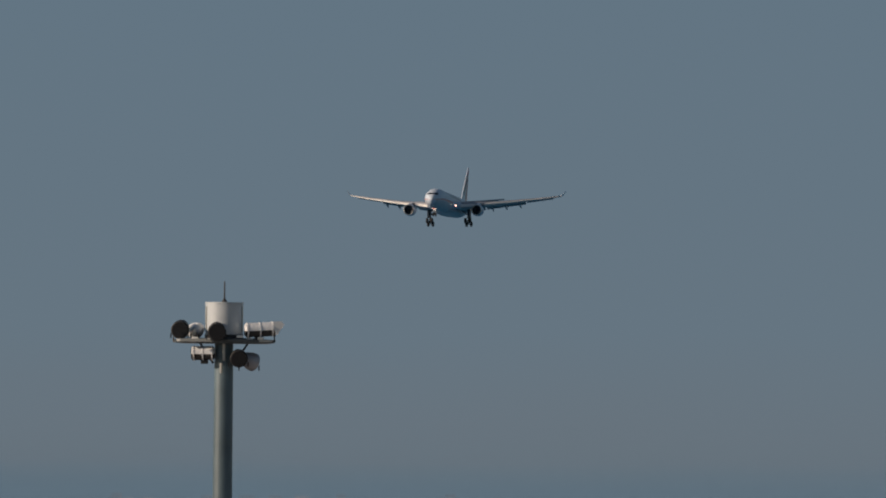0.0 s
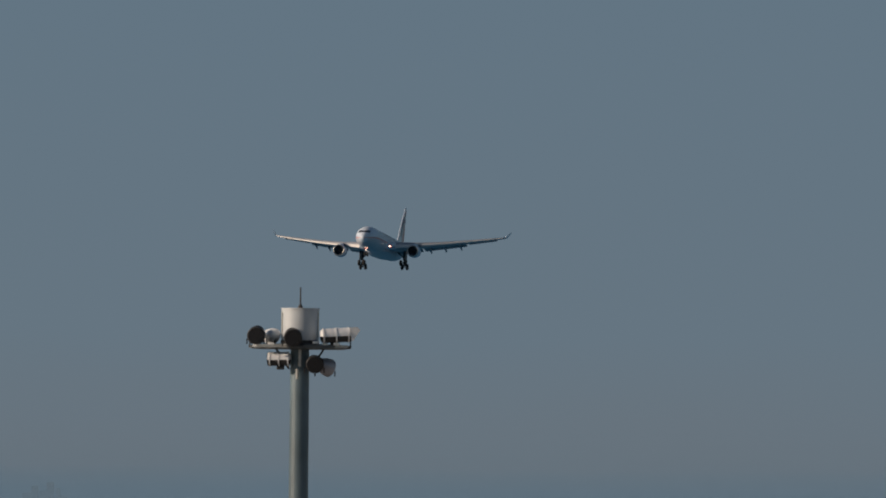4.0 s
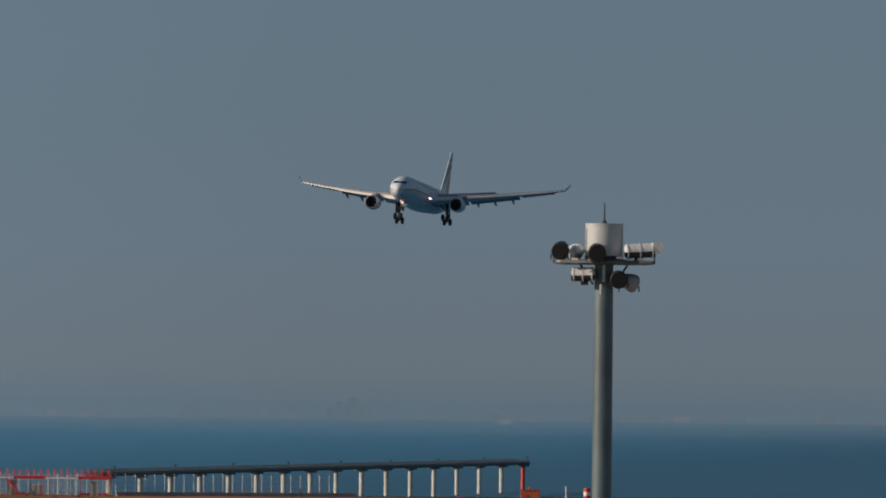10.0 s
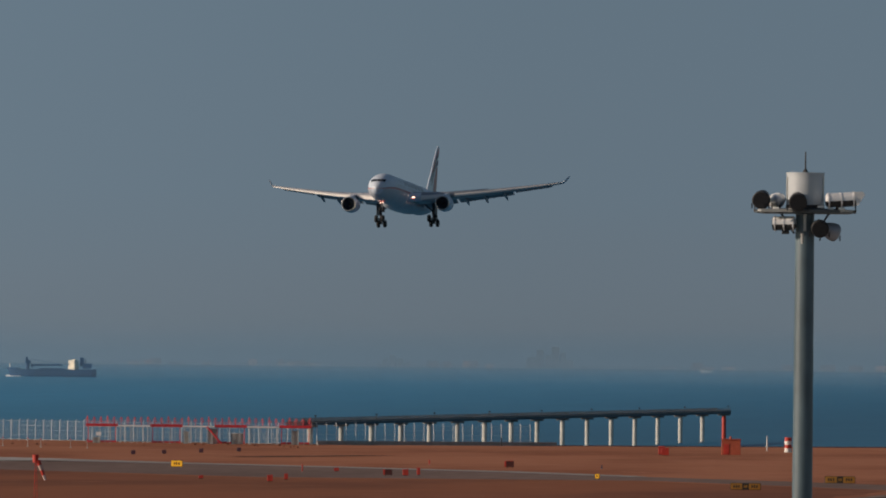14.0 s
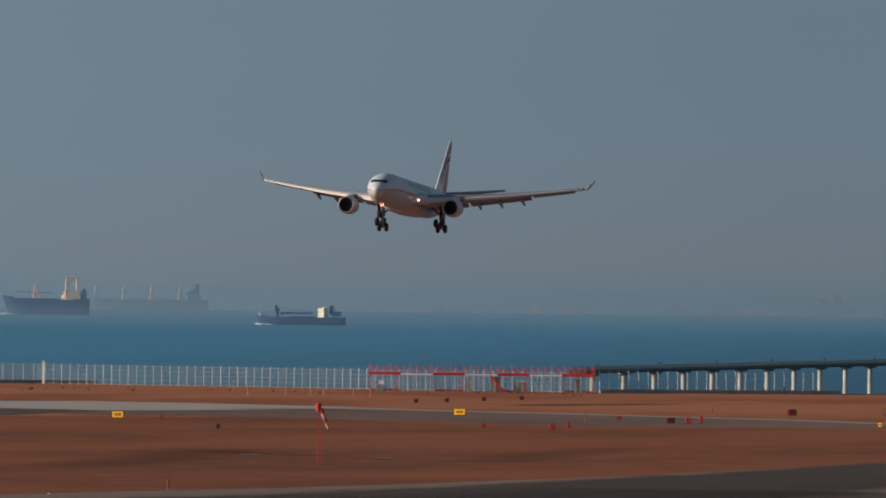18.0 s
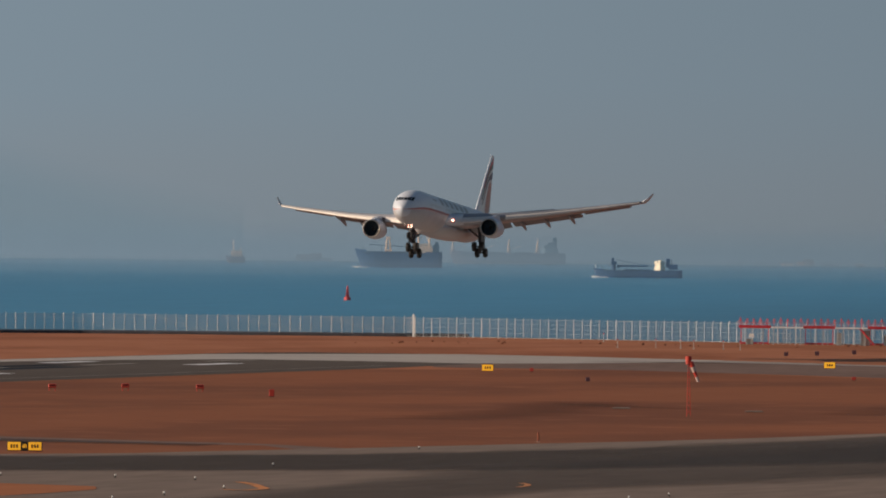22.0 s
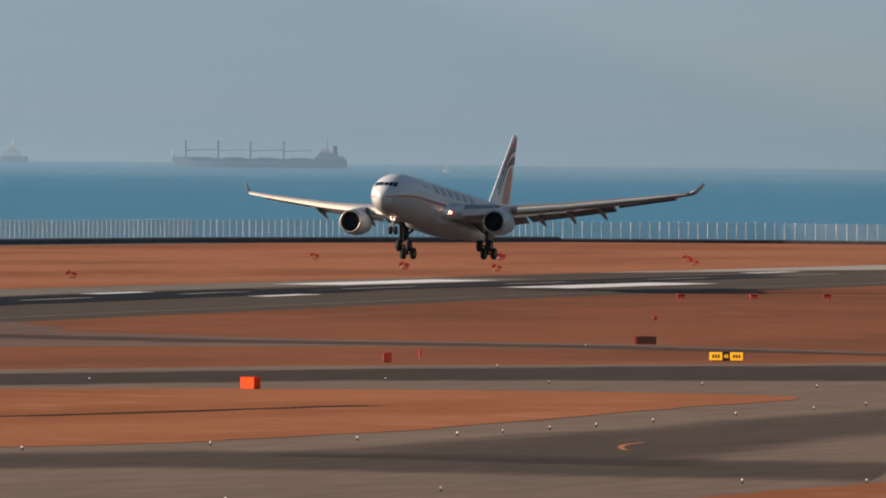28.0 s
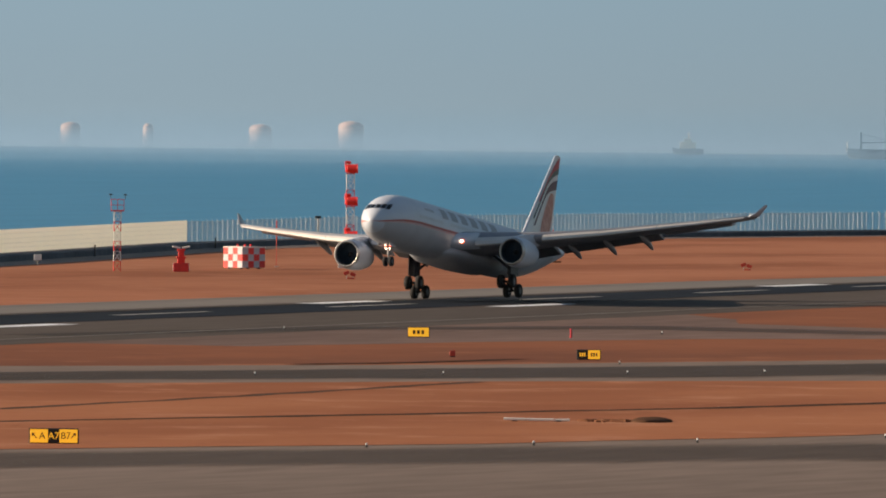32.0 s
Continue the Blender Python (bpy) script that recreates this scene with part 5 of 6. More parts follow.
# ---- localizer aerial: a row of red and white frames ----
loc = thing("localizer_array", pose(-423, 1990.2, 0, 0, 0, 11.5), "wide red and white localizer aerial array on posts", "antenna")
MUTED = mat("weathered_white", (0.40, 0.42, 0.43), 0.6, vary=0.2)
PINK_RED = mat("sun_faded_red", (0.54, 0.030, 0.042), 0.55, vary=0.3)
BAY = 5.66
for i in range(7):
    bm = B()
    x = BAY * (i - 3)
    if i % 2 == 0:
        box(bm, (x, 0, 3.15), (BAY, 0.5, 0.50), 0.02)
        for k in range(9):
            rod(bm, (x - BAY / 2 + BAY * k / 8, -0.2, 3.3), (x - BAY / 2 + BAY * k / 8, -0.2, 3.75), 0.03, None, 4)
        box(bm, (x, -0.2, 3.72), (BAY, 0.05, 0.06))
        part("beam", bm, PINK_RED, loc, "red walkway beam with a low rail")
        bm = B()
        box(bm, (x, 0.3, 0.28), (BAY * 0.9, 0.25, 0.3), 0.02)
        part("kerb", bm, PINK_RED, loc, "low red kerb under the beam")
    else:
        box(bm, (x, -0.3, 3.05), (BAY, 0.4, 0.24), 0.02)
        part("beam", bm, WHITE, loc, "white walkway beam")
        bm = B()
        for dx in (-2.3, -0.4, 1.3):
            rod(bm, (x + dx, -0.3, 2.9), (x + dx + 0.9, -0.3, 0.1), 0.025, None, 4)
            rod(bm, (x + dx, -0.3, 1.5), (x + dx + 1.0, -0.3, 1.5), 0.03, None, 4)
        part("bracing", bm, MUTED, loc)
    for dx in (-2.4, -1.5, -0.5, 0.6, 1.5, 2.4):
        bm = B()
        rod(bm, (x + dx, -0.3 if i % 2 else 0, 0), (x + dx, -0.3 if i % 2 else 0, 3.0), 0.045 if abs(dx) < 2 else 0.08, None, 6)
        part("leg", bm, MUTED if (i % 2 or abs(dx) < 2) else PINK_RED, loc)
for i in range(34):
    x = BAY * 7 * (i / 33 - 0.5) * 0.985
    bm = B()
    rod(bm, (x, 0, 2.9), (x, 0, 4.5 if i % 3 else 4.85), 0.055, None, 5)
    for k in range(4):
        z, w = 3.85 + 0.22 * k, 0.42 - 0.07 * k
        rod(bm, (x - w, 0.1, z), (x + w, 0.1, z), 0.030, None, 4)
    rod(bm, (x - 0.42, 0.1, 3.85), (x, 0.1, 4.6), 0.022, None, 4)
    rod(bm, (x + 0.42, 0.1, 3.85), (x, 0.1, 4.6), 0.022, None, 4)
    part("aerial", bm, PINK_RED, loc, "red dipole aerial")
    if i % 3 == 0:
        bm = B()
        rod(bm, (x + 0.4, 0.4, 0), (x + 0.4, 0.4, 4.15), 0.045, None, 5)
        part("mast", bm, MUTED, loc, "thin white mast")
bm = B()
box(bm, (-BAY * 3.1, -0.7, 1.6), (0.9, 0.06, 0.6), 0.01)
part("notice_board", bm, WHITE, loc, "small white notice board")
bm = B()
rod(bm, (1.5, -0.45, 3.0), (4.1, -0.7, 0.1), 0.15, None, 6)
part("brace", bm, PINK_RED, loc, "slanting red ladder brace")
for x, w, h in ((2.5, 1.7, 2.7), (16.9, 1.2, 2.5), (-17.9, 1.3, 1.0), (-2.2, 0.9, 2.2), (6.8, 2.2, 1.9)):
    bm = B()
    box(bm, (x, 0.6, h / 2), (w, 1.0, h), 0.04)
    part("cabinet", bm, GALV, loc, "grey equipment cabinet")
for x, y in ((-393.6, 1802.0), (-391.7, 1816.5), (-390.9, 1841.4), (-390.0, 1867.0)):
    marker_box(x, y, 0.7, 0.5, 0.55, TAIL_DARK, "small dark approach light box on grass")

# ---- approach light pier over the water ----
pier = thing("approach_light_pier", pose(-407, 2030, 0), "long dark approach-light pier on pale round piles", "pier")
DECK = mat("pier_deck", (0.21, 0.195, 0.19), 0.8, vary=0.3, bump=0.3)
PILE = mat("column_paint", (0.50, 0.50, 0.47), 0.6, vary=0.2, grain=0.8, blotch=0.3)
bm = B()
box(bm, (0, 197, 3.75), (3.0, 462, 0.75), 0.05)
part("deck", bm, mat("pier_beam", (0.045, 0.072, 0.095), 0.8, vary=0.3, bump=0.2), pier, "dark blue-grey deck beam")
bm = B()
for i in range(231):
    for x in (-1.4, 1.4):
        box(bm, (x, -33 + i * 2.0, 4.38), (0.07, 0.07, 0.52))
for x in (-1.4, 1.4):
    for z in (4.26, 4.42, 4.60):
        box(bm, (x, 197, z), (0.06, 462, 0.06))
    box(bm, (x * 1.1, 197, 3.9), (0.05, 462, 0.16))
part("handrail", bm, DECK, pier, "dark steel handrail")
for i in range(17):
    y = 428 - i * 28.0
    bm = B()
    rod(bm, (0, y, -5.0), (0, y, 3.0), 0.47, 0.47, 16)
    pl = part("column", bm, RED if i == 0 else PILE, pier, "red end column" if i == 0 else "pale round column", smooth=False)
    bm = B()
    box(bm, (0, y, 3.2), (2.4, 1.6, 0.45), 0.05)
    part("column_cap", bm, DECK, pl)
    if i % 2 == 0:
        bm = B()
        rod(bm, (0.9, y, 4.1), (0.9, y, 5.0), 0.05, None, 6)
        box(bm, (0.9, y, 5.05), (0.4, 0.3, 0.2))
        part("approach_light", bm, DARK, pier)
kerb = thing("shore_kerb", pose(0, 0, 0), "low pale concrete kerb wall under the approach pier", "kerb", kind="structure")
for (x0, y0), (x1, y1) in (((-404, 2001.0), (-384, 2015.5)), ((-384, 2015.5), (-366, 2028.5))):
    d = Vector((x1 - x0, y1 - y0, 0))
    bm = B()
    box(bm, (0, 0, 0.35), (d.length, 0.4, 0.7), 0.04)
    box(bm, (0, -0.3, 0.06), (d.length, 0.5, 0.2), 0.02)
    part("kerb_stretch", bm, CONCRETE, kerb, place=pose((x0 + x1) / 2, (y0 + y1) / 2, 0, 0, 0, math.degrees(math.atan2(d.y, d.x))))
lamp_post = None
for x, y in ((-470.8, 2003.5), (-443.8, 1898.9), (-439.1, 1907.1), (-433.5, 1901.5), (-429.4, 1893.3), (-424.1, 1892.4), (-420.4, 1888.7)):
    if lamp_post is None:
        lamp_post = thing("approach_lamp", facing(x, y), "short pale approach light post in the grass", "airfield light", "approach light posts")
        bm = B()
        rod(bm, (0, 0, 0), (0, 0, 1.35), 0.05, 0.04, 6)
        part("pole", bm, MUTED, lamp_post)
        bm = B()
        rod(bm, (0, -0.14, 1.42), (0, 0.14, 1.42), 0.13, 0.10, 10)
        part("lamp_head", bm, PINK_RED, lamp_post, "dull red lamp head")
        bm = B()
        box(bm, (0, 0, 0.06), (0.4, 0.4, 0.12), 0.02)
        part("foot", bm, CONCRETE, lamp_post)
    else:
        copy_thing(lamp_post, facing(x, y))
# brick-red hut and small things by the shore
hut = thing("equipment_hut", facing(-315.6, 1912.9), "brick-red equipment hut with a dark doorway", "hut")
BRICK_RED = mat("hut_paint", (0.42, 0.09, 0.045), 0.7, vary=0.2)
bm = B()
box(bm, (0.1, 0, 1.25), (3.2, 2.4, 2.5), 0.05)
part("wall", bm, BRICK_RED, hut)
bm = B()
box(bm, (0.1, 0, 2.58), (3.4, 2.6, 0.16), 0.03)
part("roof", bm, BRICK_RED, hut)
bm = B()
box(bm, (-0.7, -1.23, 0.95), (0.9, 0.05, 1.7), 0.01)
part("door", bm, RED, hut, "bright red door")
bm = B()
rod(bm, (0, 0, 2.6), (0, 0, 3.1), 0.2, 0.15, 8)
part("vent", bm, BRICK_RED, hut)
obst = thing("obstacle_ball", facing(-314.0, 1963.9), "red and white striped marker drum near the shore", "marker")
for i in range(4):
    bm = B()
    rod(bm, (0, 0, 0.1 + i * 0.62), (0, 0, 0.1 + (i + 1) * 0.62), 0.62, 0.62, 14)
    part("band", bm, RED if i % 2 else WHITE, obst)
bm = B()
rod(bm, (0, 0, 0), (0, 0, 0.12), 0.7, 0.7, 14)
part("foot", bm, CONCRETE, obst)


# ---- glide path masts and shelter ----
def lattice(name, x, y, h, w, bands, label):
    s = thing(name, facing(x, y), label, "mast", "glide path masts")
    nb = max(4, int(h / 1.1))
    for k in range(nb):
        z0, z1 = h * k / nb, h * (k + 1) / nb
        bm = B()
        cs = [(-w / 2, -w / 2), (w / 2, -w / 2), (w / 2, w / 2), (-w / 2, w / 2)]
        for i in range(4):
            a, b = cs[i], cs[(i + 1) % 4]
            rod(bm, (*a, z0), (*a, z1), 0.055, None, 5)
            rod(bm, (*a, z0), (*b, z1), 0.035, None, 4)
            rod(bm, (*a, z1), (*b, z1), 0.035, None, 4)
        part("bay", bm, RED_BRIGHT if bands(k, nb) else WHITE, s, "red lattice bay" if bands(k, nb) else "white lattice bay")
    return s


gs = lattice("glide_path_mast", -541.3, 1389.3, 13.4, 1.0, lambda k, nb: k % 4 in (0, 3) and k < nb - 2, "tall red and white lattice mast with red aerial boxes")
for z in (4.2, 8.6, 12.8):
    bm = B()
    loft(bm, [[(-0.45 + 1.4 * u, -0.75 + w * 0.42 * math.cos(2 * math.pi * k / 16), z + w * 0.52 * math.sin(2 * math.pi * k / 16)) for k in range(16)] for u, w in ((0, 0.9), (0.04, 1.0), (0.9, 1.08), (0.94, 1.16), (1.0, 1.16))])
    box(bm, (-0.1, -0.45, z), (1.2, 0.5, 0.95), 0.06)
    part("aerial_box", bm, RED_BRIGHT, gs, "red drum-shaped aerial")
    bm = B()
    box(bm, (-0.35, 0, z + 0.62), (0.8, 0.8, 0.75), 0.05)
    part("bracket", bm, RED_BRIGHT, gs)
    bm = B()
    box(bm, (0, 0, z - 0.62), (1.15, 1.15, 0.10))
    part("collar", bm, RED_BRIGHT, gs)
bm = B()
box(bm, (-1.2, -0.3, 0.6), (0.6, 0.5, 1.2), 0.03)
part("meter_box", bm, WHITE, gs)
sm = lattice("light_mast", -549.2, 1330.0, 7.4, 0.85, lambda k, nb: k in (0, 2, 4), "short red and white lattice mast with a red platform")
bm = B()
box(bm, (0, 0, 7.5), (1.7, 1.5, 0.16))
for dx in (-0.8, 0, 0.8):
    for dy in (-0.7, 0.7):
        rod(bm, (dx, dy, 7.5), (dx, dy, 8.9), 0.04, None, 5)
for z in (8.2, 8.9):
    for dy in (-0.7, 0.7):
        rod(bm, (-0.8, dy, z), (0.8, dy, z), 0.04, None, 5)
    for dx in (-0.8, 0.8):
        rod(bm, (dx, -0.7, z), (dx, 0.7, z), 0.04, None, 5)
part("platform", bm, RED_BRIGHT, sm, "red railed platform")
for dx in (-0.85, 0.95):
    bm = B()
    rod(bm, (dx, 0, 8.9), (dx, 0, 9.45), 0.03, None, 5)
    box(bm, (dx, 0, 9.5), (0.4, 0.3, 0.18), 0.03)
    part("lamp", bm, DARK, sm)
tee = thing("red_beacon_stand", facing(-542.2, 1333.9), "red stand with white wings on top, on grass", "beacon")
for i, (w, h, m) in enumerate(((1.9, 1.1, RED_BRIGHT), (0.95, 0.55, RED_BRIGHT), (1.25, 0.25, RED_BRIGHT), (0.75, 0.7, RED_BRIGHT), (1.0, 0.22, RED_BRIGHT))):
    bm = B()
    z = sum((1.1, 0.55, 0.25, 0.7, 0.22)[:i])
    box(bm, (0, 0, z + h / 2), (w, w * 0.7, h), 0.05)
    part("tier", bm, m, tee)
for sg in (-1, 1):
    bm = B()
    box(bm, (sg * 0.58, 0, 3.05), (1.0, 0.5, 0.22), 0.04, Matrix.Rotation(-sg * 0.2, 4, "Y"))
    part("wing", bm, WHITE, tee, "white wing-shaped lamp")
    bm = B()
    box(bm, (sg * 0.9, -0.2, 0.55), (0.25, 0.3, 0.9), 0.02)
    part("stay", bm, WHITE, tee)
shelter = thing("equipment_shelter", facing(-547.4, 1368.0) @ pose(0, 0, 0, 0, 0, 40) @ Matrix.Diagonal((1, 1, 0.88, 1)), "red and white chequered equipment shelter on grass", "shelter")
bm = B()
box(bm, (0, 0, 1.65), (3.7, 3.7, 2.9))
part("core", bm, WHITE, shelter)
sq_bm = B()
box(sq_bm, (0, 0, 0), (0.915, 0.06, 0.945))
sq_me = {}
for key, m in (("r", RED_BRIGHT), ("w", mat("shelter_white", (0.52, 0.51, 0.55), 0.6, vary=0.15))):
    me = bpy.data.meshes.new("square")
    sq_bm.to_mesh(me)
    me.materials.append(m)
    sq_me[key] = me
sq_bm.free()
for side, (nw, ang, off) in enumerate(((4, 0, 1.85), (4, 90, 1.85), (4, 180, 1.85), (4, 270, 1.85))):
    for i in range(nw):
        for j in range(3):
            o = new("chequer_panel", sq_me["r" if (i + j + side) % 2 else "w"])
            o.parent = shelter
            o.matrix_basis = pose(0, 0, 0, 0, 0, ang) @ pose((i - (nw - 1) / 2) * 0.925, -off - 0.02, 0.68 + 0.96 * j)
bm = B()
box(bm, (0, 0, 3.16), (3.9, 3.9, 0.14), 0.03)
part("roof", bm, WHITE, shelter)
for dx in (-1.5, 1.5):
    for dy in (-1.1, 1.1):
        bm = B()
        box(bm, (dx, dy, 0.1), (0.3, 0.3, 0.2))
        part("foot", bm, DARK, shelter)
for dx in (-1.1, 0.1, 1.0):
    bm = B()
    rod(bm, (dx, 0, 3.2), (dx, 0, 3.55), 0.14, 0.14, 8)
    part("vent", bm, RED_BRIGHT, shelter)
wbx = thing("white_cabinet", facing(-578.0, 1373.0), "small white cabinet on a short leg by the seawall", "cabinet")
bm = B()
box(bm, (0, 0, 1.0), (1.0, 0.6, 0.75), 0.03)
part("body", bm, WHITE, wbx)
bm = B()
rod(bm, (0, 0, 0), (0, 0, 0.65), 0.09, None, 8)
part("leg", bm, GALV, wbx)
bm = B()
box(bm, (0, -0.31, 1.0), (0.8, 0.02, 0.6))
part("door", bm, WHITE, wbx)
rp = thing("red_staff", facing(-551.3, 1388.9), "thin red staff with a short red sleeve on grass", "pole")
part("staff", rod(B(), (0, 0, 0), (0, 0, 3.4), 0.05, None, 6), RED, rp)
part("sleeve", rod(B(), (0, 0, 3.4), (0, 0, 6.0), 0.10, 0.09, 10), RED, rp, "thicker red sleeve")
part("foot", box(B(), (0, 0, 0.06), (0.6, 0.6, 0.12), 0.02), CONCRETE, rp)
gp_ = thing("weather_mast", facing(-651.0, 1657.3), "slim grey instrument mast beside the seawall", "pole")
part("shaft", rod(B(), (0, 0, 0), (0, 0, 3.9), 0.15, 0.12, 10), GALV, gp_)
part("housing", box(B(), (0, 0, 4.1), (0.9, 0.5, 0.4), 0.06), DARK, gp_)
part("foot", box(B(), (0, 0, 0.1), (0.9, 0.9, 0.2), 0.03), CONCRETE, gp_)
bp_ = thing("banded_pole", facing(-545.6, 1476.4), "thin red and white banded pole on grass", "pole")
for i in range(5):
    bm = B()
    rod(bm, (0, 0, 0.2 + i * 0.85), (0, 0, 0.2 + (i + 1) * 0.85), 0.09, None, 8)
    part("band", bm, RED if i % 2 == 0 else WHITE, bp_)
bm = B()
box(bm, (0, 0, 0.1), (2.2, 1.0, 0.2), 0.03)
part("foot", bm, EARTH, bp_)

# ---- floodlight mast in the foreground ----
fl = thing("floodlight_mast", facing(-72.05, 454.3), "tall grey apron floodlight mast with a white drum on top", "floodlight mast")
POLE = mat("mast_paint", (0.078, 0.116, 0.140), 0.5, vary=0.32, grain=2.2, blotch=0.5, stretch=(1, 1, 0.3), spread=0.22)
DRUM = mat("drum_paint", (0.44, 0.47, 0.50), 0.55, vary=0.08, grain=0.8, blotch=0.4)
bm = B()
rod(bm, (0, 0, 0), (0, 0, 24.2), 0.44, 0.37, 28)
part("pole", bm, POLE, fl, "weathered grey-green steel pole", smooth=False)
bm = B()
rod(bm, (0, 0, 0.0), (0, 0, 0.12), 0.75, 0.75, 20)
part("base_plate", bm, GALV, fl)
for z in (6.0, 12.0, 18.0, 21.5):
    part("joint_ring", rod(B(), (0, 0, z), (0, 0, z + 0.06), 0.445 - 0.003 * z, None, 28), POLE, fl)
bm = B()
loft(bm, [[(r * math.cos(2 * math.pi * i / 72), r * math.sin(2 * math.pi * i / 72), z) for i in range(72)] for z, r in ((24.30, 0.70), (24.34, 0.75), (25.64, 0.75), (25.70, 0.72))])
drum = part("drum", bm, DRUM, fl, "white cylindrical drum", smooth=False)
for a in (200, 340):
    bm = B()
    box(bm, (0.752 * math.cos(radians(a)), 0.752 * math.sin(radians(a)), 25.05), (0.05, 0.10, 1.0), 0, Matrix.Rotation(radians(a), 4, "Z"))
    part("seam", bm, GALV, drum)
part("base_ring", rod(B(), (0, 0, 24.29), (0, 0, 24.44), 0.765, None, 48), DARK, drum, "dark ring under the drum")
part("top_rim", rod(B(), (0, 0, 25.66), (0, 0, 25.72), 0.765, None, 48), DRUM, drum)
bm = B()
rod(bm, (0, 0, 25.7), (0, 0, 25.86), 0.13, 0.06, 10)
rod(bm, (0, 0, 25.8), (0, 0, 26.55), 0.035, 0.025, 8)
part("aerial", bm, DARK, fl)
PLATE = mat("platform_steel", (0.085, 0.10, 0.11), 0.5, 0.2, vary=0.3)
bm = B()
loft(bm, [[(rx * math.cos(2 * math.pi * i / 40), ry * math.sin(2 * math.pi * i / 40), z) for i in range(40)] for z, rx, ry in ((24.08, 1.7, 0.75), (24.12, 2.02, 0.98), (24.24, 2.05, 1.0), (24.30, 1.2, 0.8))])
part("platform", bm, PLATE, fl, "dark steel lamp platform")
part("deck_rim", box(B(), (-0.9, -0.93, 24.20), (1.7, 0.05, 0.12), 0.01), GALV, fl, "pale platform rim")
part("deck_rim", box(B(), (1.35, -0.70, 24.20), (1.1, 0.05, 0.10), 0.01), GALV, fl, "pale platform rim")
for x in (-2.0, -1.0, 1.0, 2.0):
    part("stay", rod(B(), (x, -0.4, 24.15), (x, -0.4, 24.42), 0.03, None, 6), DARK, fl)
for sx in (-1, 1):
    part("brace", rod(B(), (sx * 0.95, -0.2, 24.1), (sx * 0.42, -0.1, 23.3), 0.04, None, 6), DARK, fl)


def flood(c, aim, r, ln, shade, name="floodlight"):
    d = Vector(aim).normalized()
    c = Vector(c)
    q = d.to_track_quat("Z", "Y").to_matrix().to_4x4()
    bm = B()
    prof = [(-ln, r * 0.45), (-ln * 0.85, r * 0.72), (-ln * 0.3, r * 0.97), (0.0, r), (0.03, r * 1.02), (0.03, r * 0.9)]
    loft(bm, [[c + q @ Vector((w * math.cos(2 * math.pi * i / 24), w * math.sin(2 * math.pi * i / 24), z)) for i in range(24)] for z, w in prof])
    f = part(name, bm, shade, fl, smooth=True)
    bm = B()
    rod(bm, c + d * 0.031, c + d * 0.045, r * 0.88, None, 24)
    part("glass", bm, GLASS_DARK, f, "dark lamp glass")
    bm = B()
    k = c - d * ln * 0.4
    loft(bm, [[k + Vector((sx * (r * 1.03 + o), yy, zz)) for yy in (-0.04, 0.04) for o in ((0, 0.05) if yy < 0 else (0.05, 0))] for sx, zz in ((-1, -r * 0.55), (-1, -r * 1.12), (1, -r * 1.12), (1, -r * 0.55))])
    part("yoke", bm, DARK, f)


def barrel(c, aim, r, ln, hooded=True):
    """A long lamp seen from its side: bright upper shell, lower shell painted dark for metal reflection, rims, glass in
    front, a tilted visor.
    """
    d = Vector(aim).normalized()
    c = Vector(c)
    side = d.cross(Vector((0, 0, 1))).normalized()
    up = side.cross(d)
    arc = lambda z, w, a0, a1, k=14: [c + d * z + side * (w * math.cos(radians(a0 + (a1 - a0) * i / k))) + up * (w * math.sin(radians(a0 + (a1 - a0) * i / k))) for i in range(k + 1)]
    prof = ((-ln, 0.70), (-ln + 0.05, 0.92), (-ln * 0.86, 1.0), (-ln * 0.2, 1.0), (0.0, 0.97))
    bm = B()
    loft(bm, [arc(z, r * w, -8, 188) for z, w in prof], cap=True)
    f = part("floodlight", bm, LAMP_SHELL, fl, "white barrel-shaped floodlight")
    bm = B()
    loft(bm, [arc(z, r * w * 0.97, 188, 352) for z, w in prof], cap=True)
    part("reflection_shell", bm, DARK, f, "lower shell painted dark as a reflection")
    for z in (-ln * 0.93, -ln * 0.52, -ln * 0.12):
        part("clamp_ring", rod(B(), c + d * z, c + d * (z + 0.05), r * 1.06, None, 28), LAMP_SHELL, f)
    part("glass", rod(B(), c + d * 0.002, c + d * 0.02, r * 0.85, None, 24), GLASS_DARK, f, "dark lamp glass")
    bm = loft(B(), [[c + side * o + d * u + up * v for u, v in ((-0.1, r * 1.02), (0.24, r * 0.98), (0.34, r * 0.55), (0.06, -r * 0.8), (-0.02, -r * 0.8))] for o in (-r * 0.95, r * 0.95)])
    if hooded:
        part("visor", bm, LAMP_SHELL, f, "pale box-shaped visor")
    else:
        bm.free()
    part("bracket", box(B(), c - d * ln * 0.55 + Vector((0, 0, -r - 0.06)), (0.30, 0.16, 0.16), 0.02), DARK, f)


LAMP_SHELL = mat("lamp_shell", (0.72, 0.72, 0.73), 0.28, 0.1, vary=0.12)
flood((-1.74, -0.55, 24.60), (-0.1, -1, -0.28), 0.36, 0.75, DARK)
flood((-0.28, -1.35, 24.52), (0.05, -1, -0.28), 0.36, 0.75, DARK)
flood((-1.16, 0.55, 24.58), (-0.35, 0.95, -0.20), 0.32, 0.60, LAMP_SHELL)
barrel((2.02, -0.55, 24.68), (1, 0.12, 0.06), 0.29, 1.22)
barrel((-1.26, -0.3, 23.68), (-1, 0.12, -0.02), 0.28, 0.90, False)
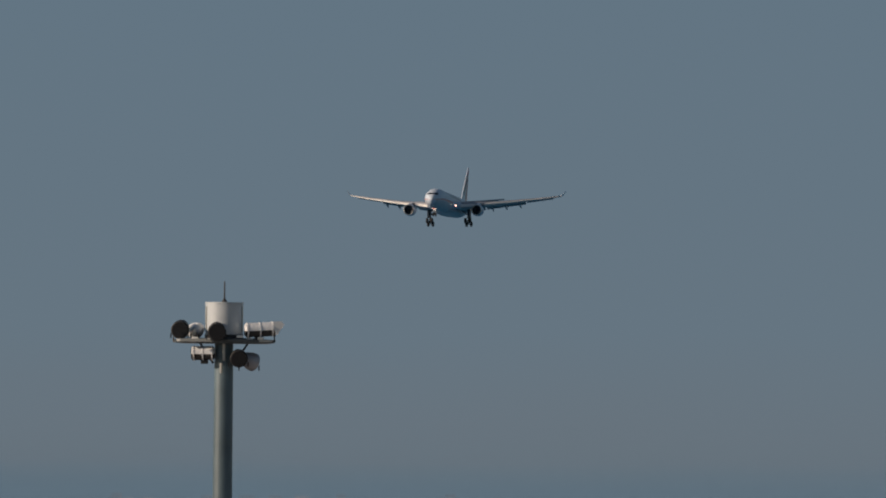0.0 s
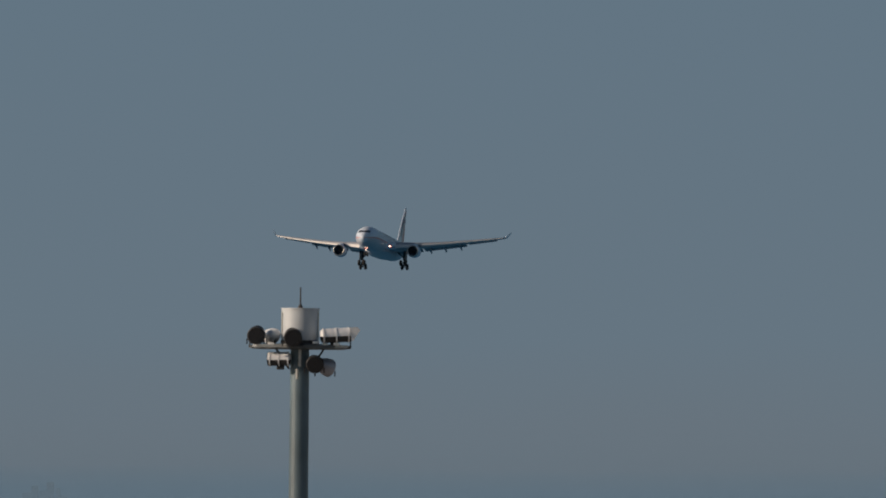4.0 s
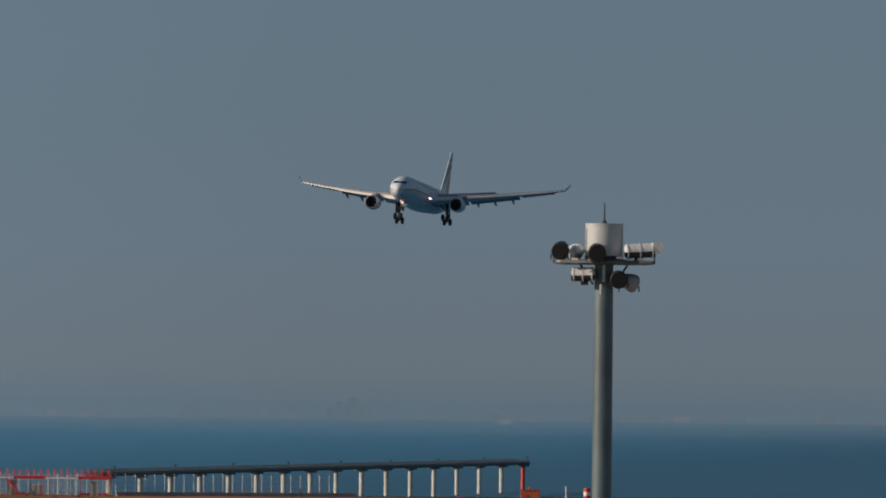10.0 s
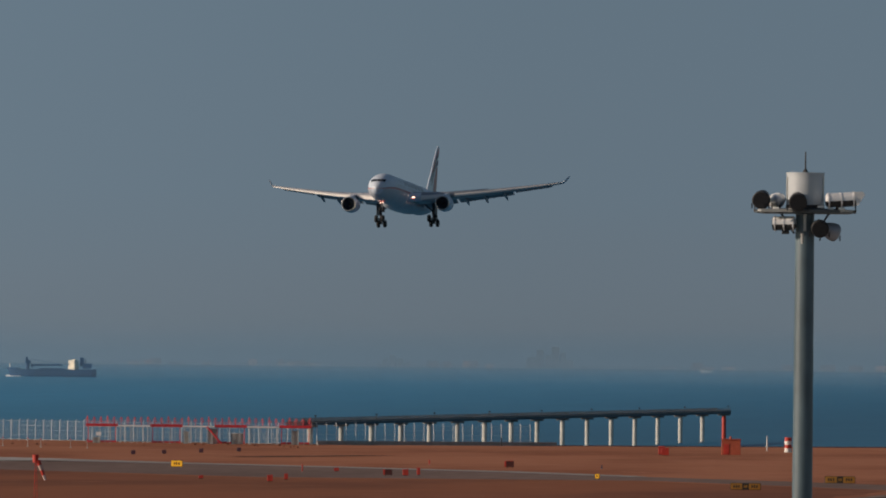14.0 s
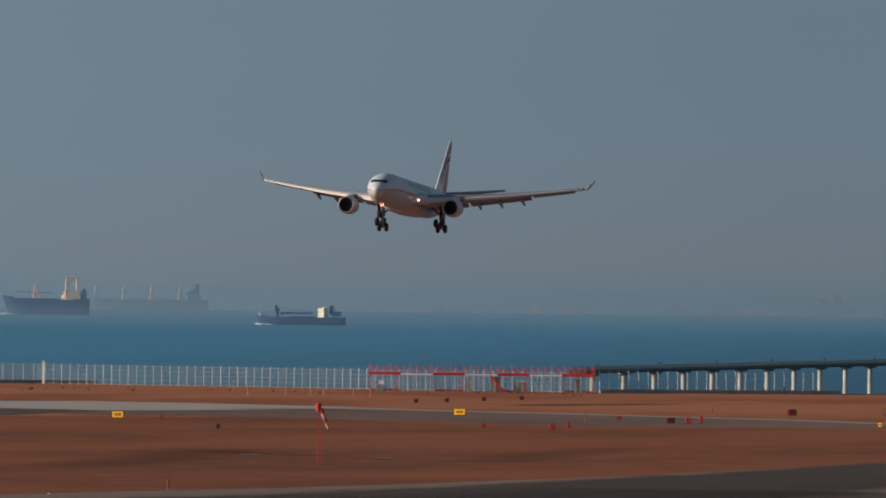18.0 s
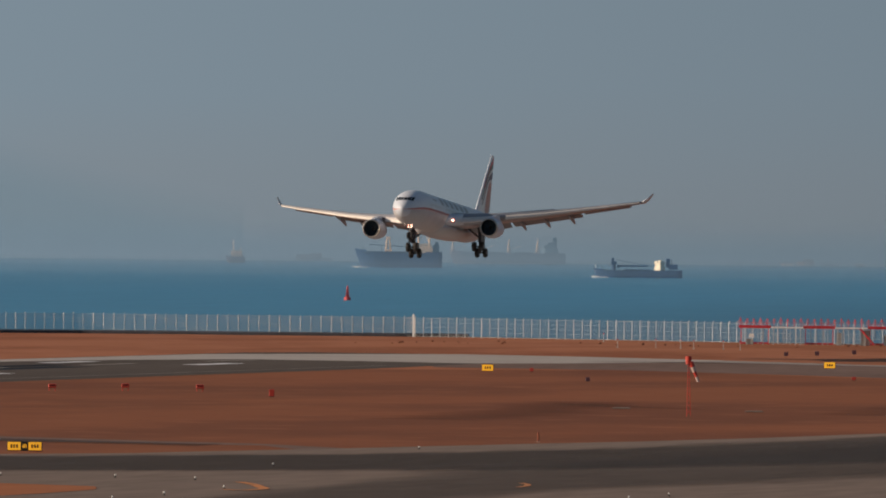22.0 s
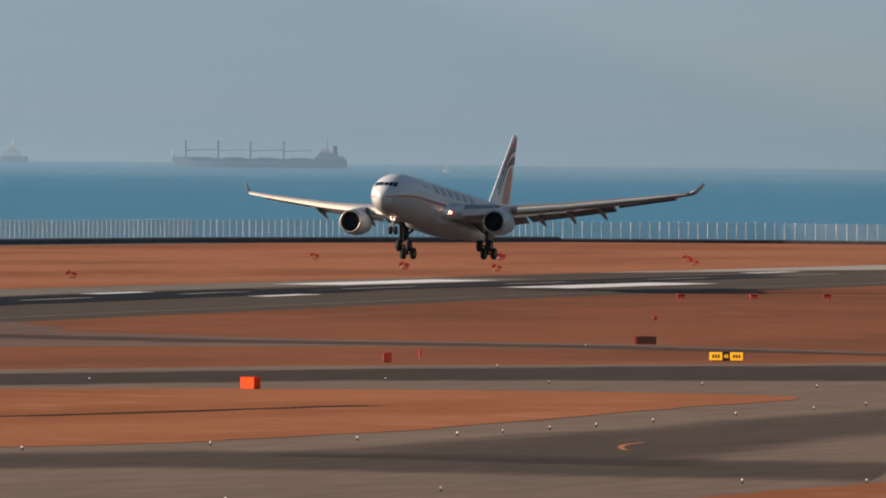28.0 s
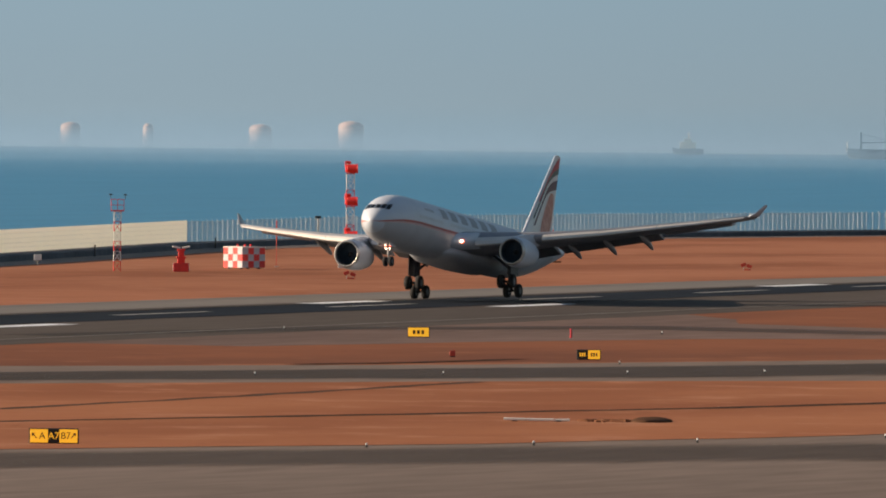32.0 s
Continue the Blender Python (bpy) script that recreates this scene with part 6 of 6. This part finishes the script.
for x, z in ((-1.75, 24.20), (-1.15, 24.28), (0.62, 24.36), (1.0, 24.28), (1.45, 24.30), (-0.6, 24.22)):
    part("junction_box", box(B(), (x, -0.85 if abs(x) < 1 else -0.72, z), (0.26, 0.12, 0.10), 0.02), WHITE, fl, "small white junction box")
flood((0.60, -0.75, 23.48), (0.1, -1, -0.3), 0.35, 0.6, DARK)
flood((1.16, 0.10, 23.36), (0.75, 0.65, -0.30), 0.36, 0.55, mat("dull_lamp_shell", (0.30, 0.30, 0.33), 0.4, 0.2, vary=0.2))
bm = B()
box(bm, (0.0, -0.5, 23.75), (0.12, 0.1, 0.7), 0.02)
rod(bm, (-0.1, -0.48, 23.3), (-0.1, -0.48, 22.9), 0.07, 0.05, 8)
part("hook_block", bm, GALV, fl, "small hoist block below the platform")


# ---- the bay: ships, buoy, far shore, haze ----
HULL_BLUE = mat("hull_blue", (0.008, 0.080, 0.215), 0.6, vary=0.25)
# distance haze mixed into this bluish hull colour
HULL_GREY = mat("hazy_hull_grey", (0.080, 0.165, 0.245), 0.6, vary=0.2)
DECK_GREY = mat("deckhouse_grey", (0.24, 0.29, 0.34), 0.6, vary=0.15)
HULL_RED = mat("hull_red", (0.105, 0.085, 0.12), 0.6, vary=0.2)
HOUSE = mat("deckhouse_cream", (0.95, 0.86, 0.66), 0.5, vary=0.08)
CRANE = mat("crane_buff", (0.85, 0.60, 0.42), 0.5, vary=0.1)
FOAM = mat("foam", (0.8, 0.82, 0.84), 0.8, vary=0.1)


def hull(bm, ln, beam, depth, rake, fore=0.28, aft=0.08):
    """A hull with its bow to -x: fine flared bow, raised forecastle, low waist, rounded stern."""
    rings = []
    for u, w, s in ((0.0, 0.02, fore), (0.03, 0.20, fore * 0.95), (0.07, 0.42, fore * 0.85), (0.13, 0.66, fore * 0.75), (0.145, 0.70, 0.05), (0.22, 0.90, 0.02), (0.32, 1.0, 0.0),
                    (0.5, 1.0, 0.0), (0.80, 1.0, 0.0), (0.82, 1.0, aft), (0.95, 0.88, aft), (1.0, 0.62, aft * 1.3)):
        x = -ln / 2 + ln * u
        back = rake * (1 - u) ** 6
        top, b = depth * (1 + s), beam / 2 * w
        rings.append([(x, -b, top), (x, b, top), (x + back, b * 0.95, depth * 0.3), (x + back * 1.3, b * 0.85, -0.6), (x + back * 1.3, -b * 0.85, -0.6), (x + back, -b * 0.95, depth * 0.3)])
    return loft(bm, rings)


def bridge_front(bm, x0, x1, z0, z1, half):
    """A deckhouse with a rounded front towards the bow."""
    n_f = 7
    plan = [(x0 + half * 0.9 * (1 - math.sin(math.pi * i / (n_f - 1))), -half * math.cos(math.pi * i / (n_f - 1))) for i in range(n_f)]
    plan = plan + [(x1, half), (x1, -half)]
    return loft(bm, [[(x, y, z) for x, y in plan] for z in (z0, z1)])


def ship(name, x, y, ln, depth, hull_mat, label, house, cranes=(), masts=(), extras=(), beam=None, wave=False):
    r = math.hypot(x, y)
    s = thing(name, facing(x, y, bay_level(r)), label, "ship", "ships in the bay")
    bm = B()
    hull(bm, ln, beam or ln * 0.13, depth, depth * 0.35)
    part("hull", bm, hull_mat, s)
    bm = B()
    box(bm, (0, 0, depth * 1.02), (ln * 0.78, (beam or ln * 0.13) * 0.8, depth * 0.10))
    part("deck", bm, HULL_GREY, s)
    for x0, x1, h0, h1, m, nm in house:
        bm = B()
        box(bm, ((x0 + x1) / 2, 0, (h0 + h1) / 2), (x1 - x0, (beam or ln * 0.13) * 0.8, h1 - h0), 0.08)
        part(nm, bm, m, s)
    for cx, h, m in masts:
        bm = B()
        rod(bm, (cx, 0, depth * 0.9), (cx, 0, h), 0.30, 0.14, 6)
        part("mast", bm, m, s)
    for cx, h, jib, m in cranes:
        bm = B()
        rod(bm, (cx, 0, depth * 0.9), (cx, 0, h), 0.42, 0.36, 8)
        part("crane_post", bm, m, s)
        if jib:
            bm = B()
            rod(bm, (cx, 0, h * 0.62), (cx + jib, 0, h * 0.66), 0.16, 0.12, 6)
            rod(bm, (cx, 0, h * 0.96), (cx + jib, 0, h * 0.67), 0.04, 0.04, 4)
            part("crane_jib", bm, m, s)
    for nm, bmf, m in extras:
        part(nm, bmf, m, s)
    if wave:
        bm = B()
        loft(bm, [[(-ln / 2 - 0.6, -0.3, -0.1), (-ln / 2 - 0.6, 0.3, -0.1), (-ln / 2 - 0.6, 0, 0.5)], [(-ln / 2 + 2.5, -1.6, -0.1), (-ln / 2 + 2.5, 1.6, -0.1), (-ln / 2 + 2.5, 0, 0.45)],
                  [(-ln / 2 + 6, -2.4, -0.1), (-ln / 2 + 6, 2.4, -0.1), (-ln / 2 + 6, 0, 0.05)]])
        part("bow_wave", bm, FOAM, s, "white bow wave")
    return s


def at_bay(turn, r):
    return -r * math.sin(turn), r * math.cos(turn)


A_ZERO = 0.13847


def bay_spot(u, r):
    """A spot on the water by its bearing (20500ths of a radian right of the first bearing) and distance."""
    return at_bay(A_ZERO - u / 20500.0, r)


# small coaster with a lit deckhouse aft
TURN = Matrix.Rotation(-0.65, 4, "Z")
bm2 = box(B(), (7.6, 0, 3.3), (2.8, 2.6, 1.6), 0.08, TURN)
box(bm2, (7.7, 0, 4.4), (2.2, 2.1, 0.8), 0.06, TURN)
bm3 = box(B(), (7.6, 0, 5.3), (2.7, 2.5, 1.1), 0.08, TURN)
box(bm3, (7.9, 0, 6.0), (1.1, 1.0, 0.4), 0.05, TURN)
bm1 = B()
rod(bm1, (-7.2, 0, 4.1), (3.8, 0, 4.2), 0.34, 0.26, 6)
rod(bm1, (-7.6, 0, 6.2), (3.2, 0, 4.45), 0.06, None, 4)
bm4 = B()
rod(bm4, (-8.6, 0, 2.5), (-8.6, 0, 5.2), 0.75, 0.65, 10)
box(bm4, (-8.5, 0, 5.2), (2.0, 1.6, 1.2), 0.1)
box(bm4, (-8.9, 0, 6.3), (0.9, 0.9, 1.2), 0.05)
box(bm4, (-6.9, 0, 4.0), (1.0, 1.0, 1.0), 0.05)
bm5 = box(B(), (10.6, 0, 5.3), (1.5, 1.5, 3.2), 0.1)
box(bm5, (12.4, 0, 3.9), (3.4, 2.6, 1.8), 0.1)
rod(bm5, (11.9, 0, 4.8), (11.9, 0, 6.6), 0.16, 0.1, 6)
bm6 = box(B(), (7.6, 0, 5.35), (2.5, 2.56, 0.12), 0, TURN)
coaster = ship("coaster", *bay_spot(-1789, 4100), 31.5, 2.5, HULL_BLUE, "dark blue coaster with a sunlit cream deckhouse aft",
               [(-4.6, 4.6, 2.4, 3.0, HULL_BLUE, "hatch")], masts=((-14.9, 4.6, WHITE),),
               extras=(("cargo_boom", bm1, HULL_BLUE), ("crane", bm4, HULL_BLUE), ("deckhouse", bm2, HOUSE), ("wheelhouse", bm3, HOUSE), ("aft_house", bm5, HULL_BLUE), ("bridge_windows", bm6, HULL_GREY)), wave=True)
# ship with a tall gantry aft
gan = B()
for x in (7.6, 12.2):
    for y in (-1.5, 1.5):
        rod(gan, (x, y, 5.6), (x + (0.3 if x < 9 else -0.3), y, 14.4), 0.42, 0.34, 6)
box(gan, (9.9, 0, 14.6), (5.2, 3.6, 0.7), 0.1)
box(gan, (9.9, 0, 13.6), (4.4, 0.3, 0.25))
box(gan, (9.9, 0, 9.2), (4.6, 3.4, 0.5))
for x in (7.7, 12.1):
    rod(gan, (x, -1.5, 9.4), (9.9, -1.5, 13.6), 0.10, None, 4)
tier = bridge_front(B(), 6.0, 13.2, 5.8, 7.6, 2.0)
bridge_front(tier, 6.8, 12.9, 7.6, 8.7, 1.8)
for k in range(6):
    box(tier, (5.9 + k * 1.2, 0, 8.9), (0.5, 1.0, 0.7))
stern = box(B(), (14.6, 0, 7.4), (2.6, 3.0, 3.2), 0.1)
box(stern, (14.9, 0, 9.4), (1.2, 1.4, 1.4), 0.1)
rod(stern, (14.2, 0, 9.0), (14.2, 0, 11.4), 0.14, 0.08, 6)
tower = B()
for x in (-4.9, -3.1):
    rod(tower, (x, 0, 5.6), (x * 0.5 - 2.0, 0, 12.0), 0.42, 0.26, 6)
box(tower, (-4.0, 0, 8.4), (2.2, 0.8, 0.4))
box(tower, (-4.0, 0, 11.2), (1.5, 0.7, 0.5))
box(tower, (-3.9, 0, 6.4), (2.6, 1.6, 1.2), 0.1)
arms = B()
rod(arms, (-11.4, 0, 8.9), (-4.0, 0, 8.6), 0.16, None, 5)
rod(arms, (-4.0, 0, 8.6), (2.6, 0, 8.2), 0.16, None, 5)
rod(arms, (-14.0, 0, 6.4), (-14.0, 0, 8.6), 0.12, None, 5)
gantry_ship = ship("gantry_ship", *bay_spot(-2234, 4500), 34.0, 5.7, HULL_BLUE, "dark blue cargo ship with a tall buff gantry aft",
                   [(-12.0, 5.0, 5.7, 6.3, HULL_BLUE, "hatch")], masts=((-6.6, 8.6, HULL_GREY),),
                   extras=(("gantry", gan, CRANE), ("deckhouse", tier, CRANE), ("funnel_house", stern, HULL_GREY), ("crane_tower", tower, CRANE), ("crane_boom", arms, HULL_GREY)), wave=True)
# loaded bulk carrier in the haze beyond
derricks = []
for cx in (-22.6, -10.8, 0.7, 12.6):
    bm = B()
    rod(bm, (cx - 0.5, 0, 4.2), (cx, 0, 10.4), 0.50, 0.26, 6)
    rod(bm, (cx + 0.7, 0, 4.2), (cx + 0.1, 0, 8.0), 0.36, 0.20, 6)
    rod(bm, (cx, 0, 6.0), (cx + 5.4, 0, 7.6), 0.10, None, 4)
    derricks.append(("derrick", bm, CRANE))
after = bridge_front(B(), 14.4, 21.2, 4.4, 6.6, 2.4)
box(after, (17.6, 0, 7.3), (4.6, 3.4, 1.6), 0.1)
box(after, (18.4, 0, 8.6), (3.0, 2.6, 1.2), 0.1)
funnel = box(B(), (19.6, 0, 8.6), (1.7, 1.7, 5.2), 0.15)
rod(funnel, (18.0, 0, 9.0), (18.0, 0, 11.8), 0.14, 0.08, 5)
hazy_bulker = ship("bulk_carrier", *bay_spot(-2048, 4820), 48.5, 4.3, HULL_RED, "reddish-grey bulk carrier far off in the haze",
                   [(-20.5, -13.0, 4.3, 5.0, HULL_RED, "hatch"), (-8.5, -1.5, 4.3, 5.0, HULL_RED, "hatch"), (3.0, 10.4, 4.3, 5.0, HULL_RED, "hatch")],
                   extras=derricks + [("deckhouse", after, HULL_GREY), ("funnel", funnel, HULL_GREY)])
# anchored bulk carrier with four cranes
ship("bulk_carrier", *bay_spot(-3746, 4600), 70.1, 3.3, HULL_GREY, "grey bulk carrier with four deck cranes at anchor",
     [(22.2, 34.0, 3.2, 4.8, DECK_GREY, "deckhouse"), (23.6, 31.6, 4.8, 6.2, DECK_GREY, "upper_deckhouse"), (24.4, 28.2, 6.2, 7.6, SLAT, "wheelhouse"), (29.4, 31.2, 6.2, 8.8, HULL_GREY, "funnel"), (-26.5, -19.0, 3.2, 4.0, HULL_GREY, "hatch"),
      (-13.5, -6.0, 3.2, 4.0, HULL_GREY, "hatch"), (-0.5, 7.0, 3.2, 4.0, HULL_GREY, "hatch"), (12.5, 20.0, 3.2, 4.0, HULL_GREY, "hatch")],
     cranes=((-29.1, 10.6, 12.6, HULL_GREY), (-16.2, 10.6, 12.6, HULL_GREY), (-3.4, 10.6, 12.6, HULL_GREY), (9.8, 10.6, 11.0, HULL_GREY)),
     masts=((27.2, 11.6, HULL_GREY), (-34.5, 7.0, WHITE)))
ship("tug", *bay_spot(-4182, 4780), 13.2, 2.4, HULL_GREY, "small pale work ship far off in the haze",
     [(-3.0, 3.4, 2.3, 5.2, HOUSE, "deckhouse"), (-1.4, 1.6, 5.2, 6.6, HOUSE, "wheelhouse")], masts=((0.4, 9.2, CRANE),))
ship("tug", *bay_spot(-2546, 4700), 8.2, 2.6, HULL_RED, "small reddish work ship with a derrick in the haze",
     [(-1.6, 2.8, 2.5, 5.0, CRANE, "deckhouse")], masts=((-0.8, 9.4, CRANE), (2.2, 6.5, CRANE)))
for u, r in ((-3413, 4440), (-557, 4720)):
    x, y = bay_spot(u, r)
    s = thing("motor_boat", facing(x, y, bay_level(r)), "small white motor boat on the bay", "boat", "motor boats")
    bm = B()
    hull(bm, 3.2 if u < -1000 else 5.2, 0.9, 0.7, 0.5)
    part("hull", bm, WHITE, s)
    bm = B()
    box(bm, (0.2, 0, 1.5 if u < -1000 else 1.0), (0.95, 0.6, 1.8 if u < -1000 else 0.5), 0.05)
    part("cabin", bm, WHITE, s)
# red buoy
# haze in front of the buoy mixed into a paler red
BUOY_RED = mat("hazy_buoy_red", (0.52, 0.085, 0.095), 0.7, vary=0.25)
bx, by = bay_spot(-2347, 3199)
buoy = thing("buoy", facing(bx, by, bay_level(3199)), "red lattice navigation buoy afloat on the bay", "buoy")
bm = B()
rod(bm, (0, 0, -0.4), (0, 0, 0.9), 0.95, 0.95, 14)
part("float", bm, BUOY_RED, buoy)
bm = B()
for a in range(4):
    p = Vector((0.7 * math.cos(a * 1.571 + 0.78), 0.7 * math.sin(a * 1.571 + 0.78), 0.9))
    q = Vector((p.x * 0.4, p.y * 0.4, 3.2))
    rod(bm, p, q, 0.08, 0.07, 5)
rod(bm, (0, 0, 0.85), (0, 0, 3.2), 0.55, 0.26, 8)
box(bm, (0, 0, 2.2), (0.85, 0.85, 0.5), 0.05)
part("tower", bm, BUOY_RED, buoy)
bm = B()
rod(bm, (0, 0, 3.1), (0, 0, 3.6), 0.35, 0.30, 10)
rod(bm, (0, 0, 3.6), (0, 0, 4.3), 0.28, 0.05, 10)
part("topmark", bm, BUOY_RED, buoy)

# storage tanks and low buildings on the far shore
TANK = mat("tank_paint", (0.74, 0.50, 0.39), 0.6, vary=0.06)
for u, w, h in ((-5274, 8.4, 7.0), (-5137, 4.4, 6.8), (-4938, 9.6, 6.8), (-4778, 10.8, 8.6)):
    x, y = bay_spot(u, 4935)
    s = thing("storage_tank", facing(x, y, bay_level(4935)), "pale domed storage tank on the far shore", "storage tank", "storage tanks")
    bm = B()
    k = 24
    loft(bm, [[(w / 2 * f * math.cos(2 * math.pi * i / k), w / 2 * f * math.sin(2 * math.pi * i / k), z) for i in range(k)] for f, z in ((1, -0.5), (1, h * 0.7 + 3.5))])
    part("shell", bm, TANK, s, smooth=True)
    bm = B()
    loft(bm, [[(w / 2 * math.cos(a) * math.cos(2 * math.pi * i / k), w / 2 * math.cos(a) * math.sin(2 * math.pi * i / k), h * 0.7 + 3.5 + h * 0.3 * math.sin(a)) for i in range(k)]
              for a in (0.02, 0.4, 0.8, 1.2, 1.5)])
    part("dome", bm, TANK, s, smooth=True)
# haze painted into the blocks: their colour is kept close to it
FAR_DIM = mat("far_blocks", (0.29, 0.315, 0.33), 0.9, vary=0.2)
FAR = mat("far_shore", (0.34, 0.27, 0.25), 0.9, vary=0.2)
rng = random.Random(4)
for u, n_b in ((-350, 7), (-560, 6), (-1010, 5), (-1500, 6), (-1320, 4), (-2450, 4), (60, 5), (-180, 5)):
    x, y = bay_spot(u, 4912)
    s = thing("shore_buildings", facing(x, y, bay_level(4912)), "low pale works buildings on the hazy far shore", "buildings", "far shore works")
    for i in range(n_b):
        bm = B()
        w, h = rng.uniform(2.5, 7), rng.uniform(1.0, 3.2)
        if i == 0:
            w, h = rng.uniform(3, 5), rng.uniform(2.5, 4.2)
        box(bm, (rng.uniform(-18, 18), rng.uniform(-3, 3), h / 2 - 0.3), (w, 3, h))
        part("block", bm, TANK if rng.random() < 0.4 else FAR, s)


for u, blocks in ((-835, ((-7.5, 4.0, 5.0), (-4.0, 3.0, 8.0), (-0.5, 2.4, 6.0), (2.5, 3.2, 9.5), (5.8, 2.2, 7.0), (8.6, 3.0, 4.0))), (-1109, ((-4, 2.6, 3.6), (-1, 2.2, 5.4), (2.2, 3.0, 4.0), (5.5, 2.5, 2.6)))):
    x, y = bay_spot(u, 4916)
    s = thing("harbour_towers", facing(x, y, bay_level(4916)), "faint grey harbour blocks on the hazy far shore", "buildings", "far shore works")
    for dx, w, h in blocks:
        part("block", box(B(), (dx, 0, h / 2 - 0.3), (w, 4, h)), FAR_DIM, s)


PALE_SHED = mat("pale_shed", (0.86, 0.72, 0.64), 0.7, vary=0.1)
x, y = bay_spot(-1278, 4914)
s = thing("quay_sheds", facing(x, y, bay_level(4914)), "long low pale quay sheds on the hazy far shore", "buildings", "far shore works")
for dx, w, h in ((-7.5, 3.4, 1.3), (-3.0, 4.6, 1.9), (1.6, 3.6, 2.3), (5.6, 3.2, 1.6), (8.6, 1.8, 1.1)):
    part("shed", box(B(), (dx, 0, h / 2 - 0.3), (w, 4, h)), PALE_SHED, s)


# thin glowing see-through sheets painted as haze over the water, brighter to the west
def haze_sheet(r, thick, top, rise, lift=0.0):
    m = bpy.data.materials.new("haze_sheet")
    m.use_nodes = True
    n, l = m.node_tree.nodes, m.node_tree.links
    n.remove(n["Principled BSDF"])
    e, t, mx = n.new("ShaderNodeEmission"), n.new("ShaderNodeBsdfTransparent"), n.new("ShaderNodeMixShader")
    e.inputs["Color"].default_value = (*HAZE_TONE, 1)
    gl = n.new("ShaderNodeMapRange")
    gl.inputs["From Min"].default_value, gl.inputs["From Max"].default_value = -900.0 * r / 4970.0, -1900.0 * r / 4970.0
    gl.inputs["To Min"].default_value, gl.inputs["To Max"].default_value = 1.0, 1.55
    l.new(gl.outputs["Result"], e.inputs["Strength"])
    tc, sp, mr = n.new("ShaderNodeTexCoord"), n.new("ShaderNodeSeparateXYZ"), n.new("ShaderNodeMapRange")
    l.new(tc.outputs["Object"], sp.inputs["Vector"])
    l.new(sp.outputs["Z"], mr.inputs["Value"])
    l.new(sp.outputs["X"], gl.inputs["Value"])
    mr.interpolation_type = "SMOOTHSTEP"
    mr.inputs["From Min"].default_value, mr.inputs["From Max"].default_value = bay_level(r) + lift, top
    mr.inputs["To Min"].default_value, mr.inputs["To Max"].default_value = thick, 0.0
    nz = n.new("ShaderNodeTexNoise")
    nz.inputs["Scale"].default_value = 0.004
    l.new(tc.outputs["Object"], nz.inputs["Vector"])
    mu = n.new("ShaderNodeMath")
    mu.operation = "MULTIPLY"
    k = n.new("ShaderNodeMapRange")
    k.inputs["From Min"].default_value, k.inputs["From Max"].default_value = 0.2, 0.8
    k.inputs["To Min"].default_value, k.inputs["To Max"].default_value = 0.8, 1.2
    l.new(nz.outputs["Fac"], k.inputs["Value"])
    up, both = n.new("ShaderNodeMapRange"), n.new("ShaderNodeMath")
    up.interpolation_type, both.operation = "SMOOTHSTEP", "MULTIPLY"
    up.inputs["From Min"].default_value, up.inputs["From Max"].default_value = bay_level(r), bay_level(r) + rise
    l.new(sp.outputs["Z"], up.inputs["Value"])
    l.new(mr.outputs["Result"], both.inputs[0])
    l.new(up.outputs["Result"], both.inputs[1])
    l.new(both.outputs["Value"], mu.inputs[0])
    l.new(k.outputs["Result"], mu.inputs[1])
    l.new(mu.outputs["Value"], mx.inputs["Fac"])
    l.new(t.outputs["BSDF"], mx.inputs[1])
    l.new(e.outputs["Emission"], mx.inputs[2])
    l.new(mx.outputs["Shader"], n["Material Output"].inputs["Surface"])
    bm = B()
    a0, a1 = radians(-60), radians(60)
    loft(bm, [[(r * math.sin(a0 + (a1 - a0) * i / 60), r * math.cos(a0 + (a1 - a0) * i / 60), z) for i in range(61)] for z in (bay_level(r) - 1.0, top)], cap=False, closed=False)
    tagged(part("haze_sheet", bm, m, smooth=True), "glowing see-through sheet painted as haze over the water", "haze", kind="structure")


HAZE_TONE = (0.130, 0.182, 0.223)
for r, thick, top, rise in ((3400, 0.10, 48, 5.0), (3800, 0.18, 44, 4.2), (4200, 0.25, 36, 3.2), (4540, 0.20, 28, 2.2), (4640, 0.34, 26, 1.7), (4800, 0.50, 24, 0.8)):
    haze_sheet(r, thick, top, rise)
haze_sheet(4922, 0.90, 16.5, 0.5, 1.5)
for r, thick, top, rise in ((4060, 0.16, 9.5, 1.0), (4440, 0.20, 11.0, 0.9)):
    haze_sheet(r, thick, top, rise)


def sailing(ob, rate, r):
    """Rows of a ship that creeps across the view at a steady rate."""
    x, y = ob.matrix_basis.translation.x, ob.matrix_basis.translation.y
    turn = math.atan2(-x, y)
    rows = []
    for t in (0, 8, 16, 24, 32):
        a = turn - rate * (t - 19.0) / 20500.0
        rows.append((t, pose(*at_bay(a, r), bay_level(r), 0, 0, math.degrees(a))))
    walk(ob, rows)


def motions():
    walk(airliner, [(t, pose(x, y, z, -p, -r, a)) for t, x, y, z, p, r, a in FLIGHT])
    sailing(coaster, -14.8, 4100.0)
    sailing(gantry_ship, -7.8, 4500.0)
    sailing(hazy_bulker, -5.5, 4820.0)


motions()
